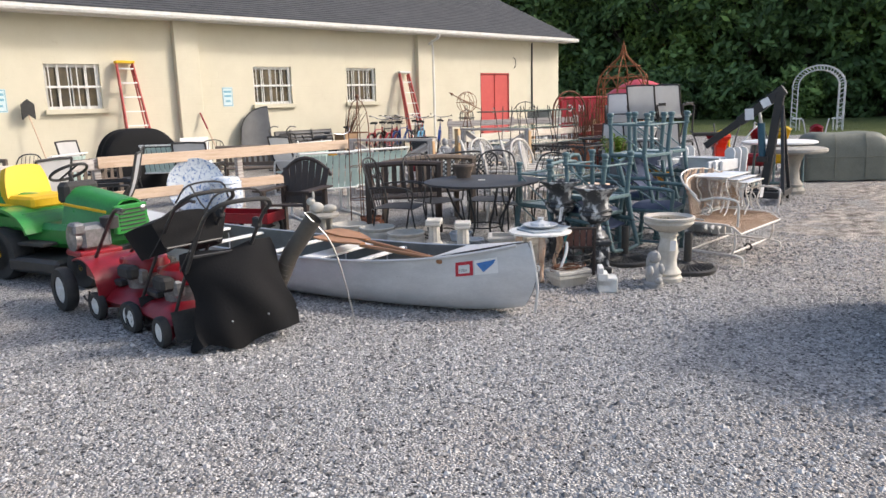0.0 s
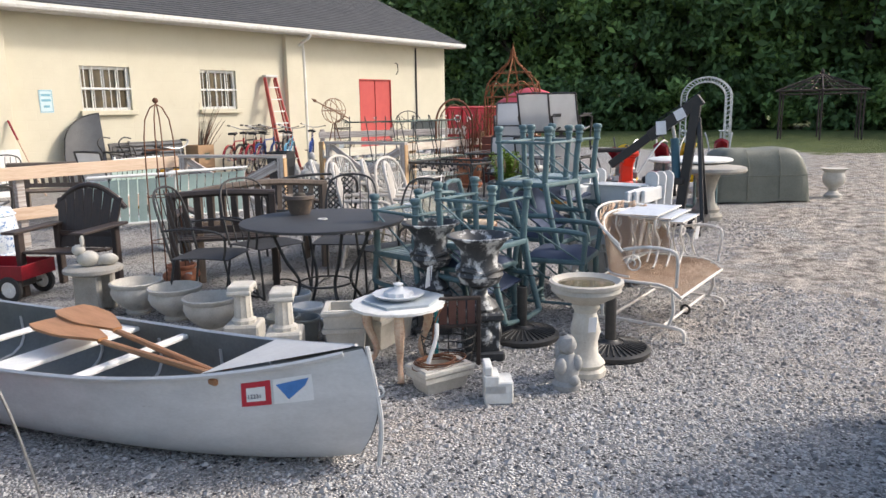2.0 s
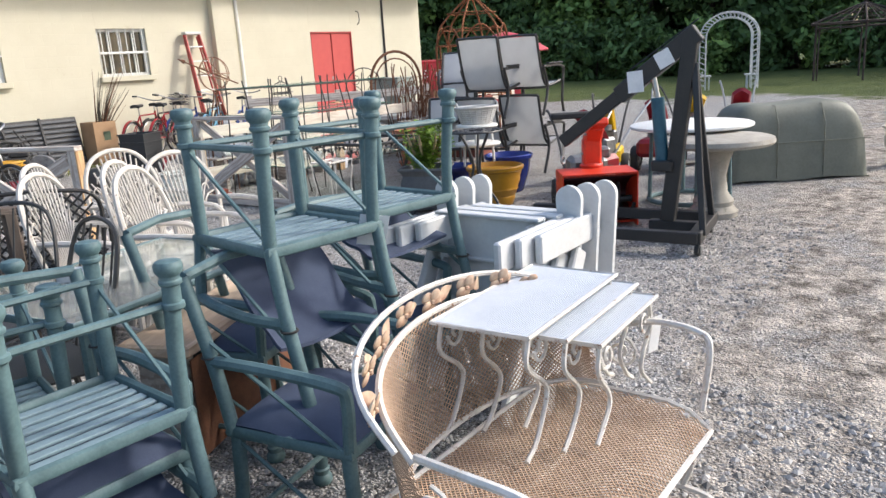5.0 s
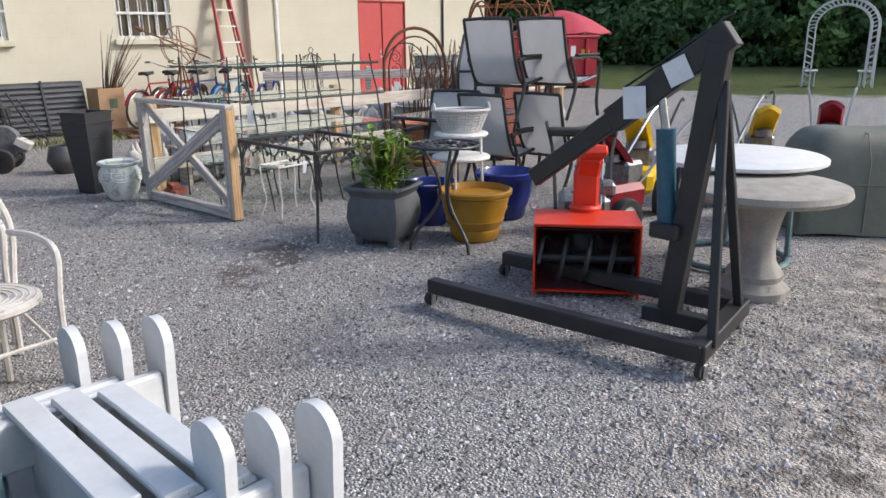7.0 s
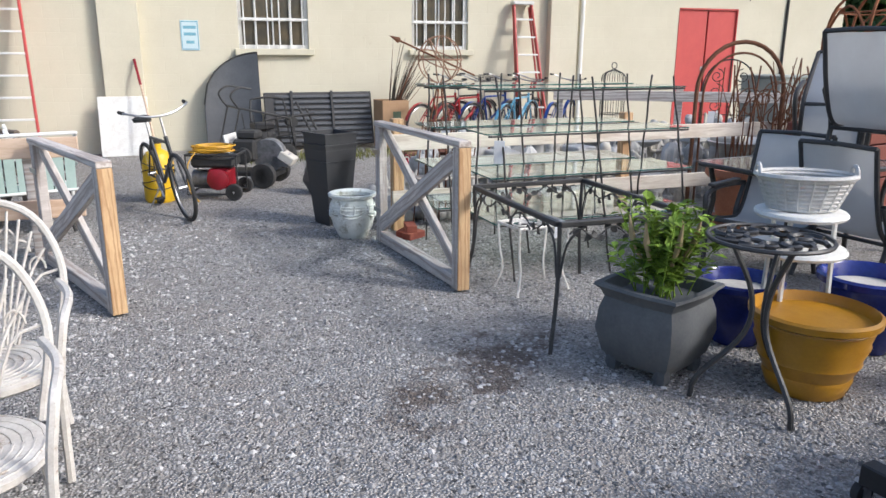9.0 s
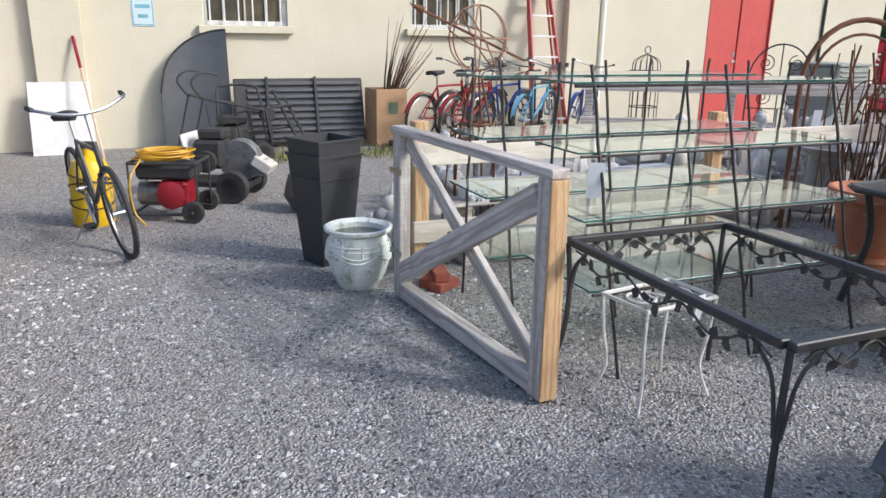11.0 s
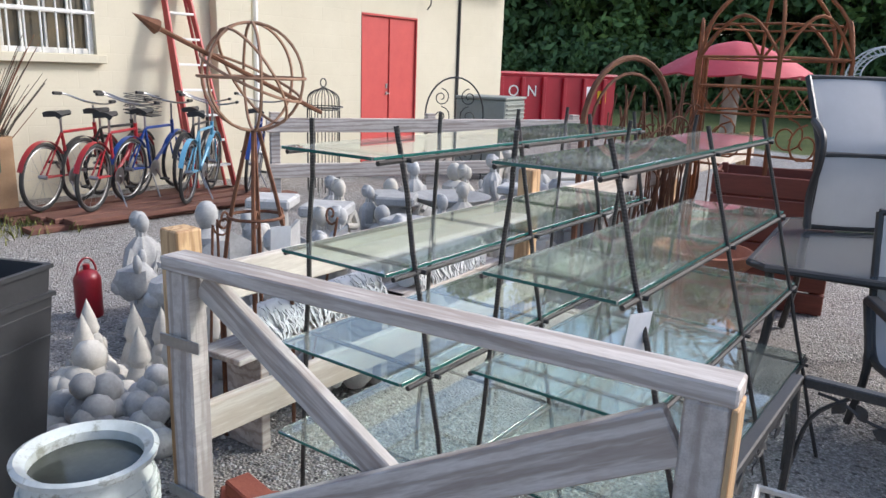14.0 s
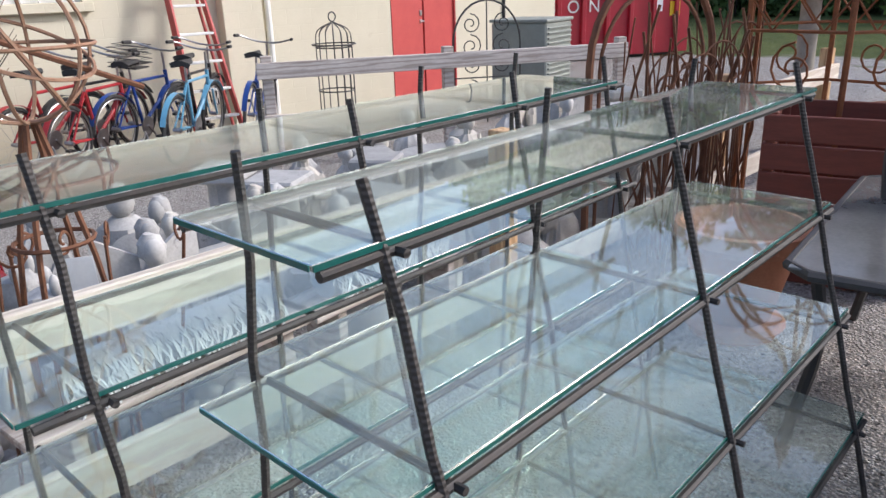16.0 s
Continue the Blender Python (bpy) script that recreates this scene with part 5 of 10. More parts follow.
urn("garden_urn", "tall black urn on a square plinth, its paint flaking white", pose(5.165, 2.93, 0, 0, 0, 42))
urn("garden_urn", "tall black urn on a square plinth, its paint flaking white", pose(5.42, 3.50, 0, 0, 0, 42), 1.0)

# ---- small table with the cement tray ----
st = thing("side_table", "small white cast-iron table with a lacy rim", "table", pose(4.66, 3.16, 0, 0, 0, -48))
part("tabletop", Geo().lathe([(0.25, 0.40), (0.27, 0.405), (0.27, 0.42), (0.25, 0.425), (0.0, 0.425)], 40, wave=0.02, lobes=16), WHITE_WORN, st)
for k in range(3):
    a = 30 + 120 * k
    ca, sa = math.cos(radians(a)), math.sin(radians(a))
    part("leg", Geo().tube(curve([(0.18 * ca, 0.18 * sa, 0.41), (0.21 * ca, 0.21 * sa, 0.28), (0.15 * ca, 0.15 * sa, 0.12), (0.22 * ca, 0.22 * sa, 0.01)], 4), [0.026, 0.027, 0.028, 0.03, 0.028, 0.025, 0.022, 0.02, 0.018, 0.016, 0.016, 0.017, 0.02], 8), CREAM_ROSE, st)
tray = thing("slate_tile", "pale blue-grey hexagonal stone slab on the side table", "slab", pose(4.70, 3.16, 0.425, 0, 0, -40))
part("slab", Geo().lathe([(0.24, 0), (0.24, 0.015), (0.0, 0.015)], 6, wave=0.03, lobes=3), material("blue_grey_slate", (0.30, 0.35, 0.38), (0.44, 0.48, 0.50), rough=0.6, scale=7, bump=0.2), tray)
dish = thing("glass_dish", "clear cut-glass dish stacked on the slab", "dish", pose(4.68, 3.17, 0.441))
part("plate", Geo().lathe([(0.05, 0), (0.13, 0.012), (0.15, 0.03), (0.144, 0.032), (0.05, 0.01), (0.0, 0.01)], 36, wave=0.03, lobes=18), WHITE_CERAMIC, dish)
part("knob", Geo().lathe([(0.09, 0.012), (0.08, 0.04), (0.035, 0.055), (0.02, 0.07), (0.03, 0.085), (0.0, 0.095)], 24, wave=0.05, lobes=12), WHITE_CERAMIC, dish)
tag_on(st, (0.2, 0.12, 0.60), 0.075, 0.13, 60)
part("tag_string", Geo().tube([(0.2, 0.12, 0.6), (0.2, 0.12, 0.42)], 0.002, 4), INK, st)
shut = thing("shutter_panel", "small brown slatted shutter with a teal edge", "shutter", pose(4.93, 2.93, 0.0, 6, 0, -48))
part("frame", Geo().box((0, 0, 0.43), (0.26, 0.025, 0.02), 0.003).box((0, 0, 0.26), (0.26, 0.025, 0.02), 0.003).box((0.12, 0, 0.215), (0.025, 0.025, 0.43), 0.003), DARK_TEAK, shut)
part("edge", Geo().box((-0.13, 0, 0.215), (0.02, 0.03, 0.43), 0.003), material("teal_edge_paint", (0.03, 0.30, 0.32), rough=0.5, scale=9), shut, "bright teal painted edge")
for k in range(4):
    part("slat", Geo().box((-0.09 + 0.055 * k, 0, 0.345), (0.045, 0.012, 0.15), 0.003), material("brown_slat", (0.16, 0.07, 0.05), (0.11, 0.05, 0.04), rough=0.6, scale=8) if k == 0 else bpy.data.materials["brown_slat"], shut)

# ---- stone seat, rabbit, terracotta ----
seat = thing("low_garden_bench", "low round stone garden bench with two rough legs", "bench", pose(4.36, 5.98, 0, 0, 0, 35))
part("slab", Geo().lathe([(0.19, 0.32), (0.215, 0.33), (0.215, 0.355), (0.2, 0.365), (0.0, 0.365)], 30), CONCRETE, seat)
for x in (-0.11, 0.11):
    part("leg", Geo().box((x, 0, 0.16), (0.07, 0.2, 0.32), 0.015), CONCRETE, seat)
g = Geo().ball((0, 0, 0.06), 0.07, 8, (1.15, 0.85, 0.9)).ball((-0.06, 0, 0.13), 0.045, 8, (1.1, 0.85, 1)).ball((-0.03, 0.018, 0.2), 0.018, 6, (0.8, 0.5, 2.4)).ball((-0.03, -0.02, 0.2), 0.018, 6, (0.8, 0.5, 2.4)).ball((0.14, 0, 0.045), 0.055, 8, (1.4, 0.9, 0.85)).ball((0.085, 0, 0.03), 0.03, 6)
solid("rabbit_statue", g, PALE_STONE, "pale stone rabbit figure sitting on the stone seat", "statue", m=pose(4.34, 6.0, 0.365, 0, 0, -35))
TJ = [(0.09, 0), (0.1, 0.01), (0.13, 0.06), (0.14, 0.10), (0.115, 0.15), (0.12, 0.165), (0.132, 0.17), (0.132, 0.19), (0.118, 0.192), (0.1, 0.15), (0.1, 0.05), (0.0, 0.04)]
pot = thing("strawberry_jar", "terracotta jar with side pockets and a tied handle", "pot", pose(5.27, 6.2, 0))
part("jar", Geo().lathe(TJ, 28).ball((0.12, -0.05, 0.1), 0.045, 6).ball((-0.03, -0.13, 0.09), 0.045, 6).ball((-0.12, 0.03, 0.1), 0.045, 6), TERRACOTTA, pot)
part("cord", Geo().tube(arc((0, 0, 0.19), 0.09, 0, 180, 10, "xz", 0.09), 0.005, 5), PAPER, pot)
tag_on(pot, (-0.03, -0.15, 0.14), 0.05, 0.06, -30)


PALE_TEAL = material("pale_blue_green_painted_metal", (0.23, 0.32, 0.36), (0.16, 0.235, 0.265), rough=0.4, scale=14, fine=120, bump=0.12)

# ---- patio chairs, front stacks ----
def patio_chair(cushion):
    """A tubular chair with ball feet, slatted seat and sling back; faces local +x."""
    t = thing("patio_chair", "blue-green metal patio chair with ball feet, stacked", "chair", group="stacked patio chairs")
    for x, y in ((0.20, -0.205), (0.20, 0.205), (-0.20, -0.205), (-0.20, 0.205)):
        k = 0.015 if x > 0 else -0.03
        leg = part("leg", Geo().tube([(x + k, y * 1.02, 0.05), (x + k * 0.4, y, 0.24), (x, y, 0.43)], 0.022, 10), TEAL, t)
        part("ball_foot", Geo().lathe([(0.018, 0), (0.032, 0.004), (0.037, 0.014), (0.037, 0.026), (0.031, 0.036), (0.026, 0.042), (0.026, 0.05), (0.030, 0.054), (0.030, 0.062), (0.023, 0.068), (0.023, 0.11), (0.029, 0.114), (0.029, 0.126), (0.022, 0.132)], 14), TEAL, leg, m=pose(x + k, y * 1.02, 0))
    part("seat_frame", Geo().tube([(0.215, -0.215, 0.43), (0.215, 0.215, 0.43), (-0.215, 0.215, 0.425), (-0.215, -0.215, 0.425)], 0.02, 8, closed=True), TEAL, t)
    for k in range(7):
        part("slat", Geo().box((-0.165 + 0.055 * k, 0, 0.428), (0.034, 0.40, 0.010), 0.003), PALE_TEAL, t)
    for y in (-0.21, 0.21):
        part("back_post", Geo().tube(curve([(-0.21, y, 0.42), (-0.25, y, 0.62), (-0.33, y, 0.90)], 4), 0.021, 10), TEAL, t)
        part("strap_ring", Geo().tube(arc((-0.262, y, 0.66), 0.025, 0, 345, 12, "xy"), 0.004, 4, closed=True), BLACK_RUBBER, t, "black strap tie")
        part("arm", Geo().tube(curve([(-0.26, y, 0.645), (-0.05, y * 1.10, 0.655), (0.19, y * 1.10, 0.64), (0.225, y * 1.06, 0.60), (0.21, y, 0.43)], 4), 0.019, 8), TEAL, t)
        part("brace", Geo().tube([(0.20, y, 0.14), (-0.20, y, 0.40)], 0.007, 5), TEAL, t)
        part("brace", Geo().tube([(0.19, y * 1.04, 0.44), (-0.28, y * 1.0, 0.72)], 0.007, 5), TEAL, t)
    part("stretcher", Geo().tube([(0.205, -0.205, 0.12), (0.205, 0.205, 0.12)], 0.011, 6).tube([(-0.215, -0.205, 0.12), (-0.215, 0.205, 0.12)], 0.011, 6).tube([(0.205, -0.205, 0.12), (-0.215, -0.205, 0.12)], 0.011, 6), TEAL, t)
    part("top_rail", Geo().tube([(-0.33, -0.205, 0.90), (-0.345, 0, 0.915), (-0.33, 0.205, 0.90)], 0.018, 8), TEAL, t)
    if not cushion:
        return t
    part("cushion", Geo().sheet(lambda u, v: ((u - 0.5) * 0.43, (v - 0.5) * 0.43, 0.45 + 0.055 * ((1 - abs(2 * u - 1) ** 3) * (1 - abs(2 * v - 1) ** 3)) ** 0.5 - 0.012 * math.exp(-90 * (u - 0.5) ** 2)), 14, 12, 0.02), NAVY, t, "navy seat cushion")
    return t


def sling_hammock(x, y, z, rz, drop):
    """A slack sling tied below an upturned seat."""
    t = thing("chair_cushion", "faded navy sling hanging slack below an upturned chair", "cushion", pose(x, y, z, 0, 0, rz), "hanging slings")
    part("cloth", Geo().sheet(lambda u, v: (-0.19 + 0.36 * u, (v - 0.5) * (0.40 - 0.03 * math.sin(3.14 * u)), -0.03 - drop * math.sin(1.57 * (1 - u)) ** 1.3 - 0.02 * math.sin(3.14 * v) + 0.008 * math.sin(13 * u + 5 * v)), 14, 12, 0.012), NAVY, t)


pc = patio_chair(True)
pc.matrix_basis = pose(5.72, 3.36, 0, 0, 0, -92)
for x, y, rz in ((6.33, 2.98, -78), (7.02, 3.44, -92), (6.62, 3.80, -70)):
    copy_thing(pc, pose(x, y, 0, 0, 0, rz))
bare = patio_chair(False)
bare.matrix_basis = pose(5.675, 3.25, 1.03, 180, 0, 88)
for x, y, z, rz in ((5.62, 3.78, 0.92, 80), (6.475, 3.27, 1.375, 85), (7.02, 3.38, 1.37, 84)):
    copy_thing(bare, pose(x, y, z, 180, 0, rz))
for x, y, z, rz, drop in ((5.675, 3.25, 0.60, 88, 0.24), (6.475, 3.27, 0.945, 85, 0.27), (7.02, 3.38, 0.94, 84, 0.12)):
    sling_hammock(x, y, z, rz, drop)
plas = thing("price_tag", "white paper price tag tied to a stacked patio chair", "tag", pose(6.67, 3.05, 0.975, 20, 10, -40))
part("card", Geo().box((0, 0, -0.05), (0.10, 0.0016, 0.12), 0.0004), PAPER, plas)


# ---- woven metal loveseat with nesting tables on it ----
def lattice(g, fn, nu, nv, r, seg=10):
    """Crossed diagonal wires over a curved sheet."""
    for s in (1, -1):
        for k in range(-nv, nu + 1):
            pts = []
            for i in range(seg + 1):
                v = i / seg
                u = (k + (v * nv if s > 0 else (1 - v) * nv)) / nu
                if -0.001 <= u <= 1.001:
                    pts.append(fn(u, v))
            if len(pts) > 1:
                g.tube(pts, r, 4, caps=False)
    return g


ls = thing("glider_loveseat", "tan woven-metal loveseat glider with a flower-trimmed back", "loveseat", pose(6.53, 2.34, 0, 0, 0, 2))
def seat_fn(u, v):
    return ((u - 0.5) * 0.98, -0.33 + 0.56 * v, 0.375 - 0.07 * max(0, 0.25 - v) / 0.25 * max(0, 0.25 - v) / 0.25 + 0.0 - 0.015 * math.sin(3.14 * u) * math.sin(3.14 * v))
def back_fn(u, v):
    a = radians(180 * u)
    x = -0.47 * math.cos(a)
    y = 0.02 + 0.26 * math.sin(a) ** 0.8 if 0 < u < 1 else 0.02
    return (x, y + 0.05 * v, 0.40 + 0.36 * v * (0.45 + 0.55 * math.sin(a) ** 0.7 if 0 < u < 1 else 0.45))
tagged(part("seat", lattice(Geo(), seat_fn, 60, 34, 0.0022, 12), TAN_MESH, ls, "tan expanded-metal seat"), kind="stuff")
tagged(part("backrest", lattice(Geo(), back_fn, 70, 22, 0.0022, 12), TAN_MESH, ls, "tan expanded-metal back"), kind="stuff")
part("seat_rim", Geo().tube([seat_fn(0, k / 8) for k in range(9)] + [seat_fn(k / 8, 1) for k in range(1, 9)] + [seat_fn(1, 1 - k / 8) for k in range(1, 9)] + [seat_fn(1 - k / 8, 0) for k in range(1, 8)], 0.010, 6, closed=True), WHITE_IRON, ls)
part("back_rim", Geo().tube([back_fn(k / 30, 1) for k in range(31)], 0.010, 6), WHITE_IRON, ls)
part("back_rim", Geo().tube([back_fn(k / 30, 0) for k in range(31)], 0.009, 6), WHITE_IRON, ls)
outer = [Vector(back_fn(k / 30, 1)) * 1.0 + Vector((-0.06 * math.cos(radians(6 * k)), 0.05 * math.sin(radians(6 * k)), 0.055)) for k in range(31)]
part("outer_hoop", Geo().tube(outer, 0.009, 6), WHITE_IRON, ls)
rf = random.Random(3)
for k in range(2, 29):
    c = (Vector(back_fn(k / 30, 1)) + outer[k]) / 2 + Vector((rf.uniform(-0.01, 0.01), -0.005, rf.uniform(-0.01, 0.01)))
    if k % 3 == 0:
        g = Geo()
        for q in range(5):
            a = radians(72 * q)
            g.ball((0.024 * math.cos(a), 0.004 * math.sin(3 * a), 0.024 * math.sin(a)), 0.021, 5, (1, 0.3, 1))
        part("flower", g.ball((0, -0.006, 0), 0.009, 4), CREAM_ROSE, ls, m=Matrix.Translation(c) @ pose(0, 0, 0, 20, 0, 40 - 3 * k))
    elif k % 3 == 1:
        part("metal_leaf", Geo().sheet(lambda u, v: ((u - 0.5) * 0.08, 0.006 * math.sin(3 * u), (v - 0.5) * 0.045 * math.sin(3.1 * u + 0.02)), 6, 2, 0.002), CREAM_ROSE, ls, m=Matrix.Translation(c) @ pose(0, 0, 0, rf.uniform(-20, 20), rf.uniform(-60, 60), rf.uniform(-30, 30)))
for s in (-1, 1):
    part("arm", Geo().tube(curve([(s * 0.47, 0.06, 0.58), (s * 0.53, -0.12, 0.62), (s * 0.53, -0.27, 0.61), (s * 0.52, -0.31, 0.56), (s * 0.49, -0.3, 0.37)], 5), 0.011, 7), WHITE_IRON, ls)
    part("scroll", Geo().tube(spiral((s * 0.52, -0.02, 0.5), 0.06, 1.4, 90, "yz"), 0.006, 5), WHITE_IRON, ls)
    part("hanger", Geo().tube(curve([(s * 0.46, -0.26, 0.36), (s * 0.47, -0.28, 0.2), (s * 0.47, -0.25, 0.1)], 4), 0.010, 6), WHITE_IRON, ls)
    part("hanger", Geo().tube(curve([(s * 0.46, 0.18, 0.37), (s * 0.47, 0.2, 0.2), (s * 0.47, 0.2, 0.1)], 4), 0.010, 6), WHITE_IRON, ls)
    part("base_rail", Geo().tube(curve([(s * 0.47, -0.36, 0.012), (s * 0.47, -0.33, 0.09), (s * 0.47, -0.1, 0.10), (s * 0.47, 0.22, 0.10), (s * 0.47, 0.28, 0.012)], 5), 0.011, 6), WHITE_IRON, ls)
for y in (-0.22, 0.16):
    part("cross_bar", Geo().tube([(-0.47, y, 0.10), (0.47, y, 0.10)], 0.010, 6), WHITE_IRON, ls)
part("rubber_bumper", Geo().tube(arc((0, -0.22, 0.10), 0.03, 0, 340, 12, "yz"), 0.008, 5, closed=True), BLACK_RUBBER, ls)

MESH_WHITE = material("pale_white_metal_mesh", (0.50, 0.545, 0.61), (0.43, 0.475, 0.54), rough=0.5, scale=6, bump=0.1)
for k, (x, y, z, L, W) in enumerate(((6.76, 2.50, 0.752, 0.64, 0.31), (6.82, 2.43, 0.722, 0.56, 0.29), (6.86, 2.35, 0.692, 0.48, 0.26))):
    t = thing("nesting_table", "white iron nesting table with ribbed mesh top, on the loveseat", "table", pose(x, y, 0, 0, 0, 5), "nest of tables")
    part("top_rim", Geo().tube([(-L / 2, -W / 2, z), (L / 2, -W / 2, z), (L / 2, W / 2, z), (-L / 2, W / 2, z)], 0.007, 6, closed=True), WHITE_IRON, t)
    g = Geo()
    n = int(W / 0.007)
    for i in range(n):
        g.box((0, -W / 2 + W * (i + 0.5) / n, z), (L - 0.006, 0.0048, 0.004), 0.0006)
    for i in range(9):
        g.box((-L / 2 + L * (i + 0.5) / 9, 0, z - 0.003), (0.006, W - 0.006, 0.003), 0.0008)
    part("mesh_top", g, MESH_WHITE, t, smooth=False)
    zb = 0.385
    for sx in (-1, 1):
        for sy in (-1, 1):
            X, Y = sx * (L / 2 - 0.03), sy * (W / 2 - 0.015)
            part("leg", Geo().tube(curve([(X, Y, z - 0.008), (X * 1.05, Y, z - 0.09), (X * 0.72, Y, z - 0.17), (X * 0.66, Y, z - 0.22), (X * 0.9, Y, zb + 0.04), (X * 1.12, Y, zb + 0.004)], 4), 0.0075, 6), WHITE_IRON, t)
            part("scroll", Geo().tube(spiral((X * 0.75, Y, z - 0.06), 0.045, 1.2, 0 if sx > 0 else 180, "xz", 12, -sx), 0.006, 5), WHITE_IRON, t)
    if k == 2:
        tag_on(t, (L / 2 - 0.02, -W / 2 - 0.01, z - 0.06), 0.05, 0.13, -20)

# ---- round black mesh table and iron chairs ----
rt_ = thing("round_table", "round black mesh-top patio table on curved iron legs", "table", pose(5.31, 4.42, 0, 0, 0, 20))
BLACK_MESH = material("black_mesh_top", (0.028, 0.028, 0.03), (0.05, 0.05, 0.052), rough=0.6, scale=4, fine=260, bump=0.4)
part("tabletop", Geo().lathe([(0.58, 0.70), (0.60, 0.705), (0.60, 0.722), (0.585, 0.726), (0.03, 0.722), (0.03, 0.70)], 48), BLACK_MESH, rt_)
part("umbrella_ring", Geo().tube(arc((0, 0, 0.727), 0.032, 0, 340, 16, "xy"), 0.005, 5, closed=True), WHITE_IRON, rt_)
for k in range(4):
    a = radians(45 + 90 * k)
    ca, sa = math.cos(a), math.sin(a)
    part("leg", Geo().tube(curve([(0.40 * ca, 0.40 * sa, 0.70), (0.30 * ca, 0.30 * sa, 0.45), (0.20 * ca, 0.20 * sa, 0.25), (0.34 * ca, 0.34 * sa, 0.02)], 5), 0.012, 6), BLACK_IRON, rt_)
part("ring", Geo().tube(arc((0, 0, 0.25), 0.20, 0, 340, 18, "xy"), 0.008, 5, closed=True), BLACK_IRON, rt_)


def iron_chair():
    t = thing("iron_chair", "black wrought-iron patio chair with a mesh seat", "chair", group="iron chairs round the table")
    part("seat", Geo().sheet(lambda u, v: ((u - 0.5) * 0.46, (v - 0.5) * 0.46, 0.42 + 0.012 * math.cos(3.1 * (u - 0.5))), 6, 6, 0.008), BLACK_MESH, t)
    part("back_frame", Geo().tube(curve([(-0.22, -0.22, 0.42), (-0.28, -0.23, 0.7), (-0.34, -0.18, 0.9), (-0.36, 0, 0.95), (-0.34, 0.18, 0.9), (-0.28, 0.23, 0.7), (-0.22, 0.22, 0.42)], 4), 0.010, 6), BLACK_IRON, t)
    for k in range(5):
        y = -0.14 + 0.07 * k
        part("spindle", Geo().tube(curve([(-0.23, y, 0.42), (-0.29, y * 1.1, 0.68), (-0.35, y, 0.925 - 0.4 * y * y)], 3), 0.005, 5), BLACK_IRON, t)
    for y in (-0.24, 0.24):
        part("arm", Geo().tube(curve([(-0.27, y, 0.64), (-0.02, y * 1.08, 0.66), (0.2, y * 1.05, 0.62), (0.22, y, 0.52), (0.2, y, 0.42)], 4), 0.010, 6), BLACK_IRON, t)
        part("leg", Geo().tube(curve([(0.2, y * 0.9, 0.42), (0.24, y * 0.95, 0.2), (0.27, y, 0.01)], 3), 0.010, 6), BLACK_IRON, t)
        part("leg", Geo().tube(curve([(-0.2, y * 0.9, 0.42), (-0.24, y * 0.95, 0.2), (-0.28, y, 0.01)], 3), 0.010, 6), BLACK_IRON, t)
        part("base_loop", Geo().tube(curve([(0.27, y, 0.012), (0.0, y * 0.9, 0.06), (-0.28, y, 0.012)], 4), 0.008, 5), BLACK_IRON, t)
    return t


ic = iron_chair()
ic.matrix_basis = pose(4.98, 5.34, 0, 0, 0, -60)
for x, y, rz in ((5.55, 5.36, -95), (6.02, 4.9, -150), (5.95, 4.25, 175)):
    copy_thing(ic, pose(x, y, 0, 0, 0, rz))
pot = thing("clay_pot", "weathered clay pot with dried soil on the round table", "pot", pose(5.42, 4.78, 0.726))
GLAZED_CLAY = material("weathered_clay", (0.16, 0.12, 0.09), (0.10, 0.08, 0.07), rough=0.6, scale=8, bump=0.3, spots=(0.30, 0.2, 0.12), spot_at=0.6)
part("vessel", Geo().lathe([(0.075, 0), (0.08, 0.01), (0.105, 0.11), (0.11, 0.115), (0.118, 0.12), (0.118, 0.145), (0.108, 0.148), (0.1, 0.12), (0.0, 0.115)], 26), GLAZED_CLAY, pot)
part("soil", Geo().ball((0.01, 0, 0.12), 0.06, 6, (1.1, 0.9, 0.7), rough=0.5), BARK, pot)

# ---- glass table by the stacks ----
gt = thing("glass_table", "rectangular patio table with a hazy glass top and teal legs", "table", pose(6.36, 4.18, 0, 0, 0, 12))
part("glass_top", Geo().box((0, 0, 0.712), (1.05, 0.72, 0.012), 0.004), GLASS, gt).visible_shadow = False
part("rim", Geo().tube([(-0.53, -0.365, 0.705), (0.53, -0.365, 0.705), (0.53, 0.365, 0.705), (-0.53, 0.365, 0.705)], 0.016, 8, closed=True), TEAL, gt)
for x in (-0.45, 0.45):
    for y in (-0.3, 0.3):
        part("leg", Geo().tube([(x, y, 0.70), (x * 1.05, y * 1.05, 0.0)], 0.02, 8), TEAL, gt)
solid("ashtray", Geo().lathe([(0.06, 0), (0.065, 0.03), (0.055, 0.034), (0.045, 0.012), (0.0, 0.012)], 22), WHITE_CERAMIC, "round white ceramic dish on the glass table", "dish", m=pose(6.2, 4.3, 0.718))
lg = thing("log_bench", "rough plank bench with a rusty cut-out steel front", "bench", pose(6.75, 4.05, 0, 0, 0, 25))
part("plank", Geo().box((0, 0, 0.50), (1.2, 0.3, 0.05), 0.01), NEW_WOOD, lg)
part("front_panel", Geo().box((0, -0.12, 0.25), (1.1, 0.006, 0.40), 0.001), RUST, lg)
for x in (-0.5, 0.5):
    part("trestle", Geo().box((x, 0.02, 0.2375), (0.05, 0.22, 0.475), 0.006), OLD_WOOD, lg)


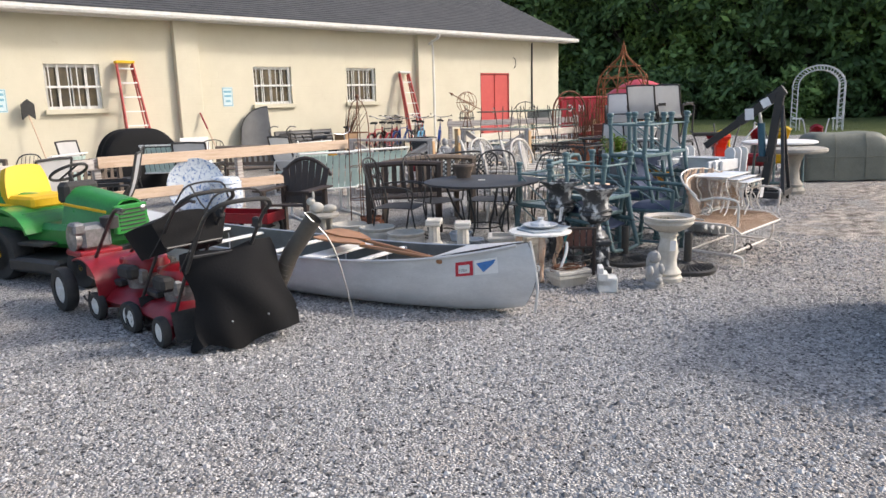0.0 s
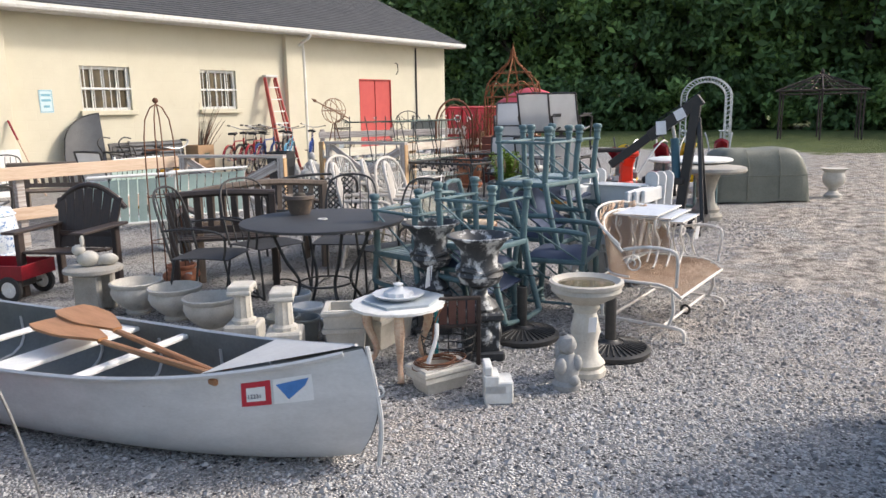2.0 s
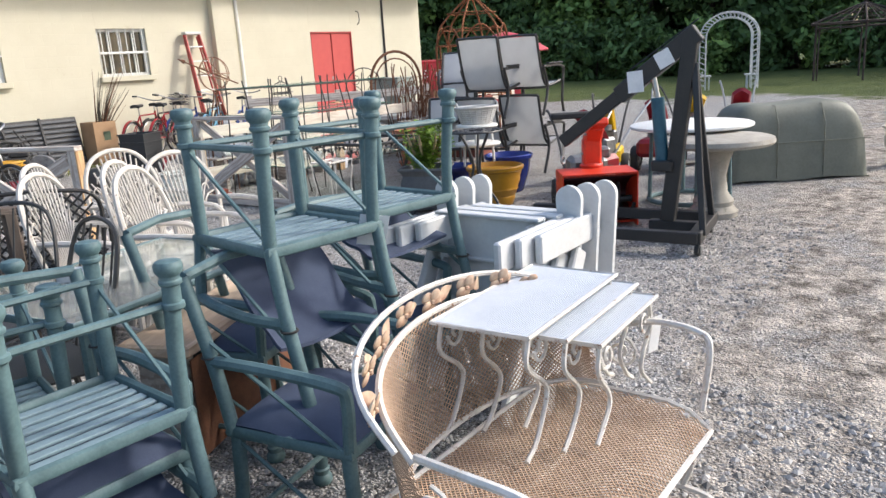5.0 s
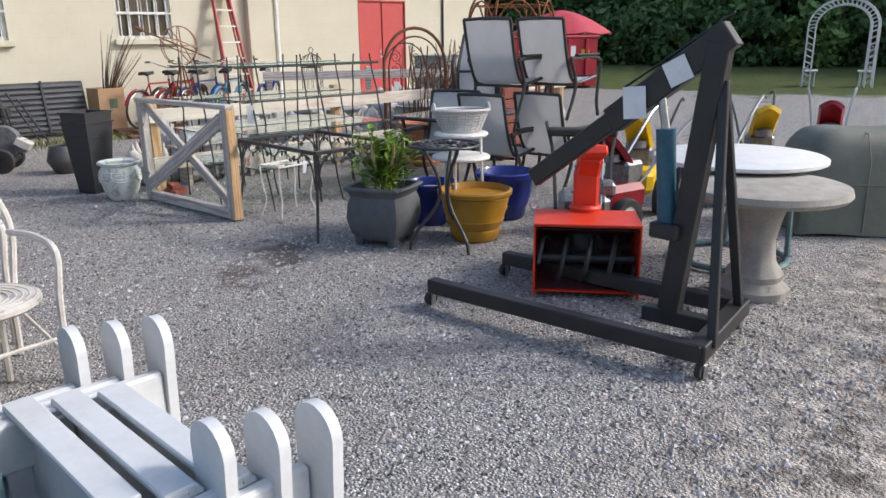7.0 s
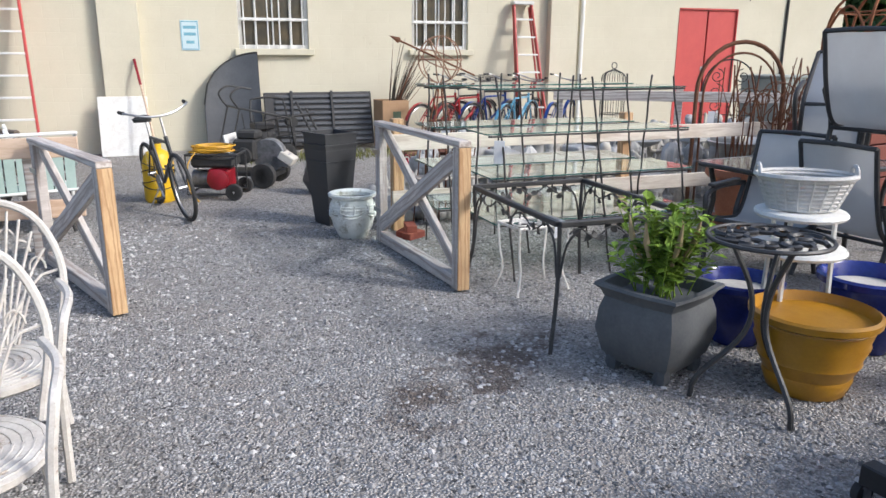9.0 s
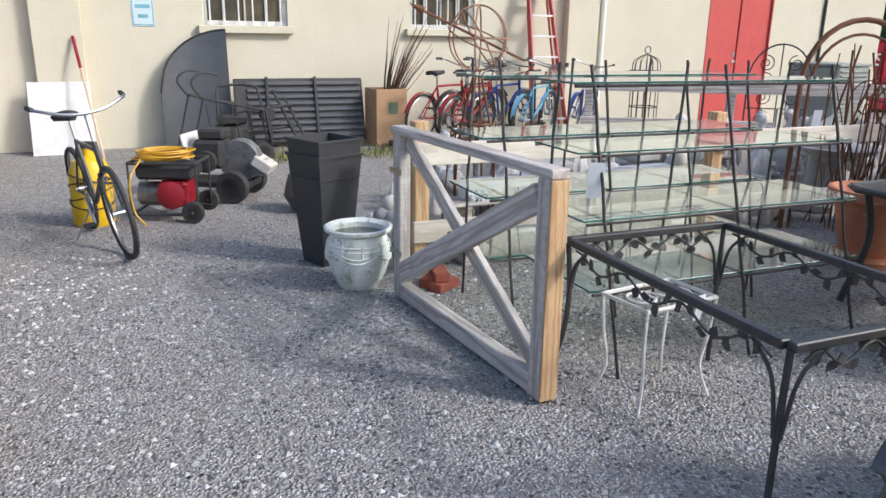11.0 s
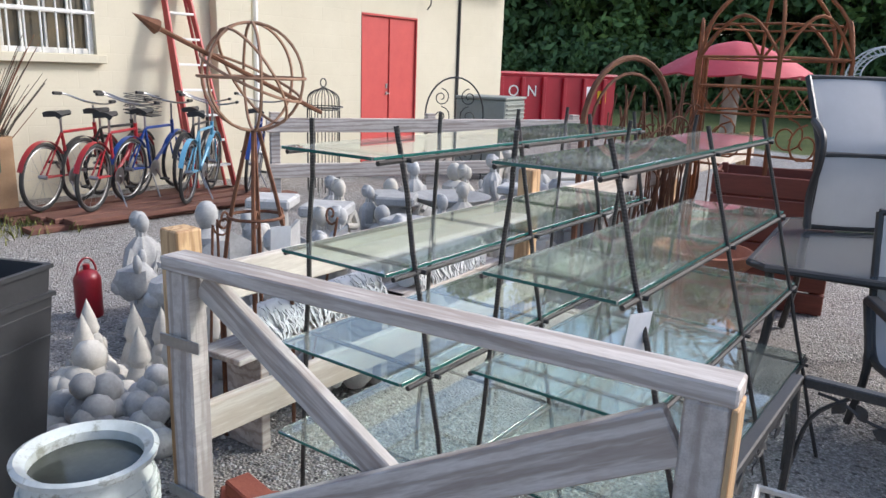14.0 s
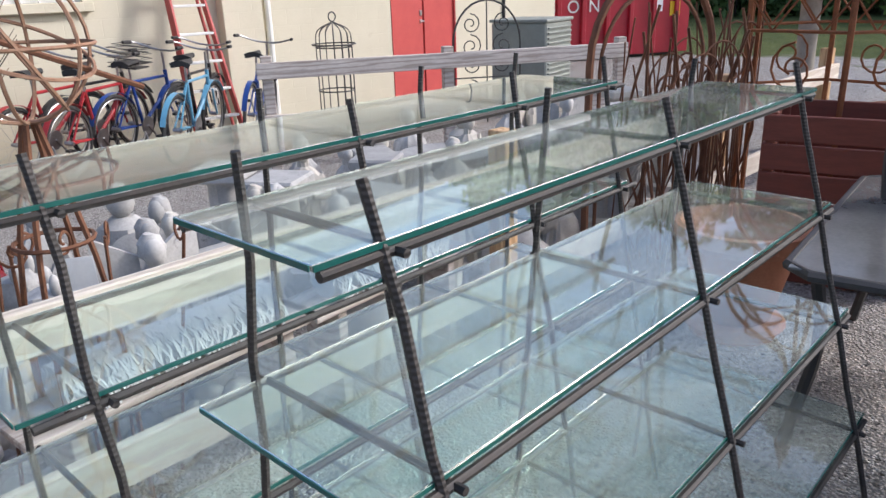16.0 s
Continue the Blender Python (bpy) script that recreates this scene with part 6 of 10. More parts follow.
# ---- wooden benches and chairs ----
def slat_bench(label, m, L, mat, arch=0.0, seat_h=0.42):
    t = thing("garden_bench", label, "bench", m)
    for k in range(5):
        part("seat_slat", Geo().box((0, -0.20 + 0.1 * k, seat_h), (L, 0.075, 0.025), 0.004), mat, t)
    part("top_rail", Geo().tube([(L * (k / 12 - 0.5), 0.30, 0.82 + arch * math.sin(math.pi * k / 12)) for k in range(13)], 0.032, 6), mat, t)
    part("low_rail", Geo().box((0, 0.27, seat_h + 0.1), (L, 0.035, 0.06), 0.005), mat, t)
    n = int(L / 0.1)
    for k in range(n):
        x = -L / 2 + L * (k + 0.5) / n
        part("back_slat", Geo().beam((x, 0.275, seat_h + 0.1), (x, 0.30, 0.81 + arch * math.sin(math.pi * (k + 0.5) / n)), 0.05, 0.016, 0.003, up=(0, 1, 0)), mat, t)
    for s in (-1, 1):
        x = s * (L / 2 - 0.03)
        part("back_leg", Geo().beam((x, 0.26, 0), (x, 0.30, 0.84), 0.06, 0.06, 0.006, up=(0, 1, 0)), mat, t)
        part("front_leg", Geo().box((x, -0.24, 0.31), (0.06, 0.06, 0.62), 0.006), mat, t)
        part("armrest", Geo().box((x, 0.0, 0.635), (0.07, 0.60, 0.03), 0.008), mat, t)
    return t


slat_bench("weathered teak garden bench with a slatted back", pose(6.08, 6.15, 0, 0, 0, 158), 1.25, GREY_TEAK, 0.05)
slat_bench("dark-stained slatted garden bench seen from behind", pose(5.62, 5.98, 0, 0, 0, 138), 0.9, DARK_TEAK, 0.02)

ad = thing("fan_back_chair", "dark brown wooden chair with a fan-shaped slatted back", "chair", pose(4.66, 6.88, 0, 0, 0, 118))
for k in range(7):
    x0 = -0.21 + 0.07 * k
    x1 = x0 * 1.35
    part("back_slat", Geo().beam((x0, -0.20, 0.34), (x1, -0.32, 0.86 - 1.9 * x0 ** 2), 0.082, 0.018, 0.006, up=(0, 1, 0)), DARK_TEAK, ad)
part("back_arc", Geo().tube([(-0.34 + 0.085 * k, -0.325, 0.68 + 0.21 * math.sin(math.pi * k / 8) ** 0.8) for k in range(9)], 0.026, 8), DARK_TEAK, ad)
part("back_rail", Geo().box((0, -0.225, 0.46), (0.52, 0.03, 0.05), 0.005), DARK_TEAK, ad)
for k in range(5):
    part("seat_slat", Geo().box((0, -0.14 + 0.1 * k, 0.33 + 0.012 * k), (0.52, 0.08, 0.02), 0.004), DARK_TEAK, ad)
for s in (-1, 1):
    part("leg", Geo().box((s * 0.28, 0.28, 0.27), (0.05, 0.07, 0.54), 0.006), DARK_TEAK, ad)
    part("leg", Geo().box((s * 0.28, -0.22, 0.27), (0.05, 0.07, 0.54), 0.006), DARK_TEAK, ad)
    part("armrest", Geo().box((s * 0.31, 0.04, 0.552), (0.13, 0.66, 0.024), 0.01), DARK_TEAK, ad)

wg = thing("toy_wagon", "small red steel wagon with black wheels", "wagon", pose(4.15, 7.2, 0, 0, 0, 118))
part("tub", Geo().box((0, 0, 0.20), (0.8, 0.4, 0.02), 0.005).box((0, -0.2, 0.25), (0.82, 0.014, 0.12), 0.005).box((0, 0.2, 0.25), (0.82, 0.014, 0.12), 0.005).box((-0.405, 0, 0.25), (0.014, 0.4, 0.12), 0.005).box((0.405, 0, 0.25), (0.014, 0.4, 0.12), 0.005), RED_PAINT, wg)
for x in (-0.28, 0.28):
    for y in (-0.2, 0.2):
        wheel(wg, (x, y, 0.11), 0.11, 0.04)
    part("axle", Geo().tube([(x, -0.2, 0.11), (x, 0.2, 0.11)], 0.01, 6).box((x, 0, 0.15), (0.06, 0.2, 0.09), 0.01), BLACK_IRON, wg)
part("pull_handle", Geo().tube([(0.4, 0, 0.16), (0.62, 0, 0.4), (0.75, 0, 0.62)], 0.01, 6), BLACK_IRON, wg)


def strap_glider(m):
    t = thing("strap_glider", "white tube-framed glider with pale mint vinyl straps", "patio chair", m, "mint strap gliders")
    for s in (-1, 1):
        part("side_frame", Geo().tube(curve([(s * 0.42, -0.3, 0.015), (s * 0.42, -0.28, 0.5), (s * 0.42, -0.2, 0.6), (s * 0.42, 0.15, 0.62), (s * 0.42, 0.25, 0.85), (s * 0.42, 0.32, 0.9)], 4), 0.016, 7).tube([(s * 0.42, -0.3, 0.015), (s * 0.42, 0.35, 0.015)], 0.016, 7), WHITE_PAINT, t)
    part("top_bar", Geo().tube([(-0.42, 0.32, 0.9), (0.42, 0.32, 0.9)], 0.016, 7), WHITE_PAINT, t)
    for k in range(9):
        x = -0.36 + 0.09 * k
        part("strap", Geo().sheet(lambda u, v: (x + (v - 0.5) * 0.078, -0.28 + 0.45 * min(1, u * 2) + 0.13 * max(0, u * 2 - 1), 0.40 - 0.03 * math.sin(3.14 * min(1, u * 2)) + 0.46 * max(0, u * 2 - 1)), 12, 1, 0.004), MINT, t)
    part("seat_bar", Geo().tube([(-0.42, -0.28, 0.40), (0.42, -0.28, 0.40)], 0.014, 6).tube([(-0.42, 0.17, 0.40), (0.42, 0.17, 0.40)], 0.014, 6), WHITE_PAINT, t)
    return t


gl = strap_glider(pose(5.72, 7.72, 0, 0, 0, 160))
copy_thing(gl, pose(6.55, 7.65, 0, 0, 0, 165))

# ---- lattice settee and wicker chairs ----
lt = thing("lattice_settee", "dark cast-metal settee with a lattice oval in its back", "settee", pose(6.78, 6.12, 0, 0, 0, 152))
part("back_frame", Geo().tube(curve([(-0.4, 0.2, 0.42), (-0.42, 0.26, 0.8), (-0.2, 0.28, 0.88), (0.2, 0.28, 0.88), (0.42, 0.26, 0.8), (0.4, 0.2, 0.42)], 5), 0.014, 6), BLACK_IRON, lt)
part("back_lattice", lattice(Geo(), lambda u, v: ((u - 0.5) * 0.8, 0.22 + 0.055 * v, 0.45 + 0.40 * v), 14, 7, 0.008, 6), BLACK_IRON, lt)
part("seat", lattice(Geo(), lambda u, v: ((u - 0.5) * 0.84, -0.24 + 0.46 * v, 0.42), 16, 9, 0.008, 6), BLACK_IRON, lt)
for s in (-1, 1):
    part("arm", Geo().tube(curve([(s * 0.42, 0.24, 0.66), (s * 0.45, 0, 0.66), (s * 0.45, -0.24, 0.6), (s * 0.42, -0.25, 0.01)], 4), 0.013, 6), BLACK_IRON, lt)
    part("leg", Geo().tube([(s * 0.4, 0.2, 0.42), (s * 0.42, 0.24, 0.01)], 0.013, 6), BLACK_IRON, lt)

WICKER = material("weathered_white_wicker", (0.66, 0.63, 0.58), (0.48, 0.44, 0.39), rough=0.75, scale=12, fine=120, bump=0.3, spots=(0.30, 0.22, 0.15), spot_at=0.64)


def wicker_chair(label, group):
    """A fan-backed wicker chair, faces local -y."""
    t = thing("wicker_chair", label, "chair", group=group)
    part("back_hoop", Geo().tube(curve([(-0.24, 0.18, 0.40), (-0.29, 0.24, 0.7), (-0.2, 0.3, 0.93), (0, 0.32, 1.0), (0.2, 0.3, 0.93), (0.29, 0.24, 0.7), (0.24, 0.18, 0.40)], 5), 0.016, 7), WICKER, t)
    for k in range(15):
        q = (k - 7) / 7
        h = 0.985 - 0.28 * abs(q) ** 2.6
        part("spoke", Geo().tube(curve([(q * 0.09, 0.19, 0.40), (q * 0.18, 0.235, 0.66), (q * 0.272, 0.30 - 0.05 * q * q, h)], 3), 0.006, 5), WICKER, t)
    for k in range(9):
        q = (k - 4) / 4
        part("loop", Geo().tube(arc((q * 0.2, 0.305 - 0.05 * q * q, 0.875 - 0.16 * q * q), 0.03, 0, 180, 6, "xz", 0.05), 0.005, 5), WICKER, t)
    part("seat", Geo().lathe([(0.25, 0.38), (0.27, 0.395), (0.27, 0.415), (0.25, 0.425), (0.0, 0.41)], 28), WICKER, t)
    for k in range(8):
        part("seat_ring", Geo().tube(arc((0, 0, 0.422 - 0.001 * k), 0.25 - 0.03 * k, 0, 345, 22, "xy"), 0.006, 5, closed=True), WICKER, t)
    for s in (-1, 1):
        part("arm", Geo().tube(curve([(s * 0.27, 0.22, 0.66), (s * 0.31, 0.0, 0.66), (s * 0.29, -0.22, 0.62), (s * 0.26, -0.25, 0.4), (s * 0.25, -0.25, 0.01)], 5), 0.017, 7), WICKER, t)
        part("leg", Geo().tube([(s * 0.22, 0.18, 0.4), (s * 0.24, 0.25, 0.01)], 0.017, 7), WICKER, t)
        part("brace", Geo().tube([(s * 0.25, -0.24, 0.14), (s * 0.23, 0.22, 0.30)], 0.010, 6), WICKER, t)
    part("brace", Geo().tube([(-0.24, -0.24, 0.22), (0.24, -0.24, 0.22)], 0.010, 6), WICKER, t)
    return t


wc = wicker_chair("weathered white wicker chair with a rounded fan back", "wicker chairs")
wc.matrix_basis = pose(7.66, 5.50, 0, 0, 0, 8)
for x, y, rz in ((7.62, 6.20, 5), (6.88, 5.42, 40), (7.22, 5.05, 35), (7.12, 5.98, 45), (7.38, 5.50, 40)):
    copy_thing(wc, pose(x, y, 0, 0, 0, rz))


# ---- white plastic chairs tipped on their backs ----
def resin_chair(m):
    """A plastic chair with paddle arms; faces local -y."""
    t = thing("resin_chair", "white plastic chair with paddle arms, tipped on its back", "chair", m, "nested white chairs")
    part("seat", Geo().sheet(lambda u, v: ((u - 0.5) * 0.50, -0.30 + 0.50 * v, 0.40 - 0.05 * v - 0.02 * math.sin(3.14 * u)), 8, 8, 0.012), WHITE_CERAMIC, t)
    part("apron", Geo().box((0, -0.30, 0.375), (0.50, 0.014, 0.06), 0.005), WHITE_CERAMIC, t)
    for y, z in ((-0.12, 0.355), (0.06, 0.335)):
        part("seat_rib", Geo().box((0, y, z), (0.47, 0.012, 0.05), 0.004), WHITE_CERAMIC, t)
    for x in (-0.21, 0.21):
        part("seat_rib", Geo().box((x, -0.06, 0.345), (0.014, 0.44, 0.05), 0.004), WHITE_CERAMIC, t)
    for q in range(5):
        part("back_slat", Geo().beam((-0.2 + 0.1 * q, 0.20, 0.34), (-0.21 + 0.105 * q, 0.535, 0.50 - 0.012 * abs(q - 2) ** 2), 0.082, 0.014, 0.006, up=(0, 1, 0)), WHITE_CERAMIC, t)
    part("back_rail", Geo().box((0, 0.275, 0.385), (0.5, 0.02, 0.05), 0.006).box((0, 0.45, 0.465), (0.46, 0.02, 0.045), 0.006), WHITE_CERAMIC, t)
    for s in (-1, 1):
        outline = [(s * (0.30 + 0.055 * math.cos(radians(a))), -0.36 + 0.055 * math.sin(radians(a))) for a in range(180, 361, 20)] + [(s * 0.335, 0.0), (s * 0.32, 0.28), (s * 0.28, 0.28), (s * 0.265, 0.0)]
        n = len(outline)
        g = Geo().add([(x, y, 0.52) for x, y in outline] + [(x, y, 0.498) for x, y in outline], [tuple(range(n)), tuple(range(n, 2 * n))[::-1]] + [(i, i + n, (i + 1) % n + n, (i + 1) % n) for i in range(n)])
        part("arm", g, WHITE_CERAMIC, t)
        part("front_leg", Geo().box((s * 0.275, -0.24, 0.249), (0.03, 0.11, 0.494), 0.01), WHITE_CERAMIC, t)
        part("rear_leg", Geo().beam((s * 0.26, -0.16, 0.36), (s * 0.26, 0.42, 0.03), 0.03, 0.09, 0.01), WHITE_CERAMIC, t)
        for y in (-0.10, 0.02):
            part("bolt", Geo().ball((s * 0.292, y, 0.45), 0.008, 4), STEEL, t)


for k in range(3):
    resin_chair(pose(6.94 + 0.08 * k, 3.03 - 0.035 * k, 0.555, -90, 0, -88))


# ---- engine hoist ----
HOIST_BLACK = material("satin_black_steel", (0.018, 0.018, 0.019), (0.03, 0.029, 0.028), rough=0.5, scale=9, fine=80, bump=0.12, spots=(0.07, 0.055, 0.045), spot_at=0.74)
ho = thing("engine_hoist", "black steel engine hoist with a raised boom on castors", "engine hoist")
A, B, C = Vector((10.06, 3.16, 0.13)), Vector((9.86, 4.80, 0.13)), Vector((10.60, 4.86, 0.13))
D = Vector((10.78, 3.32, 0.13))
part("leg", Geo().beam(A, B, 0.075, 0.085, 0.006), HOIST_BLACK, ho)
part("leg", Geo().beam(D, C, 0.075, 0.085, 0.006), HOIST_BLACK, ho)
part("base_bar", Geo().beam(A + Vector((-0.03, 0.02, 0)), D + Vector((0.03, 0.0, 0)), 0.09, 0.09, 0.006), HOIST_BLACK, ho)
mid = (A + D) / 2
fw = ((B + C) / 2 - mid).normalized()
part("mast", Geo().beam(mid + fw * 0.28 + Vector((0, 0, 0.04)), mid + Vector((0.0, 0.0, 1.40)) + fw * 0.13, 0.085, 0.11, 0.006, up=fw), HOIST_BLACK, ho)
for s in (A, D):
    part("mast_stay", Geo().beam(s * 0.75 + mid * 0.25 - fw * 0.02, mid + Vector((0.0, 0.0, 1.22)) + fw * 0.10, 0.035, 0.045, 0.004, up=fw), HOIST_BLACK, ho)
part("foot_bar", Geo().beam(mid + fw * 0.02, mid + fw * 0.42, 0.08, 0.08, 0.005), HOIST_BLACK, ho)
tip0, tip1 = mid + Vector((0.0, 0, 1.44)) + fw * 0.08, mid + fw * 1.16 + Vector((0.03, 0, 0.64))
part("boom", Geo().beam(tip0, tip0 * 0.45 + tip1 * 0.55, 0.085, 0.135, 0.006, up=(0, 0, 1)), HOIST_BLACK, ho)
part("boom_extension", Geo().beam(tip0 * 0.55 + tip1 * 0.45, tip1, 0.065, 0.10, 0.006), HOIST_BLACK, ho)
JACK = material("blue_jack_paint", (0.03, 0.12, 0.17), (0.02, 0.08, 0.12), rough=0.4, scale=8)
ram = part("hydraulic_jack", Geo().tube([mid + fw * 0.33 + Vector((0, 0, 0.50)), mid + fw * 0.37 + Vector((0, 0, 0.98))], 0.05, 12), JACK, ho, "blue hydraulic jack")
part("piston", Geo().tube([mid + fw * 0.37 + Vector((0, 0, 0.98)), mid + fw * 0.42 + Vector((0, 0, 1.22))], 0.022, 10), STEEL, ram)
part("jack_bracket", Geo().box(tuple(mid + fw * 0.31 + Vector((0, 0, 0.47))), (0.16, 0.16, 0.08), 0.01), HOIST_BLACK, ho)
part("chain", Geo().tube([tip1, tip1 - Vector((0, 0, 0.12))], 0.01, 6).tube(arc(tuple(tip1 - Vector((0, 0, 0.15))), 0.03, 90, 350, 8, "xz"), 0.009, 6), STEEL, ho)
part("tie_rod", Geo().tube([tip0 + Vector((0, 0, 0.09)), tip0 * 0.5 + tip1 * 0.5 + Vector((0, 0, 0.13))], 0.006, 5), HOIST_BLACK, ho)
for p, q in ((0.22, 0), (0.42, 1)):
    c = tip0 * (1 - p) + tip1 * p
    t = part("price_tag", Geo().box((0, 0, 0), (0.12, 0.002, 0.12 if q == 0 else 0.16), 0.0004), PAPER, ho, "white paper price tag", Matrix.Translation(c + Vector((-0.055, -0.012, 0.0))) @ pose(0, 0, 0, 0, 28 if q == 0 else 5, 100))
for s in (A, D, B, C):
    for d in (0,):
        c = s + Vector((0, 0, -0.085))
        fork = part("castor", Geo().lathe([(0.025, 0.045), (0.012, 0.06), (0.03, 0.065)], 10, Matrix.Translation(c - Vector((0, 0, 0.02)))).box(tuple(c + Vector((0, 0.022, 0.0))), (0.035, 0.006, 0.07), 0.002).box(tuple(c + Vector((0, -0.022, 0.0))), (0.035, 0.006, 0.07), 0.002), STEEL, ho)
        part("castor_wheel", Geo().lathe([(0.012, -0.015), (0.042, -0.015), (0.045, 0), (0.042, 0.015), (0.012, 0.015)], 16, Matrix.Translation((c.x, c.y, 0.046)) @ pose(0, 0, 0, 90)), BLACK_RUBBER, fork)

# ---- snow blower ----
sb = thing("snow_blower", "bright red snow blower with a tall chute and black auger", "snow blower", pose(10.80, 4.36, 0, 0, 0, -142))
part("auger_housing", Geo().sheet(lambda u, v: (0.26 - 0.38 * math.sin(radians(180 * u)) ** 0.7, (v - 0.5) * 0.62, 0.04 + 0.42 * u), 14, 4, 0.008), ORANGE_RED, sb)
# added dark sheet that paints the shade inside the open mouth
part("housing_lining", Geo().sheet(lambda u, v: (0.255 - 0.355 * math.sin(radians(180 * u)) ** 0.7, (v - 0.5) * 0.60, 0.06 + 0.38 * u), 14, 4, 0.004), material("shaded_dark_red", (0.10, 0.008, 0.012), (0.02, 0.012, 0.012), rough=0.6, scale=7, bump=0.2), sb, "dark red sheet standing in for shade inside the auger mouth")
part("impeller", Geo().lathe([(0.12, 0), (0.13, 0.04), (0.05, 0.07), (0.0, 0.075)], 16, Matrix.Translation((-0.075, 0, 0.24)) @ pose(0, 0, 0, 0, 90)), BLACK_IRON, sb)
for y in (-0.315, 0.315):
    part("side_plate", Geo().box((0.08, y, 0.24), (0.40, 0.012, 0.46), 0.004), ORANGE_RED, sb)
part("top_plate", Geo().box((0.09, 0, 0.472), (0.40, 0.64, 0.012), 0.004), ORANGE_RED, sb)
part("auger", Geo().tube([(0.12, -0.3, 0.22), (0.12, 0.3, 0.22)], 0.03, 8).tube([(0.12 + 0.14 * math.cos(k * 0.5), -0.29 + 0.58 * k / 50, 0.22 + 0.14 * math.sin(k * 0.5)) for k in range(51)], 0.016, 5), BLACK_IRON, sb)
part("chute", Geo().lathe([(0.10, 0.46), (0.105, 0.50), (0.085, 0.52)], 16, Matrix.Translation((-0.12, 0, 0))).beam((-0.12, 0, 0.50), (-0.11, 0.0, 0.74), 0.16, 0.14, 0.02, up=(1, 0, 0)).beam((-0.12, 0, 0.70), (-0.02, 0.02, 0.86), 0.155, 0.12, 0.02, up=(1, 0, 0)).beam((-0.05, 0.02, 0.83), (0.10, 0.04, 0.90), 0.15, 0.07, 0.015, up=(0, 0, 1)), ORANGE_RED, sb)
part("chute_bolt", Geo().ball((-0.02, -0.07, 0.78), 0.014, 5).ball((-0.1, -0.085, 0.6), 0.014, 5), STEEL, sb)
part("engine", Geo().box((-0.36, 0, 0.42), (0.32, 0.34, 0.26), 0.04).lathe([(0.12, 0), (0.13, 0.05), (0.06, 0.07)], 16, Matrix.Translation((-0.52, 0, 0.42)) @ pose(0, 0, 0, 0, -90)).box((-0.32, 0.15, 0.58), (0.16, 0.1, 0.1), 0.02), ENGINE_GREY, sb)
part("belt_cover", Geo().box((-0.14, 0, 0.36), (0.12, 0.22, 0.3), 0.03), BLACK_RUBBER, sb)
for y in (-0.26, 0.26):
    wheel(sb, (-0.34, y, 0.18), 0.18, 0.11)
    part("handle_tube", Geo().tube(curve([(-0.45, y * 0.7, 0.36), (-0.8, y * 0.8, 0.72), (-1.0, y, 0.92), (-1.14, y, 0.92)], 4), 0.013, 6), BLACK_IRON, sb)
part("control_panel", Geo().box((-0.92, 0, 0.88), (0.12, 0.5, 0.06), 0.015), BLACK_RUBBER, sb)
part("chute_crank", Geo().tube([(-0.14, 0.1, 0.5), (-0.95, 0.16, 0.86), (-1.02, 0.2, 0.84)], 0.006, 5), STEEL, sb)


# ---- rebar racks with glass shelves ----
REBAR = material("dark_rebar", (0.022, 0.021, 0.02), (0.045, 0.036, 0.03), rough=0.6, scale=25, fine=200, bump=0.3)
def ribbed(m):
    """Rolled ribs round the bars."""
    n, l = m.node_tree.nodes, m.node_tree.links
    co, wv, bp = n.new("ShaderNodeTexCoord"), n.new("ShaderNodeTexWave"), n.new("ShaderNodeBump")
    wv.bands_direction = "Z"
    wv.inputs["Scale"].default_value = 34
    bp.inputs["Strength"].default_value, bp.inputs["Distance"].default_value = 0.5, 0.002
    l.new(co.outputs["Object"], wv.inputs["Vector"])
    l.new(wv.outputs["Fac"], bp.inputs["Height"])
    l.new(bp.outputs[0], n["Principled BSDF"].inputs["Normal"])


ribbed(REBAR)
GLASS_EDGE = material("green_glass_edge", (0.012, 0.085, 0.072), (0.02, 0.12, 0.10), rough=0.15, bump=0)


def shelf_rack(label, base_front, base_back, top_front, top_back, xs, x_glass):
    t = thing("shelf_rack", label, "shelf", group="rebar racks with glass shelves")
    H = 1.40
    for i, x in enumerate(xs):
        for yb, yt in ((base_front, top_front), (base_back, top_back)):
            pts = [(x + 0.006 * math.sin(3 * k + i), yb + (yt - yb) * k / 8, H * k / 8) for k in range(9)]
            part("upright", Geo().tube(pts, 0.008, 7), REBAR, t)
    for z in (0.40, 0.71, 1.01, 1.32):
        k = z / H
        yf, yk = base_front + (top_front - base_front) * k, base_back + (top_back - base_back) * k
        part("rail", Geo().tube([(xs[0] - 0.10, yf - 0.002, z - 0.014), (xs[-1] + 0.10, yf - 0.002, z - 0.014)], 0.008, 6), REBAR, t)
        part("rail", Geo().tube([(xs[0] - 0.10, yk + 0.002, z - 0.014), (xs[-1] + 0.10, yk + 0.002, z - 0.014)], 0.008, 6), REBAR, t)
        for x in xs:
            part("bearer", Geo().tube([(x + 0.02, yf - 0.025, z - 0.014), (x + 0.02, yk + 0.025, z - 0.014)], 0.007, 6), REBAR, t)
        a, b = x_glass
        d = 0.02 if z < 1.2 else 0.03
        sh = part("glass_shelf", Geo().box(((a + b) / 2, (yf + yk) / 2, z), (b - a, yk - yf + 2 * d - 0.05, 0.009), 0.001), SHELF_GLASS, t, "pale green glass shelf")
        sh.visible_shadow = False
        part("glass_edge", Geo().box(((a + b) / 2, yf - d + 0.024, z), (b - a, 0.0025, 0.0085), 0.0004).box((a - 0.0015, (yf + yk) / 2, z), (0.0025, yk - yf + 2 * d - 0.06, 0.0085), 0.0004), GLASS_EDGE, sh)
    return t


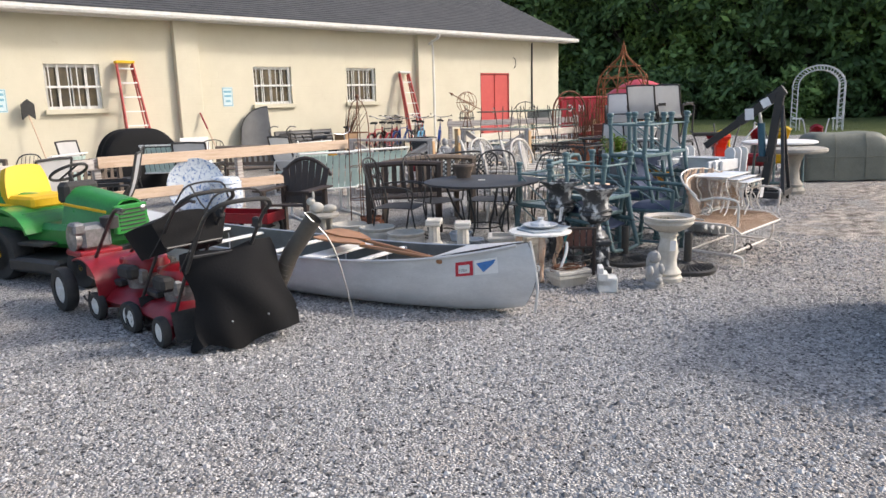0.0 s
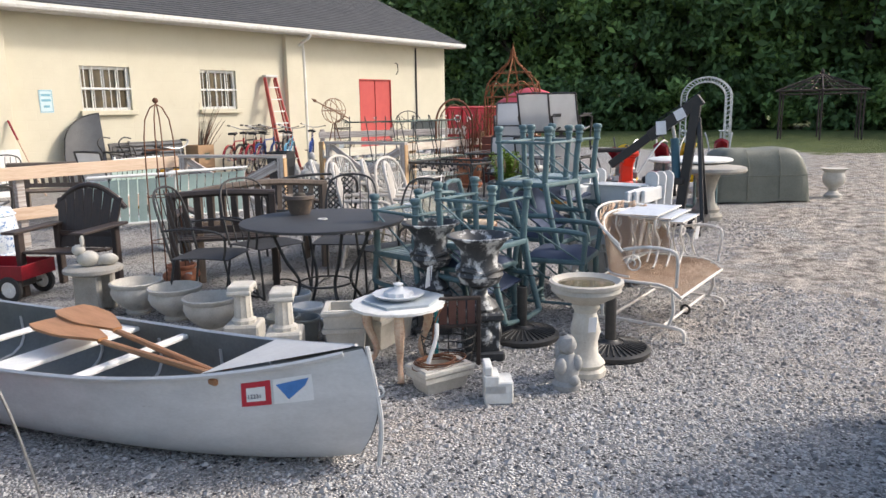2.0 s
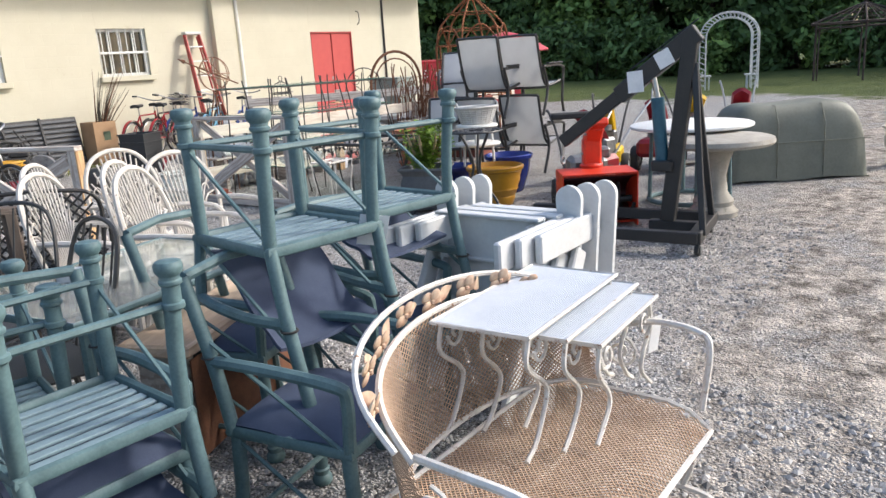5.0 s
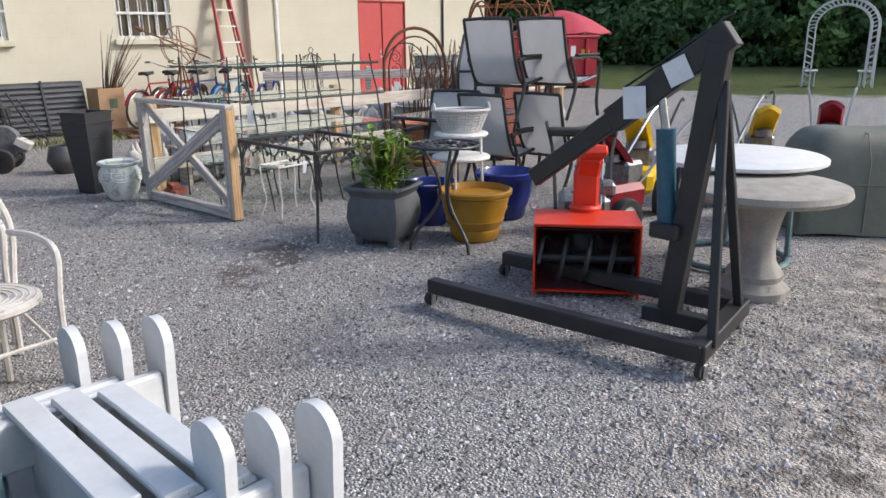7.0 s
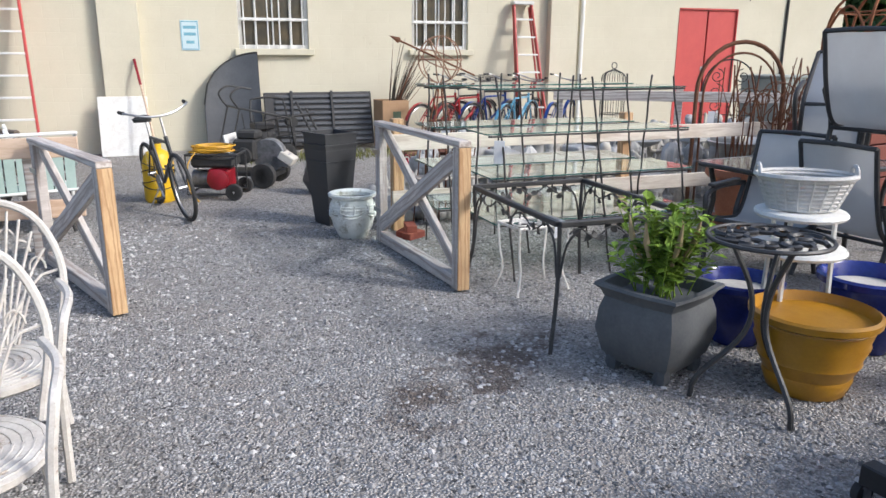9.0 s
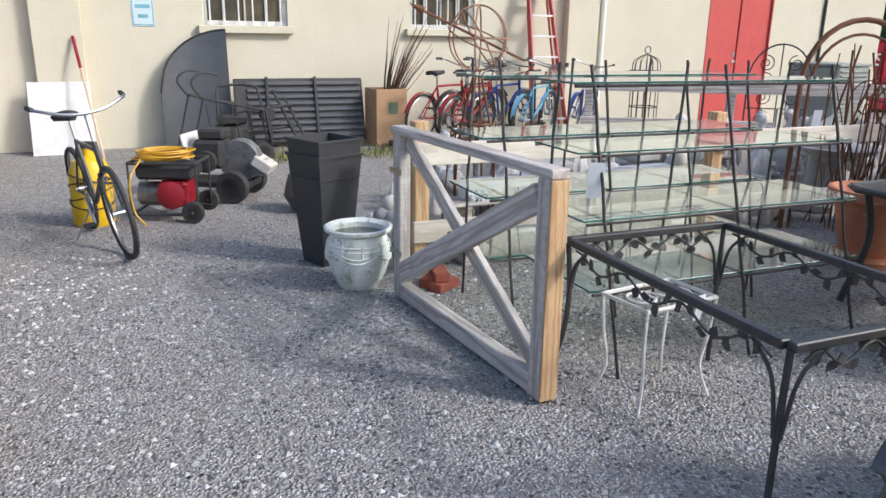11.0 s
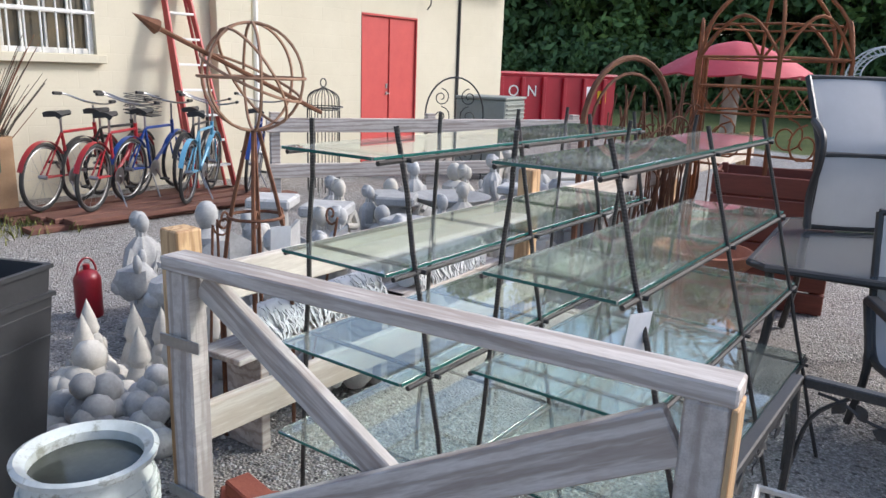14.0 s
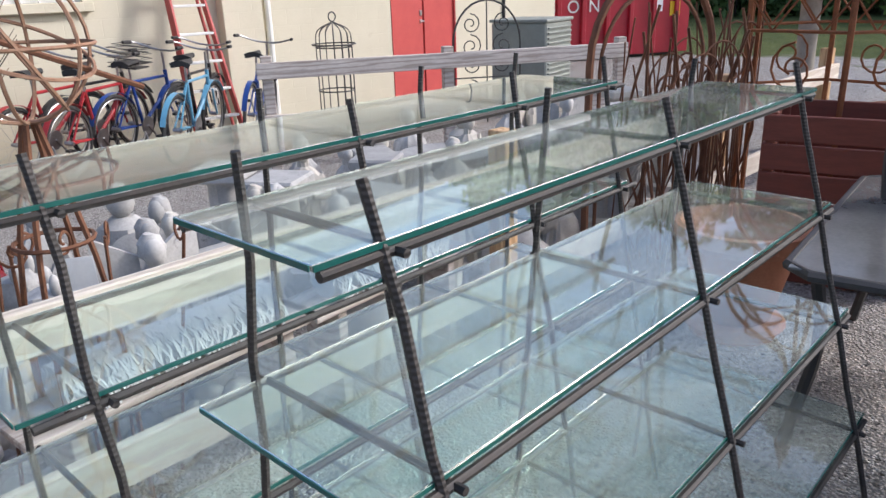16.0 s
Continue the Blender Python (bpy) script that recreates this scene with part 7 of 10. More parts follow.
rack = shelf_rack("rack of rusty rebar holding four pale glass shelves", 7.68, 8.46, 8.075, 8.35, (10.56, 11.34, 12.06), (10.45, 12.17))
tag_on(rack, (10.535, 7.94, 0.97), 0.075, 0.17, -25)
shelf_rack("rack of rusty rebar holding four pale glass shelves", 8.34, 9.02, 8.615, 8.945, (10.36, 11.0, 11.55, 12.0), (10.24, 12.06))

# ---- wrought-iron table and small white table ----
it = thing("iron_table", "black wrought-iron table frame with vine scrollwork", "table", pose(10.52, 6.98, 0, 0, 0, 0))
a0, b0, a1, b1 = -0.30, -0.50, 0.52, 0.66
part("frame", Geo().beam((a0, b0, 0.71), (a1, b0, 0.71), 0.035, 0.03, 0.004).beam((a0, b1, 0.71), (a1, b1, 0.71), 0.035, 0.03, 0.004).beam((a0, b0 + 0.02, 0.71), (a0, b1 - 0.02, 0.71), 0.035, 0.03, 0.004).beam((a1, b0 + 0.02, 0.71), (a1, b1 - 0.02, 0.71), 0.035, 0.03, 0.004), BLACK_IRON, it)
for sx, sy in ((a0, b0), (a1, b0), (a0, b1), (a1, b1)):
    dx, dy = (1 if sx == a0 else -1), (1 if sy == b0 else -1)
    part("leg", Geo().tube(curve([(sx, sy, 0.70), (sx + 0.01 * dx, sy + 0.01 * dy, 0.5), (sx + 0.0, sy, 0.3), (sx - 0.05 * dx, sy - 0.05 * dy, 0.01)], 5), 0.012, 6).tube(curve([(sx + 0.14 * dx, sy, 0.69), (sx + 0.05 * dx, sy, 0.6), (sx + 0.012 * dx, sy, 0.42)], 4), 0.007, 5).tube(curve([(sx, sy + 0.14 * dy, 0.69), (sx, sy + 0.05 * dy, 0.6), (sx, sy + 0.012 * dy, 0.42)], 4), 0.007, 5), BLACK_IRON, it)
leafm = Geo().sheet(lambda u, v: ((u - 0.5) * 0.055, 0.004 * math.sin(6 * u), (v - 0.5) * 0.036 * math.sin(3.1 * u + 0.03)), 6, 2, 0.003).mesh("vine_leaf", BLACK_IRON)
for axis, lo, hi, fixed in (("y", b0, b1, a0), ("y", b0, b1, a1), ("x", a0, a1, b0), ("x", a0, a1, b1)):
    n = 18
    pts = []
    for k in range(n + 1):
        s = lo + 0.06 + (hi - lo - 0.12) * k / n
        z = 0.655 + 0.028 * math.sin(k * 1.15)
        pts.append((fixed, s, z) if axis == "y" else (s, fixed, z))
    part("vine", Geo().tube(curve(pts, 3), 0.005, 5), BLACK_IRON, it)
    for k in range(1, n):
        p = Vector(pts[k])
        part("vine_leaf", leafm, None, it, m=Matrix.Translation(p + Vector((0, 0, -0.02 if k % 2 else 0.012))) @ pose(0, 0, 0, 15 * math.sin(k), 70 * math.sin(1.9 * k), 90 if axis == "y" else 0))
wt = thing("small_table", "low white iron side table with thin curved legs", "table", pose(10.60, 7.50, 0, 0, 0, 8))
part("top_rim", Geo().tube([(-0.2, -0.13, 0.47), (0.2, -0.13, 0.47), (0.2, 0.13, 0.47), (-0.2, 0.13, 0.47)], 0.010, 6, closed=True), WHITE_IRON, wt)
part("top_scroll", Geo().tube(spiral((-0.09, 0, 0.47), 0.09, 1.5, 0, "xy", 20), 0.006, 5).tube(spiral((0.09, 0, 0.47), 0.09, 1.5, 180, "xy", 20), 0.006, 5), WHITE_IRON, wt)
for sx in (-1, 1):
    for sy in (-1, 1):
        part("leg", Geo().tube(curve([(sx * 0.2, sy * 0.13, 0.47), (sx * 0.19, sy * 0.12, 0.3), (sx * 0.17, sy * 0.11, 0.15), (sx * 0.21, sy * 0.14, 0.01)], 4), 0.008, 6), WHITE_IRON, wt)
tag_on(wt, (0.1, -0.14, 0.50), 0.05, 0.12, 5)

# ---- planter with a bushy plant, pots, basket ----
SLATE_POT = material("dark_slate_glaze", (0.075, 0.08, 0.085), (0.12, 0.125, 0.125), rough=0.65, scale=7, bump=0.3)
pl = thing("footed_planter", "dark slate square planter on little feet with a leafy plant", "planter", pose(10.60, 6.12, 0, 0, 0, 22))
part("tub", Geo().lathe([(0.17, 0.05), (0.205, 0.10), (0.235, 0.22), (0.225, 0.33), (0.205, 0.39), (0.225, 0.43), (0.25, 0.45), (0.245, 0.465), (0.215, 0.465), (0.19, 0.4), (0.0, 0.4)], 40, square=0.75), SLATE_POT, pl)
for a in (45, 135, 225, 315):
    part("foot", Geo().lathe([(0.03, 0), (0.045, 0.03), (0.04, 0.08)], 8), SLATE_POT, pl, m=pose(0.2 * math.cos(radians(a)), 0.2 * math.sin(radians(a)), 0))
PLANT = leaf_material("bright_green_leaves", (0.115, 0.17, 0.02), (0.065, 0.105, 0.018))
PLUME = material("dry_cream_plumes", (0.42, 0.33, 0.18), (0.30, 0.22, 0.12), rough=0.8, scale=9)
rs = random.Random(11)
gl_ = Geo()
for k in range(38):
    a, lean = rs.uniform(0, 6.28), rs.uniform(0.03, 0.22)
    h = rs.uniform(0.24, 0.56) * (1.1 - lean)
    base = Vector((rs.uniform(-0.12, 0.12), rs.uniform(-0.12, 0.12), 0.40))
    tip = base + Vector((lean * math.cos(a), lean * math.sin(a), h))
    part("stem", Geo().tube([base, (base + tip) / 2 + Vector((0, 0, 0.03)), tip], [0.004, 0.003, 0.002], 4), PLANT, pl)
    for q in range(26):
        f = 0.25 + 0.75 * q / 26
        p = base.lerp(tip, f)
        d = Vector((rs.uniform(-1, 1), rs.uniform(-1, 1), rs.uniform(-0.1, 0.7))).normalized()
        s = rs.uniform(0.05, 0.095)
        w = d.cross(Vector((0, 0, 1))).normalized() * s * 0.28
        droop = Vector((0, 0, -0.015))
        gl_.add([p, p + d * s * 0.5 + w, p + d * s + droop, p + d * s * 0.5 - w], [(0, 1, 2, 3)])
tagged(part("leaves", gl_, PLANT, pl, "bright green feathery leaves", smooth=False), kind="stuff")
for k in range(6):
    a = k * 1.05
    part("plume", Geo().tube([(0.10 * math.cos(a), 0.10 * math.sin(a), 0.58), (0.15 * math.cos(a), 0.15 * math.sin(a), 0.70), (0.17 * math.cos(a), 0.17 * math.sin(a), 0.80)], [0.010, 0.017, 0.004], 6), PLUME, pl, "dry cream flower plume")
MUSTARD = material("mustard_glaze", (0.42, 0.21, 0.015), (0.33, 0.155, 0.012), rough=0.3, scale=6, bump=0.08, spots=(0.25, 0.12, 0.015), spot_at=0.68)
mp_ = thing("mustard_pot", "mustard yellow ribbed glazed pot on the gravel", "pot", pose(11.17, 5.68, 0))
part("vessel", Geo().lathe([(0.17, 0), (0.18, 0.01), (0.205, 0.08), (0.20, 0.10), (0.235, 0.17), (0.23, 0.19), (0.26, 0.26), (0.255, 0.28), (0.275, 0.35), (0.27, 0.36)], 40), MUSTARD, mp_)
part("rim", Geo().lathe([(0.27, 0.355), (0.295, 0.37), (0.298, 0.40), (0.28, 0.41), (0.265, 0.38), (0.25, 0.33)], 40), MUSTARD, mp_)
part("filling", Geo().lathe([(0.255, 0.345), (0.2, 0.355), (0.1, 0.35), (0.0, 0.36)], 30), PALE_STONE, mp_, "pale dry filling")
COBALT = material("cobalt_blue_glaze", (0.02, 0.035, 0.22), (0.012, 0.02, 0.13), rough=0.18, scale=6, bump=0.04)
for x, y, k in ((11.28, 6.30, 1.0), (11.88, 5.98, 1.15)):
    t = thing("blue_pot", "glossy cobalt blue glazed pot with a pale inside", "pot", pose(x, y, 0), "blue pots")
    vessel = part("vessel", Geo().lathe([(0.13 * k, 0), (0.14 * k, 0.01), (0.2 * k, 0.2 * k), (0.215 * k, 0.31 * k), (0.235 * k, 0.33 * k), (0.238 * k, 0.36 * k), (0.22 * k, 0.37 * k), (0.207 * k, 0.355 * k), (0.19 * k, 0.22 * k), (0.0, 0.21 * k)], 34), COBALT, t)
    part("inside", Geo().lathe([(0.0, 0.29 * k), (0.19 * k, 0.285 * k), (0.198 * k, 0.295 * k), (0.0, 0.30 * k)], 34), PALE_STONE, t, "pale dry filling inside")
tp = thing("iron_side_table", "dark cast-iron openwork side table on three scrolled legs", "table", pose(10.78, 5.62, 0, 0, 0, 15))
part("top_rim", Geo().tube(arc((0, 0, 0.80), 0.26, 0, 350, 26, "xy"), 0.010, 6, closed=True), BLACK_IRON, tp)
for k in range(10):
    a = radians(36 * k)
    part("top_scroll", Geo().tube(spiral((0.15 * math.cos(a), 0.15 * math.sin(a), 0.80), 0.085, 1.2, 36 * k, "xy", 12), 0.012, 5), BLACK_IRON, tp)
for k in range(3):
    a = radians(250 + 120 * k)
    ca, sa = math.cos(a), math.sin(a)
    part("leg", Geo().tube(curve([(0.16 * ca, 0.16 * sa, 0.79), (0.05 * ca, 0.05 * sa, 0.55), (0.06 * ca, 0.06 * sa, 0.35), (0.24 * ca, 0.24 * sa, 0.12), (0.27 * ca, 0.27 * sa, 0.01)], 5), 0.013, 6), BLACK_IRON, tp)
tb = thing("plant_stand", "white wicker stand with two round shelves", "plant stand", pose(11.36, 6.02, 0))
for z, r in ((0.60, 0.23), (0.79, 0.21)):
    part("shelf", Geo().lathe([(r - 0.02, z - 0.02), (r, z - 0.01), (r, z + 0.015), (r - 0.02, z + 0.02), (0.0, z + 0.01)], 30), WHITE_WORN, tb)
    part("shelf_rim", Geo().tube(arc((0, 0, z), r, 0, 345, 24, "xy"), 0.016, 6, closed=True), WHITE_WORN, tb)
for k in range(3):
    a = radians(90 + 120 * k)
    part("leg", Geo().tube([(0.17 * math.cos(a), 0.17 * math.sin(a), 0.78), (0.2 * math.cos(a), 0.2 * math.sin(a), 0.01)], 0.014, 6), WHITE_WORN, tb)
bk = thing("wicker_basket", "oval whitewashed wicker basket with end handles", "basket", pose(11.36, 6.02, 0.811, 0, 0, -30))
WHITEWASH = material("whitewashed_wicker", (0.58, 0.57, 0.55), (0.40, 0.39, 0.37), rough=0.8, scale=16, fine=140, bump=0.4)
for k in range(8):
    part("weave", Geo().tube(arc((0, 0, 0.012 + 0.021 * k), 0.16 + 0.009 * k, 0, 345, 30, "xy", 0.11 + 0.006 * k), 0.0115, 6, closed=True), WHITEWASH, bk)
part("floor", Geo().lathe([(0.12, 0), (0.12, 0.01), (0.0, 0.01)], 20), WHITEWASH, bk)
for k in range(20):
    a = radians(18 * k)
    part("stake", Geo().tube([(0.165 * math.cos(a), 0.115 * math.sin(a), 0.005), (0.237 * math.cos(a), 0.163 * math.sin(a), 0.175)], 0.006, 5), WHITEWASH, bk)
for s in (-1, 1):
    part("handle", Geo().tube(arc((s * 0.23, 0, 0.165), 0.05, 0, 180, 8, "yz", 0.06), 0.011, 6), WHITEWASH, bk)
part("rim", Geo().tube(arc((0, 0, 0.175), 0.236, 0, 345, 30, "xy", 0.162), 0.015, 6, closed=True), WHITEWASH, bk)

# ---- sling chairs and the table they crowd ----
def sling_chair():
    """A high-backed sling chair, faces local +x."""
    t = thing("sling_chair", "charcoal-framed patio chair with a grey mesh sling", "chair", group="grey sling chairs")
    for y in (-0.27, 0.27):
        part("side_rail", Geo().tube(curve([(0.24, y, 0.43), (0.0, y, 0.39), (-0.2, y, 0.40), (-0.32, y, 0.62), (-0.42, y, 1.0)], 4), 0.017, 7), CHARCOAL_METAL, t)
        part("arm", Geo().tube(curve([(-0.30, y * 1.1, 0.62), (0.05, y * 1.14, 0.63), (0.26, y * 1.12, 0.60), (0.30, y * 1.08, 0.52), (0.26, y * 1.06, 0.2), (0.30, y * 1.06, 0.02)], 4), 0.018, 7), CHARCOAL_METAL, t)
        part("rear_leg", Geo().tube(curve([(-0.30, y * 1.1, 0.62), (-0.18, y * 1.08, 0.35), (-0.32, y * 1.06, 0.02)], 4), 0.018, 7), CHARCOAL_METAL, t)
        part("arm_pad", Geo().box((0.0, y * 1.14, 0.655), (0.42, 0.05, 0.02), 0.008), CHARCOAL_METAL, t)
    part("top_bar", Geo().tube([(-0.42, -0.27, 1.0), (-0.43, 0, 1.01), (-0.42, 0.27, 1.0)], 0.016, 7), CHARCOAL_METAL, t)
    part("cross_bar", Geo().tube([(0.24, -0.27, 0.42), (0.24, 0.27, 0.42)], 0.015, 6), CHARCOAL_METAL, t)
    part("cross_bar", Geo().tube([(-0.2, -0.28, 0.36), (-0.2, 0.28, 0.36)], 0.015, 6), CHARCOAL_METAL, t)
    prof = curve([(0.24, 0, 0.43), (0.0, 0, 0.39), (-0.2, 0, 0.40), (-0.32, 0, 0.62), (-0.42, 0, 1.0)], 4)
    n = len(prof) - 1
    part("sling", Geo().sheet(lambda u, v: (prof[round(u * n)][0], (v - 0.5) * 0.52, prof[round(u * n)][2] - 0.012 * math.sin(3.14 * v)), n, 4), SLING, t, "grey mesh sling")
    return t


sc = sling_chair()
sc.matrix_basis = pose(12.86, 6.88, 0, 0, 0, 8)
for x, y, z, rx, ry, rz in ((12.30, 7.24, 0, 0, 0, 203), (13.32, 6.52, 0, 0, 0, 6), (12.92, 6.86, 0.72, 0, 0, 9), (13.40, 6.56, 0.72, 0, 0, 5)):
    copy_thing(sc, pose(x, y, z, rx, ry, rz))
dt = thing("patio_table", "charcoal patio table with a smoked glass top", "table", pose(13.14, 7.76, 0, 0, 0, 5))
part("glass_top", Geo().box((0, 0, 0.715), (1.44, 0.86, 0.01), 0.003), material("smoked_glass", (0.10, 0.10, 0.10), (0.15, 0.15, 0.145), rough=0.12, scale=4, bump=0), dt)
part("rim", Geo().tube([(-0.73, -0.36, 0.705), (-0.66, -0.44, 0.705), (0.66, -0.44, 0.705), (0.73, -0.36, 0.705), (0.73, 0.36, 0.705), (0.66, 0.44, 0.705), (-0.66, 0.44, 0.705), (-0.73, 0.36, 0.705)], 0.02, 7, closed=True), CHARCOAL_METAL, dt)
for sx in (-1, 1):
    for sy in (-1, 1):
        part("leg", Geo().tube(curve([(sx * 0.62, sy * 0.36, 0.70), (sx * 0.58, sy * 0.33, 0.4), (sx * 0.66, sy * 0.39, 0.01)], 4), 0.022, 7), CHARCOAL_METAL, dt)

up = thing("upturned_chair", "grey mesh sling chair standing upside down on the table", "chair", pose(13.52, 7.88, 0.722, 0, 0, 31), "grey sling chairs")
side = curve([(0.03, 0, 0.02), (0.0, 0, 0.22), (0.0, 0, 0.44), (0.10, 0, 0.60), (0.32, 0, 0.86)], 4)
n = len(side) - 1
for y in (-0.23, 0.23):
    part("side_rail", Geo().tube([(p.x, y, p.z) for p in side], 0.019, 8), CHARCOAL_METAL, up)
    part("arm", Geo().tube(curve([(0.06, y * 1.12, 0.62), (-0.10, y * 1.14, 0.55), (-0.12, y * 1.14, 0.42), (-0.03, y * 1.12, 0.20), (-0.06, y * 1.1, 0.02)], 4), 0.021, 8), CHARCOAL_METAL, up)
    part("bolt", Geo().ball((0.0, y * 1.08, 0.20), 0.012, 5), STEEL, up)
part("sling", Geo().sheet(lambda u, v: (side[round(u * n)].x - 0.01 * math.sin(3.14 * v), (v - 0.5) * 0.44, side[round(u * n)].z), n, 4), SLING, up, "grey mesh sling, seen from its underside")
for p in (side[0], side[8], side[-1]):
    part("cross_bar", Geo().tube([(p.x, -0.23, p.z), (p.x, 0.23, p.z)], 0.016, 7), CHARCOAL_METAL, up)

# ---- by the gate ----
pw = thing("white_pot", "large whitewashed glazed pot with swag relief, holding rainwater", "pot", pose(9.80, 9.36, 0))
GLAZE = material("streaked_white_glaze", (0.76, 0.77, 0.73), (0.58, 0.59, 0.53), rough=0.45, scale=7, fine=40, bump=0.2, spots=(0.36, 0.35, 0.28), spot_at=0.58)
part("vessel", Geo().lathe([(0.115, 0), (0.125, 0.01), (0.17, 0.10), (0.195, 0.2), (0.195, 0.27), (0.175, 0.33), (0.17, 0.345), (0.205, 0.365), (0.21, 0.385), (0.195, 0.392), (0.165, 0.37), (0.165, 0.32), (0.18, 0.25), (0.0, 0.24)], 40), GLAZE, pw)
part("water", Geo().lathe([(0.166, 0.335), (0.166, 0.338), (0.0, 0.338)], 28), material("green_rainwater", (0.07, 0.075, 0.06), rough=0.05, bump=0.0), pw, "dark rainwater")
for z in (0.29, 0.265):
    part("band", Geo().tube(arc((0, 0, z), 0.196 if z < 0.28 else 0.192, 0, 350, 36, "xy"), 0.006, 5, closed=True), GLAZE, pw)
for k in range(10):
    a = radians(36 * k + 9)
    part("tie", Geo().tube([(0.186 * math.cos(a), 0.186 * math.sin(a), 0.31), (0.2 * math.cos(a), 0.2 * math.sin(a), 0.265), (0.201 * math.cos(a), 0.201 * math.sin(a), 0.23)], 0.0065, 5), GLAZE, pw)
part("swag", Geo().tube([(0.201 * math.cos(radians(a)), 0.201 * math.sin(radians(a)), 0.252 - 0.03 * abs(math.sin(radians(a * 2.5)))) for a in range(0, 360, 8)], 0.006, 5, closed=True), GLAZE, pw)
part("swag", Geo().tube([(0.2 * math.cos(radians(a)), 0.2 * math.sin(radians(a)), 0.235 - 0.04 * abs(math.sin(radians(a * 2.5)))) for a in range(0, 360, 8)], 0.007, 5, closed=True), GLAZE, pw)
for k in range(2):
    t = thing("tall_planter", "tall square charcoal plastic planter, nested in a pair", "planter", pose(9.74, 9.94, 0.10 * k, 0, 0, 24), "nested tall planters")
    o, h = [], 0.74
    for s, z in ((0.115, 0), (0.175, h), (0.185, h), (0.185, h + 0.015), (0.165, h + 0.015), (0.15, 0.55)):
        o.append([(-s, -s, z), (s, -s, z), (s, s, z), (-s, s, z)])
    vs = [p for r in o for p in r]
    fs = [(3, 2, 1, 0), (20, 21, 22, 23)] + [(4 * i + j, 4 * i + (j + 1) % 4, 4 * i + 4 + (j + 1) % 4, 4 * i + 4 + j) for i in range(5) for j in range(4)]
    part("tub", Geo().add(vs, fs), DARK_PLASTIC, t)
    part("band", Geo().box((0, 0, h - 0.14), (0.346, 0.346, 0.006), 0.001), DARK_PLASTIC, t)
solid("cauldron_pot", Geo().lathe([(0.11, 0), (0.13, 0.02), (0.20, 0.14), (0.205, 0.16), (0.16, 0.33), (0.15, 0.34), (0.14, 0.33), (0.18, 0.16), (0.0, 0.1)], 14), material("grey_metal_pot", (0.13, 0.125, 0.115), (0.08, 0.078, 0.075), rough=0.5, metal=0.4, scale=6, bump=0.2), "dull grey faceted metal pot on the gravel", "pot", m=pose(9.93, 11.45, 0))
gas = thing("petrol_can", "small red metal can beside the gatepost", "can", pose(11.0, 11.6, 0))
part("can", Geo().lathe([(0.075, 0), (0.08, 0.01), (0.08, 0.24), (0.06, 0.28), (0.02, 0.3), (0.02, 0.33)], 18), RED_PAINT, gas)
part("handle", Geo().tube(arc((0, 0, 0.27), 0.06, 0, 180, 8, "xz", 0.1), 0.007, 5), RED_PAINT, gas)
brick = thing("clay_bricks", "few red clay bricks lying under the fence", "bricks", pose(10.28, 9.12, 0, 0, 0, 30))
BRICK = material("red_clay_brick", (0.36, 0.10, 0.06), (0.26, 0.07, 0.05), rough=0.9, scale=10, bump=0.4)
for x, y, z, r in ((0, 0, 0.03, 0), (0.02, 0.12, 0.03, 20), (0.01, 0.05, 0.09, 50)):
    part("brick", Geo().box((0, 0, 0), (0.2, 0.095, 0.058), 0.006), BRICK, brick, m=pose(x, y, z, 0, 0, r))


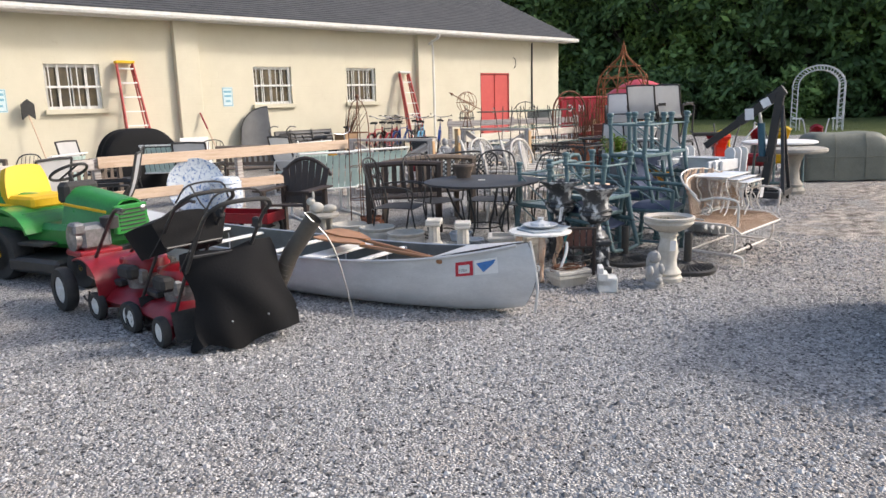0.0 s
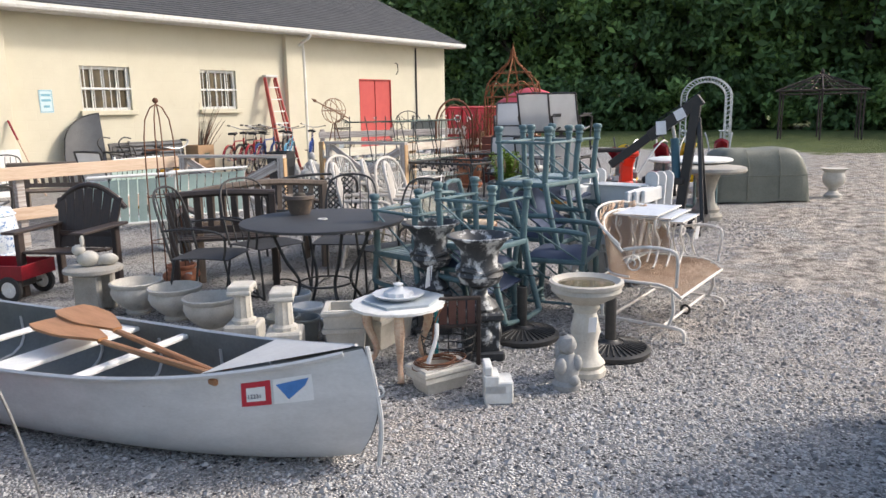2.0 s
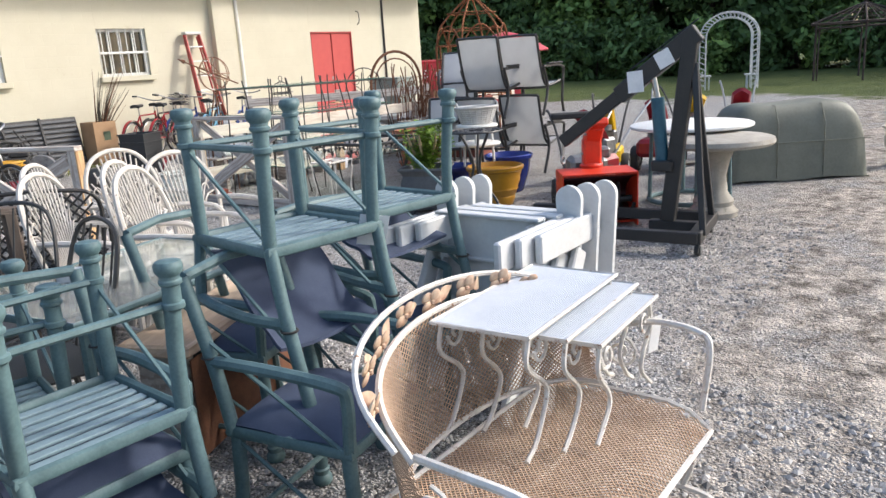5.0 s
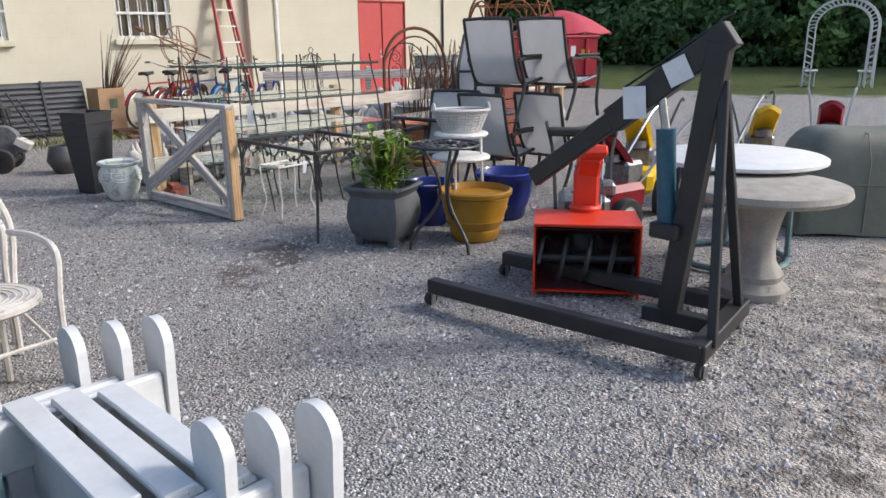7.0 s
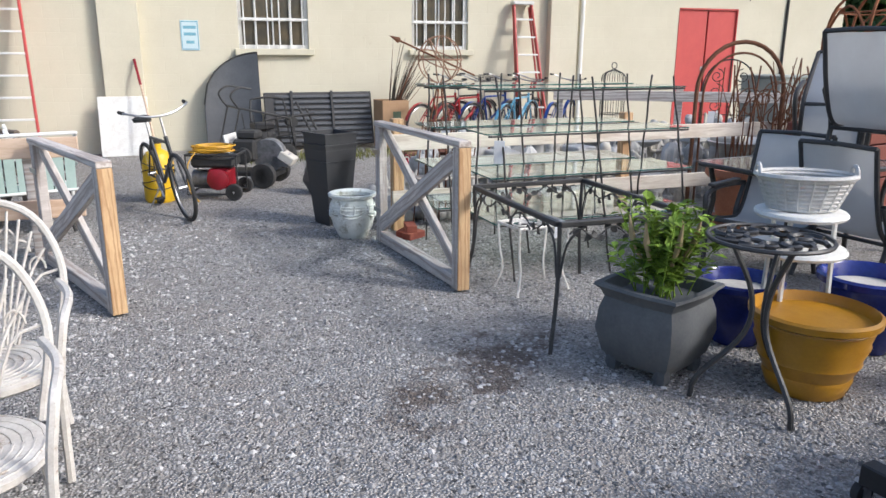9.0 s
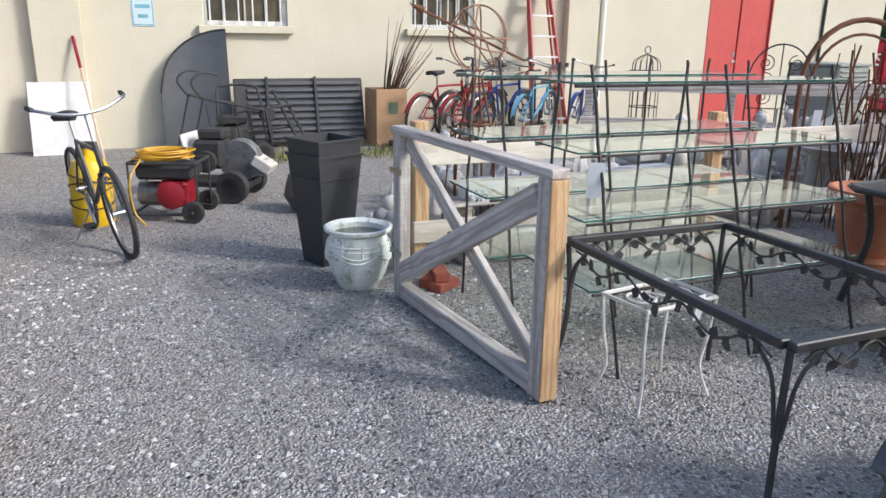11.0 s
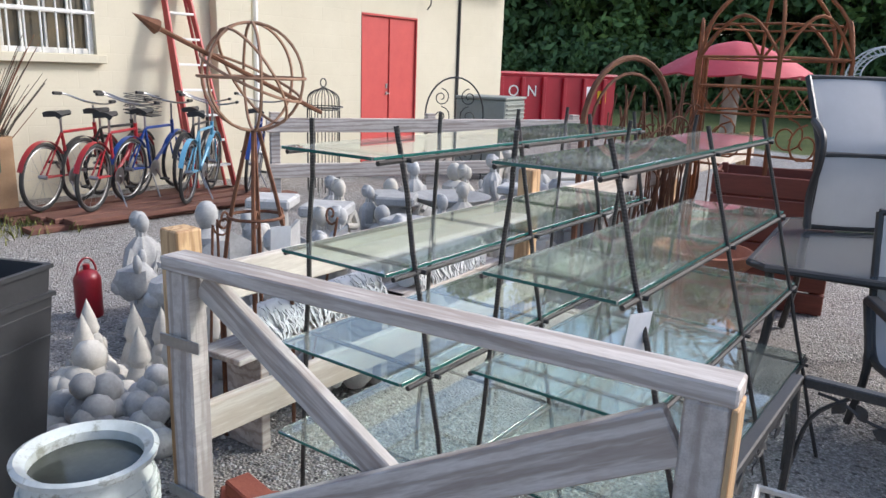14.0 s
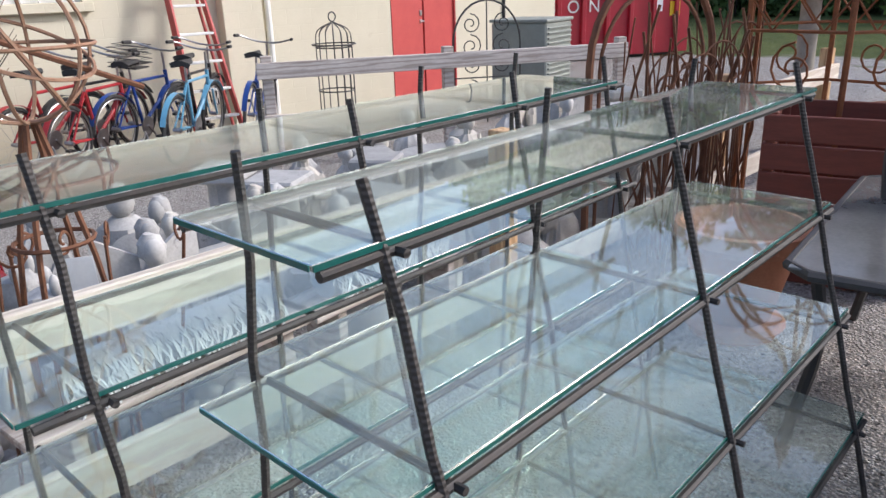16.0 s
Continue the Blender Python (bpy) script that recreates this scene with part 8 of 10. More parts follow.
# ---- bicycles ----
def bicycle(label, m, paint, basket=False, guards=True):
    """A bicycle on its stand; local x runs forward."""
    t = thing("bicycle", label, "bicycle", m, "bicycles")
    for x in (-0.5, 0.5):
        w = part("wheel", Geo().tube(arc((x, 0, 0.33), 0.31, 0, 350, 30, "xz"), 0.020, 6, closed=True), BLACK_RUBBER, t, "bicycle tyre")
        part("rim", Geo().tube(arc((x, 0, 0.33), 0.285, 0, 350, 30, "xz"), 0.009, 5, closed=True), STEEL, w)
        g = Geo()
        for k in range(14):
            a = radians(k * 360 / 14)
            g.tube([(x, 0.02 if k % 2 else -0.02, 0.33), (x + 0.285 * math.cos(a), 0, 0.33 + 0.285 * math.sin(a))], 0.0016, 3)
        part("spokes", g.tube([(x, -0.04, 0.33), (x, 0.04, 0.33)], 0.02, 8), STEEL, w)
        if guards:
            part("mudguard", Geo().sheet(lambda u, v: (x + 0.345 * math.cos(radians(35 + 130 * u)), (v - 0.5) * 0.05, 0.33 + 0.345 * math.sin(radians(35 + 130 * u))), 10, 2, 0.003), paint, t)
    bb, st, hd, seat = (-0.08, 0, 0.30), (-0.22, 0, 0.74), (0.33, 0, 0.80), (-0.25, 0, 0.92)
    part("frame", Geo().tube([bb, st], 0.016, 7).tube([bb, (0.37, 0, 0.62)], 0.018, 7).tube([st, (0.35, 0, 0.74)], 0.015, 7).tube([(0.38, 0, 0.60), hd], 0.02, 7).tube([bb, (-0.5, 0.03, 0.33)], 0.010, 5).tube([st, (-0.5, 0.03, 0.33)], 0.009, 5).tube([bb, (-0.5, -0.03, 0.33)], 0.010, 5).tube([st, (-0.5, -0.03, 0.33)], 0.009, 5), paint, t)
    part("fork", Geo().tube(curve([(0.385, 0.035, 0.6), (0.42, 0.04, 0.48), (0.5, 0.04, 0.33)], 3), 0.011, 5).tube(curve([(0.385, -0.035, 0.6), (0.42, -0.04, 0.48), (0.5, -0.04, 0.33)], 3), 0.011, 5), paint, t)
    part("seat_post", Geo().tube([st, seat], 0.012, 6), STEEL, t)
    part("saddle", Geo().sheet(lambda u, v: (-0.37 + 0.27 * u, (v - 0.5) * (0.2 - 0.15 * u ** 0.6), 0.95 - 0.03 * (2 * v - 1) ** 2), 8, 6, 0.045), BLACK_RUBBER, t)
    part("handlebar", Geo().tube([hd, (0.30, 0, 0.98)], 0.012, 6).tube(curve([(0.16, -0.3, 1.06), (0.26, -0.27, 1.05), (0.33, -0.1, 1.0), (0.33, 0.1, 1.0), (0.26, 0.27, 1.05), (0.16, 0.3, 1.06)], 4), 0.011, 6), STEEL, t)
    for y in (-0.29, 0.29):
        part("grip", Geo().tube([(0.10, y * 1.04, 1.062), (0.21, y, 1.058)], 0.017, 7), BLACK_RUBBER, t)
    part("chainring", Geo().lathe([(0.0, -0.004), (0.09, -0.004), (0.09, 0.004), (0.0, 0.004)], 20, Matrix.Translation((-0.08, -0.05, 0.30)) @ pose(0, 0, 0, 90)), STEEL, t)
    part("crank", Geo().tube([(-0.08, -0.06, 0.30), (0.03, -0.07, 0.18)], 0.01, 5).tube([(-0.08, 0.06, 0.30), (-0.19, 0.07, 0.42)], 0.01, 5), STEEL, t)
    for p in ((0.04, -0.11, 0.175), (-0.2, 0.11, 0.425)):
        part("pedal", Geo().box(p, (0.08, 0.08, 0.02), 0.005), BLACK_RUBBER, t)
    part("kickstand", Geo().tube([(-0.12, -0.03, 0.28), (-0.2, -0.2, 0.0)], 0.008, 5), STEEL, t)
    if basket:
        b = part("basket", Geo().box((0.52, 0, 0.88), (0.24, 0.3, 0.012), 0.003), BLACK_IRON, t)
        g = Geo()
        for z in (0.92, 0.97, 1.02, 1.06):
            g.tube([(0.4, -0.15, z), (0.64, -0.15, z), (0.64, 0.15, z), (0.4, 0.15, z)], 0.003, 4, closed=True)
        part("basket_wire", g, BLACK_IRON, b)
    return t


BLUE_BIKE = material("light_blue_bike_paint", (0.16, 0.42, 0.60), rough=0.3, scale=5, bump=0.02)
NAVY_BIKE = material("royal_blue_bike_paint", (0.02, 0.07, 0.30), rough=0.3, scale=5, bump=0.02)
RED_BIKE = material("red_bike_paint", (0.42, 0.03, 0.035), rough=0.3, scale=5, bump=0.02)
BLACK_BIKE = material("black_bike_paint", (0.02, 0.02, 0.022), (0.05, 0.05, 0.05), rough=0.35, scale=5, bump=0.02)
bicycle("black bicycle standing on its kickstand beside the gate", pose(8.34, 10.92, 0, 8, 0, -74), BLACK_BIKE, False, False)
for x, y, rz, p, lab, bsk in ((12.85, 14.45, 34, RED_BIKE, "red bicycle with a wire basket by the wall", True), (12.55, 14.75, 30, RED_BIKE, "red bicycle leaning in a row by the wall", False), (13.7, 14.25, 40, BLUE_BIKE, "light blue child's bicycle beside the others", False), (13.45, 14.75, 28, NAVY_BIKE, "royal blue bicycle in the row by the wall", False), (14.6, 14.45, 44, NAVY_BIKE, "royal blue bicycle in the row by the wall", False), (13.1, 15.0, 26, BLACK_IRON, "black bicycle at the back of the row", True), (14.1, 14.9, 38, BLACK_IRON, "black bicycle at the back of the row", False)):
    bicycle(lab, pose(x, y, 0.10, 6, 0, rz), p, bsk)
RUST_BOARD = material("rust_red_board", (0.20, 0.085, 0.055), (0.12, 0.055, 0.04), rough=0.8, scale=4, fine=30, bump=0.3, stretch=(1, 8, 8), vary=0.1)
rw = random.Random(31)
for k in range(9):
    z = 0.025 + 0.05 * (k // 5)
    t = thing("timber_board", "rust-stained timber board lying under the bicycles", "board", pose(13.3 + rw.uniform(-0.25, 0.25), 14.0 + 0.26 * (k % 5) - 0.1 * (k // 5), z, 0, 0, rw.uniform(-4, 4)), "timber under the bicycles")
    part("plank", Geo().box((0, 0, 0), (2.6, 0.2, 0.048), 0.005), RUST_BOARD, t)

# ---- generator, chipper, spray tank ----
gn = thing("generator", "red portable generator in a black tube frame on wheels", "generator", pose(8.82, 11.62, 0, 0, 0, -20))
for y in (-0.2, 0.2):
    part("frame", Geo().tube([(-0.27, y, 0.06), (0.27, y, 0.06), (0.27, y, 0.48), (-0.27, y, 0.48)], 0.014, 7, closed=True), BLACK_IRON, gn)
part("frame_tie", Geo().tube([(-0.27, -0.2, 0.48), (-0.27, 0.2, 0.48)], 0.014, 6).tube([(0.27, -0.2, 0.48), (0.27, 0.2, 0.48)], 0.014, 6).tube([(-0.27, -0.2, 0.06), (-0.27, 0.2, 0.06)], 0.014, 6), BLACK_IRON, gn)
part("tank", Geo().box((0, 0, 0.40), (0.46, 0.34, 0.12), 0.04), BLACK_RUBBER, gn)
part("engine", Geo().box((0.06, -0.03, 0.22), (0.24, 0.28, 0.22), 0.03).lathe([(0.11, 0), (0.115, 0.05), (0.07, 0.07)], 16, Matrix.Translation((0.06, -0.16, 0.22)) @ pose(0, 0, 0, 90)), RED_PAINT, gn)
part("alternator", Geo().lathe([(0.1, -0.1), (0.1, 0.1)], 16, Matrix.Translation((-0.15, 0, 0.2)) @ pose(0, 0, 0, 0, 90)), ENGINE_GREY, gn)
wheel(gn, (0.24, -0.24, 0.09), 0.09, 0.05)
wheel(gn, (0.24, 0.24, 0.09), 0.09, 0.05)
cd = thing("extension_cord", "coil of yellow extension cord lying on the generator", "cord", pose(8.80, 11.60, 0.48))
CORD = material("yellow_cord", (0.62, 0.34, 0.01), (0.5, 0.26, 0.01), rough=0.5, scale=12, bump=0.05)
rc = random.Random(8)
for k in range(12):
    part("loop", Geo().tube(arc((rc.uniform(-0.02, 0.02), rc.uniform(-0.02, 0.02), 0.022 + 0.006 * k), rc.uniform(0.17, 0.24), 0, 345, 24, "xy", rc.uniform(0.12, 0.17)), 0.008, 5, closed=True), CORD, cd)
part("tail", Geo().tube(curve([(-0.2, -0.1, 0.03), (-0.29, -0.24, -0.1), (-0.28, -0.25, -0.35), (-0.2, -0.3, -0.47)], 5), 0.008, 5), CORD, cd)
sp = thing("spray_tank", "yellow plastic tank bound with black cords", "tank", pose(8.22, 11.55, 0))
part("tank", Geo().lathe([(0.14, 0), (0.16, 0.03), (0.16, 0.42), (0.12, 0.52), (0.05, 0.56), (0.05, 0.62)], 20), YELLOW_PAINT, sp)
part("cap", Geo().lathe([(0.06, 0.62), (0.06, 0.66), (0.0, 0.67)], 14), BLACK_RUBBER, sp)
for k in range(4):
    part("cord", Geo().tube([(0.166 * math.cos(radians(a)), 0.166 * math.sin(radians(a)), 0.2 + 0.06 * k + 0.05 * math.sin(radians(a * 1 + 90 * k))) for a in range(0, 360, 15)], 0.006, 4, closed=True), BLACK_RUBBER, sp)
ch = thing("wood_chipper", "grey wheeled chipper with a black engine and chute", "chipper", pose(9.28, 12.28, 0, 0, 0, -28))
part("chassis", Geo().box((0, 0, 0.15), (0.7, 0.34, 0.06), 0.012), HOIST_BLACK, ch)
part("engine", Geo().box((-0.05, 0, 0.42), (0.28, 0.28, 0.26), 0.03).box((-0.02, 0, 0.60), (0.24, 0.22, 0.1), 0.03).lathe([(0.1, 0), (0.1, 0.06), (0.05, 0.07)], 14, Matrix.Translation((-0.05, -0.14, 0.36)) @ pose(0, 0, 0, 90)), BLACK_RUBBER, ch)
part("housing", Geo().lathe([(0.19, -0.07), (0.2, -0.05), (0.2, 0.05), (0.19, 0.07)], 22, Matrix.Translation((0.22, 0, 0.36)) @ pose(0, 0, 0, 90)).box((0.36, 0, 0.30), (0.24, 0.14, 0.16), 0.02), ENGINE_GREY, ch)
part("chute", Geo().beam((0.36, 0, 0.38), (0.52, 0, 0.28), 0.2, 0.1, 0.01), PALE_STONE, ch)
part("hopper", Geo().sheet(lambda u, v: (-0.24 - 0.04 * u, (v - 0.5) * (0.30 + 0.06 * u), 0.36 + 0.24 * u), 4, 4, 0.012), WHITE_WORN, ch)
wheel(ch, (0.22, -0.25, 0.15), 0.15, 0.09, hub=BLACK_RUBBER)
wheel(ch, (0.22, 0.25, 0.15), 0.15, 0.09, hub=BLACK_RUBBER)
part("prop", Geo().tube([(-0.3, 0, 0.15), (-0.3, 0, 0.0)], 0.02, 6), HOIST_BLACK, ch)

# ---- against the wall ----
tn = thing("bed_cover", "dark ribbed truck-bed cover leaning against the wall", "truck cover", pose(10.70, 15.18, 0, -14, 0, 0))
part("panel", Geo().box((0, 0, 0.50), (1.75, 0.05, 0.86), 0.03), CHARCOAL_METAL, tn)
GREY_PLASTIC = material("grey_blue_plastic", (0.085, 0.09, 0.10), (0.06, 0.064, 0.07), rough=0.5, scale=6, bump=0.1)
for k in range(9):
    part("rib", Geo().box((0.06, -0.04, 0.15 + 0.088 * k), (1.55, 0.045, 0.052), 0.016), GREY_PLASTIC, tn)
for x in (-0.45, 0.2):
    part("strut", Geo().beam((x, -0.075, 0.08), (x, -0.075, 0.94), 0.04, 0.03, 0.004, up=(0, 1, 0)), HOIST_BLACK, tn)
rk = thing("cargo_rack", "black tube bicycle carrier propped on the bed cover", "rack", pose(10.05, 14.72, 0, 0, 0, 10))
part("hoop", Geo().tube(curve([(-0.5, 0, 0.02), (-0.5, 0.1, 0.75), (-0.4, 0.12, 0.86), (-0.05, 0.12, 0.86), (0.03, 0.1, 0.76), (0.06, 0, 0.4)], 4), 0.016, 7), BLACK_IRON, rk)
part("arm", Geo().tube([(-0.35, -0.1, 0.55), (0.45, -0.05, 0.62)], 0.018, 6).tube([(-0.3, -0.1, 0.3), (0.5, -0.05, 0.35)], 0.018, 6), BLACK_IRON, rk)
part("prop", Geo().tube([(0.2, 0.05, 0.8), (0.5, -0.2, 0.01)], 0.018, 6).tube([(0.35, 0.05, 0.7), (0.62, -0.2, 0.01)], 0.018, 6), BLACK_IRON, rk)
part("spool", Geo().lathe([(0.08, -0.08), (0.08, 0.08)], 14, Matrix.Translation((0.05, -0.12, 0.52)) @ pose(0, 0, 0, 90)), BLACK_RUBBER, rk)
sx_ = thing("vehicle_fairing", "dark grey curved vehicle fairing leaning on the wall", "fairing", pose(9.35, 15.35, 0, -8, 0, 0))
part("shell", Geo().sheet(lambda u, v: (-0.42 + 0.86 * u, 0.06 * math.sin(3.1 * u), 0.02 + v * (0.72 + 0.80 * math.sqrt(max(0, 1 - (1 - u) ** 2)))), 14, 8, 0.02), material("grey_smoked_plastic", (0.075, 0.08, 0.088), (0.05, 0.053, 0.06), rough=0.4, scale=4, bump=0.05), sx_)
part("edge_trim", Geo().tube([(-0.42 + 0.86 * u, 0.06 * math.sin(3.1 * u), 0.74 + 0.80 * math.sqrt(max(0, 1 - (1 - u) ** 2))) for u in [k / 14 for k in range(15)]], 0.014, 6), BLACK_RUBBER, sx_)
bx = thing("cardboard_box", "brown cardboard box filled with branches and poles", "box", pose(11.85, 15.12, 0, 0, 0, 6))
CARD = material("brown_cardboard", (0.42, 0.27, 0.15), (0.36, 0.22, 0.12), rough=0.85, scale=5, bump=0.1)
for c, s in (((0, -0.2, 0.39), (0.46, 0.012, 0.78)), ((0, 0.2, 0.39), (0.46, 0.012, 0.78)), ((-0.225, 0, 0.39), (0.012, 0.4, 0.78)), ((0.225, 0, 0.39), (0.012, 0.4, 0.78)), ((0, 0, 0.02), (0.45, 0.39, 0.012))):
    part("side", Geo().box(c, s, 0.002), CARD, bx)
part("printed_mark", Geo().box((0.02, -0.208, 0.52), (0.14, 0.002, 0.16), 0.0005), material("green_print", (0.12, 0.16, 0.10), rough=0.8, scale=9), bx, "dark green printed mark")
sticks = thing("branch_bundle", "bundle of dry brown branches and reeds standing in the box", "branches", pose(11.85, 15.12, 0.03))
rb_ = random.Random(17)
for k in range(42):
    a, q = rb_.uniform(0, 6.28), rb_.uniform(0.05, 0.4)
    h = rb_.uniform(1.0, 1.72)
    part("stick", Geo().tube(curve([(rb_.uniform(-0.15, 0.15), rb_.uniform(-0.12, 0.12), 0.02), (0.4 * q * math.cos(a) + 0.12, 0.2 * q * math.sin(a), h * 0.55), (q * math.cos(a) + 0.36, 0.4 * q * math.sin(a) - 0.05, h)], 3), [rb_.uniform(0.006, 0.013)] * 4 + [0.005, 0.004, 0.003], 5), BARK if k % 3 else RUST, sticks)


def ladder(label, x, h, w0, w1, foot):
    t = thing("step_ladder", label, "ladder", pose(x, WALL_Y - 0.04, 0))
    RED_FIB = bpy.data.materials.get("red_fibreglass") or material("red_fibreglass", (0.50, 0.06, 0.05), (0.42, 0.05, 0.045), rough=0.45, scale=6, bump=0.05)
    for s in (-1, 1):
        part("rail", Geo().beam((s * w0 / 2, -foot, 0), (s * w1 / 2, -0.08, h), 0.03, 0.085, 0.005, up=(0, 1, 0)), RED_FIB, t)
        part("rear_rail", Geo().beam((s * w0 / 2 * 0.9, -foot + 0.16, 0), (s * w1 / 2 * 0.9, -0.03, h * 0.98), 0.024, 0.04, 0.004, up=(0, 1, 0)), RED_FIB, t)
    n = int(h / 0.3)
    for k in range(1, n + 1):
        f = k * 0.3 / h
        if f < 0.97:
            part("step", Geo().box((0, -foot + (foot - 0.08) * f, h * f), (w0 + (w1 - w0) * f - 0.03, 0.085, 0.028), 0.004), WHITE_PAINT, t)
    part("top_cap", Geo().box((0, -0.08, h + 0.02), (w1 + 0.06, 0.16, 0.06), 0.012), ALUMINIUM if x > 10 else YELLOW_PAINT, t)


ladder("red fibreglass stepladder leaning on the wall", 14.42, 2.36, 0.56, 0.34, 0.75)
ladder("red fibreglass stepladder with a yellow cap against the wall", 6.36, 2.52, 0.60, 0.34, 0.75)
bm_ = thing("broom", "broom with a dark head up against the wall", "broom", pose(4.35, 15.55, 0))
part("handle", Geo().tube([(0.3, -0.25, 0), (0, 0, 1.5)], 0.013, 6), NEW_WOOD, bm_)
part("head", Geo().sheet(lambda u, v: (-0.12 + 0.24 * v, 0.02, 1.5 + 0.3 * u - 0.2 * abs(v - 0.5)), 4, 4, 0.05), BLACK_RUBBER, bm_)
pole = thing("red_pole", "long pole with a red grip leaning on the wall", "pole", pose(8.0, 15.45, 0))
part("shaft", Geo().tube([(0.2, -0.6, 0), (0, 0, 1.25)], 0.016, 6), NEW_WOOD, pole)
part("grip", Geo().tube([(0.03, -0.1, 1.05), (-0.03, 0.08, 1.42)], 0.02, 6), RED_PAINT, pole)

SIGN_BLUE = material("faded_blue_sign_paint", (0.20, 0.45, 0.55), rough=0.6, scale=7)
SIGN_FACE = material("pale_blue_sign_face", (0.58, 0.70, 0.72), (0.52, 0.64, 0.66), rough=0.6, scale=7)
def sign_plate(x):
    t = thing("wall_sign", "small pale blue metal parking sign on the cream wall", "sign", pose(x, WALL_Y - 0.005, 1.775), "wall signs")
    part("plate", Geo().box((0, 0, 0), (0.27, 0.006, 0.45), 0.002), SIGN_FACE, t)
    for c, s in (((0, -0.004, 0.205), (0.25, 0.003, 0.015)), ((0, -0.004, -0.205), (0.25, 0.003, 0.015)), ((-0.12, -0.004, 0), (0.012, 0.003, 0.39)), ((0.12, -0.004, 0), (0.012, 0.003, 0.39))):
        part("border", Geo().box(c, s, 0.0005), SIGN_BLUE, t)
    for z, w in ((0.12, 0.19), (0.02, 0.18), (-0.10, 0.12)):
        part("letter_bar", Geo().box((0, -0.004, z), (w, 0.003, 0.045), 0.0005), SIGN_BLUE, t)


sign_plate(8.80)
sign_plate(3.90)
lamp = thing("wall_bracket", "small dark wall bracket hooks by the door", "bracket", pose(19.5, WALL_Y, 2.55))
part("hook", Geo().tube(curve([(0, 0, 0.35), (0, -0.1, 0.3), (0, -0.12, 0.1), (0, -0.04, 0.0)], 4), 0.012, 5), BLACK_IRON, lamp)

# ---- statuary yard ----
def figure(kind, label, m, mat=GREY_STONE, k=1.0, seed=0):
    """A plain garden figure as one mesh."""
    r = random.Random(seed)
    g = Geo()
    if kind == "standing":
        flat = Matrix.Diagonal((1, 0.78, 1, 1))
        g.box((0, 0, 0.025), (0.22, 0.19, 0.05), 0.012)
        g.lathe([(0.105, 0.05), (0.10, 0.08), (0.088, 0.18), (0.078, 0.30), (0.085, 0.38), (0.102, 0.45), (0.095, 0.50), (0.06, 0.54), (0.034, 0.56), (0.033, 0.60)], 36, flat, wave=0.075, lobes=9)
        g.ball((0, -0.005, 0.635), 0.05, 8, (0.85, 0.95, 1.2)).ball((0, 0.018, 0.65), 0.055, 8, (0.95, 0.9, 1.05), rough=0.25)
        lift = r.uniform(-0.06, 0.12)
        for s in (-1, 1):
            g.tube(curve([(s * 0.085, 0, 0.495), (s * 0.125, -0.02, 0.37), (s * 0.02, -0.10, 0.36 + (lift if s > 0 else 0))], 4), [0.032, 0.031, 0.029, 0.028, 0.026, 0.025, 0.024, 0.022, 0.02], 8)
        g.tube(curve([(0.09, -0.03, 0.47), (0.0, -0.09, 0.36), (-0.08, -0.06, 0.2), (-0.07, -0.05, 0.07)], 4), 0.017, 6).tube(curve([(0.06, -0.06, 0.46), (-0.02, -0.09, 0.3), (-0.04, -0.085, 0.08)], 4), 0.013, 6)
        if seed % 9 == 5:
            for s in (-1, 1):
                g.sheet(lambda u, v: (s * (0.04 + 0.16 * u), 0.06 + 0.03 * u, 0.32 + 0.30 * v + 0.10 * u * v - 0.10 * u * (1 - v)), 5, 6, 0.02)
    elif kind == "gnome":
        g.lathe([(0.08, 0), (0.10, 0.03), (0.095, 0.14), (0.07, 0.22), (0.05, 0.26)], 14)
        g.ball((0, 0, 0.28), 0.055, 6).lathe([(0.065, 0.30), (0.045, 0.38), (0.0, 0.5)], 12).ball((0.08, -0.03, 0.17), 0.028, 5, (1, 1, 2)).ball((-0.08, -0.03, 0.17), 0.028, 5, (1, 1, 2)).ball((0, -0.05, 0.23), 0.045, 5, (1, 0.6, 1.2))
    elif kind == "animal":
        g.ball((0, 0, 0.13), 0.12, 8, (1.3, 0.85, 1.0), rough=0.25).ball((-0.14, 0, 0.25), 0.075, 7, (1.1, 0.9, 1), rough=0.3).ball((-0.2, 0, 0.23), 0.035, 5)
        for x in (-0.08, 0.1):
            for y in (-0.06, 0.06):
                g.lathe([(0.035, 0), (0.03, 0.1)], 8, Matrix.Translation((x, y, 0)))
        g.ball((-0.12, 0.05, 0.33), 0.025, 5, (0.7, 0.7, 1.6)).ball((-0.12, -0.05, 0.33), 0.025, 5, (0.7, 0.7, 1.6))
    elif kind == "heap":
        for q in range(34):
            a, d = r.uniform(0, 6.28), r.uniform(0, 0.2)
            g.ball((d * math.cos(a), d * math.sin(a), 0.04 + max(0, 0.17 - d) * r.uniform(0.3, 1.1)), r.uniform(0.03, 0.055), 5)
    elif kind == "column":
        g.box((0, 0, 0.03), (0.26, 0.26, 0.06), 0.01).lathe([(0.1, 0.06), (0.085, 0.09), (0.08, 0.40), (0.1, 0.43)], 24, wave=0.04, lobes=10).box((0, 0, 0.46), (0.25, 0.25, 0.06), 0.012)
    elif kind == "dish":
        g.lathe([(0.10, 0), (0.06, 0.03), (0.055, 0.3), (0.09, 0.34), (0.22, 0.39), (0.24, 0.42), (0.22, 0.425), (0.1, 0.38), (0.0, 0.37)], 28)
    elif kind == "shield":
        g.lathe([(0.11, 0), (0.12, 0.05), (0.08, 0.07), (0.09, 0.2), (0.11, 0.34), (0.1, 0.44), (0.05, 0.48)], 14, wave=0.05, lobes=6)
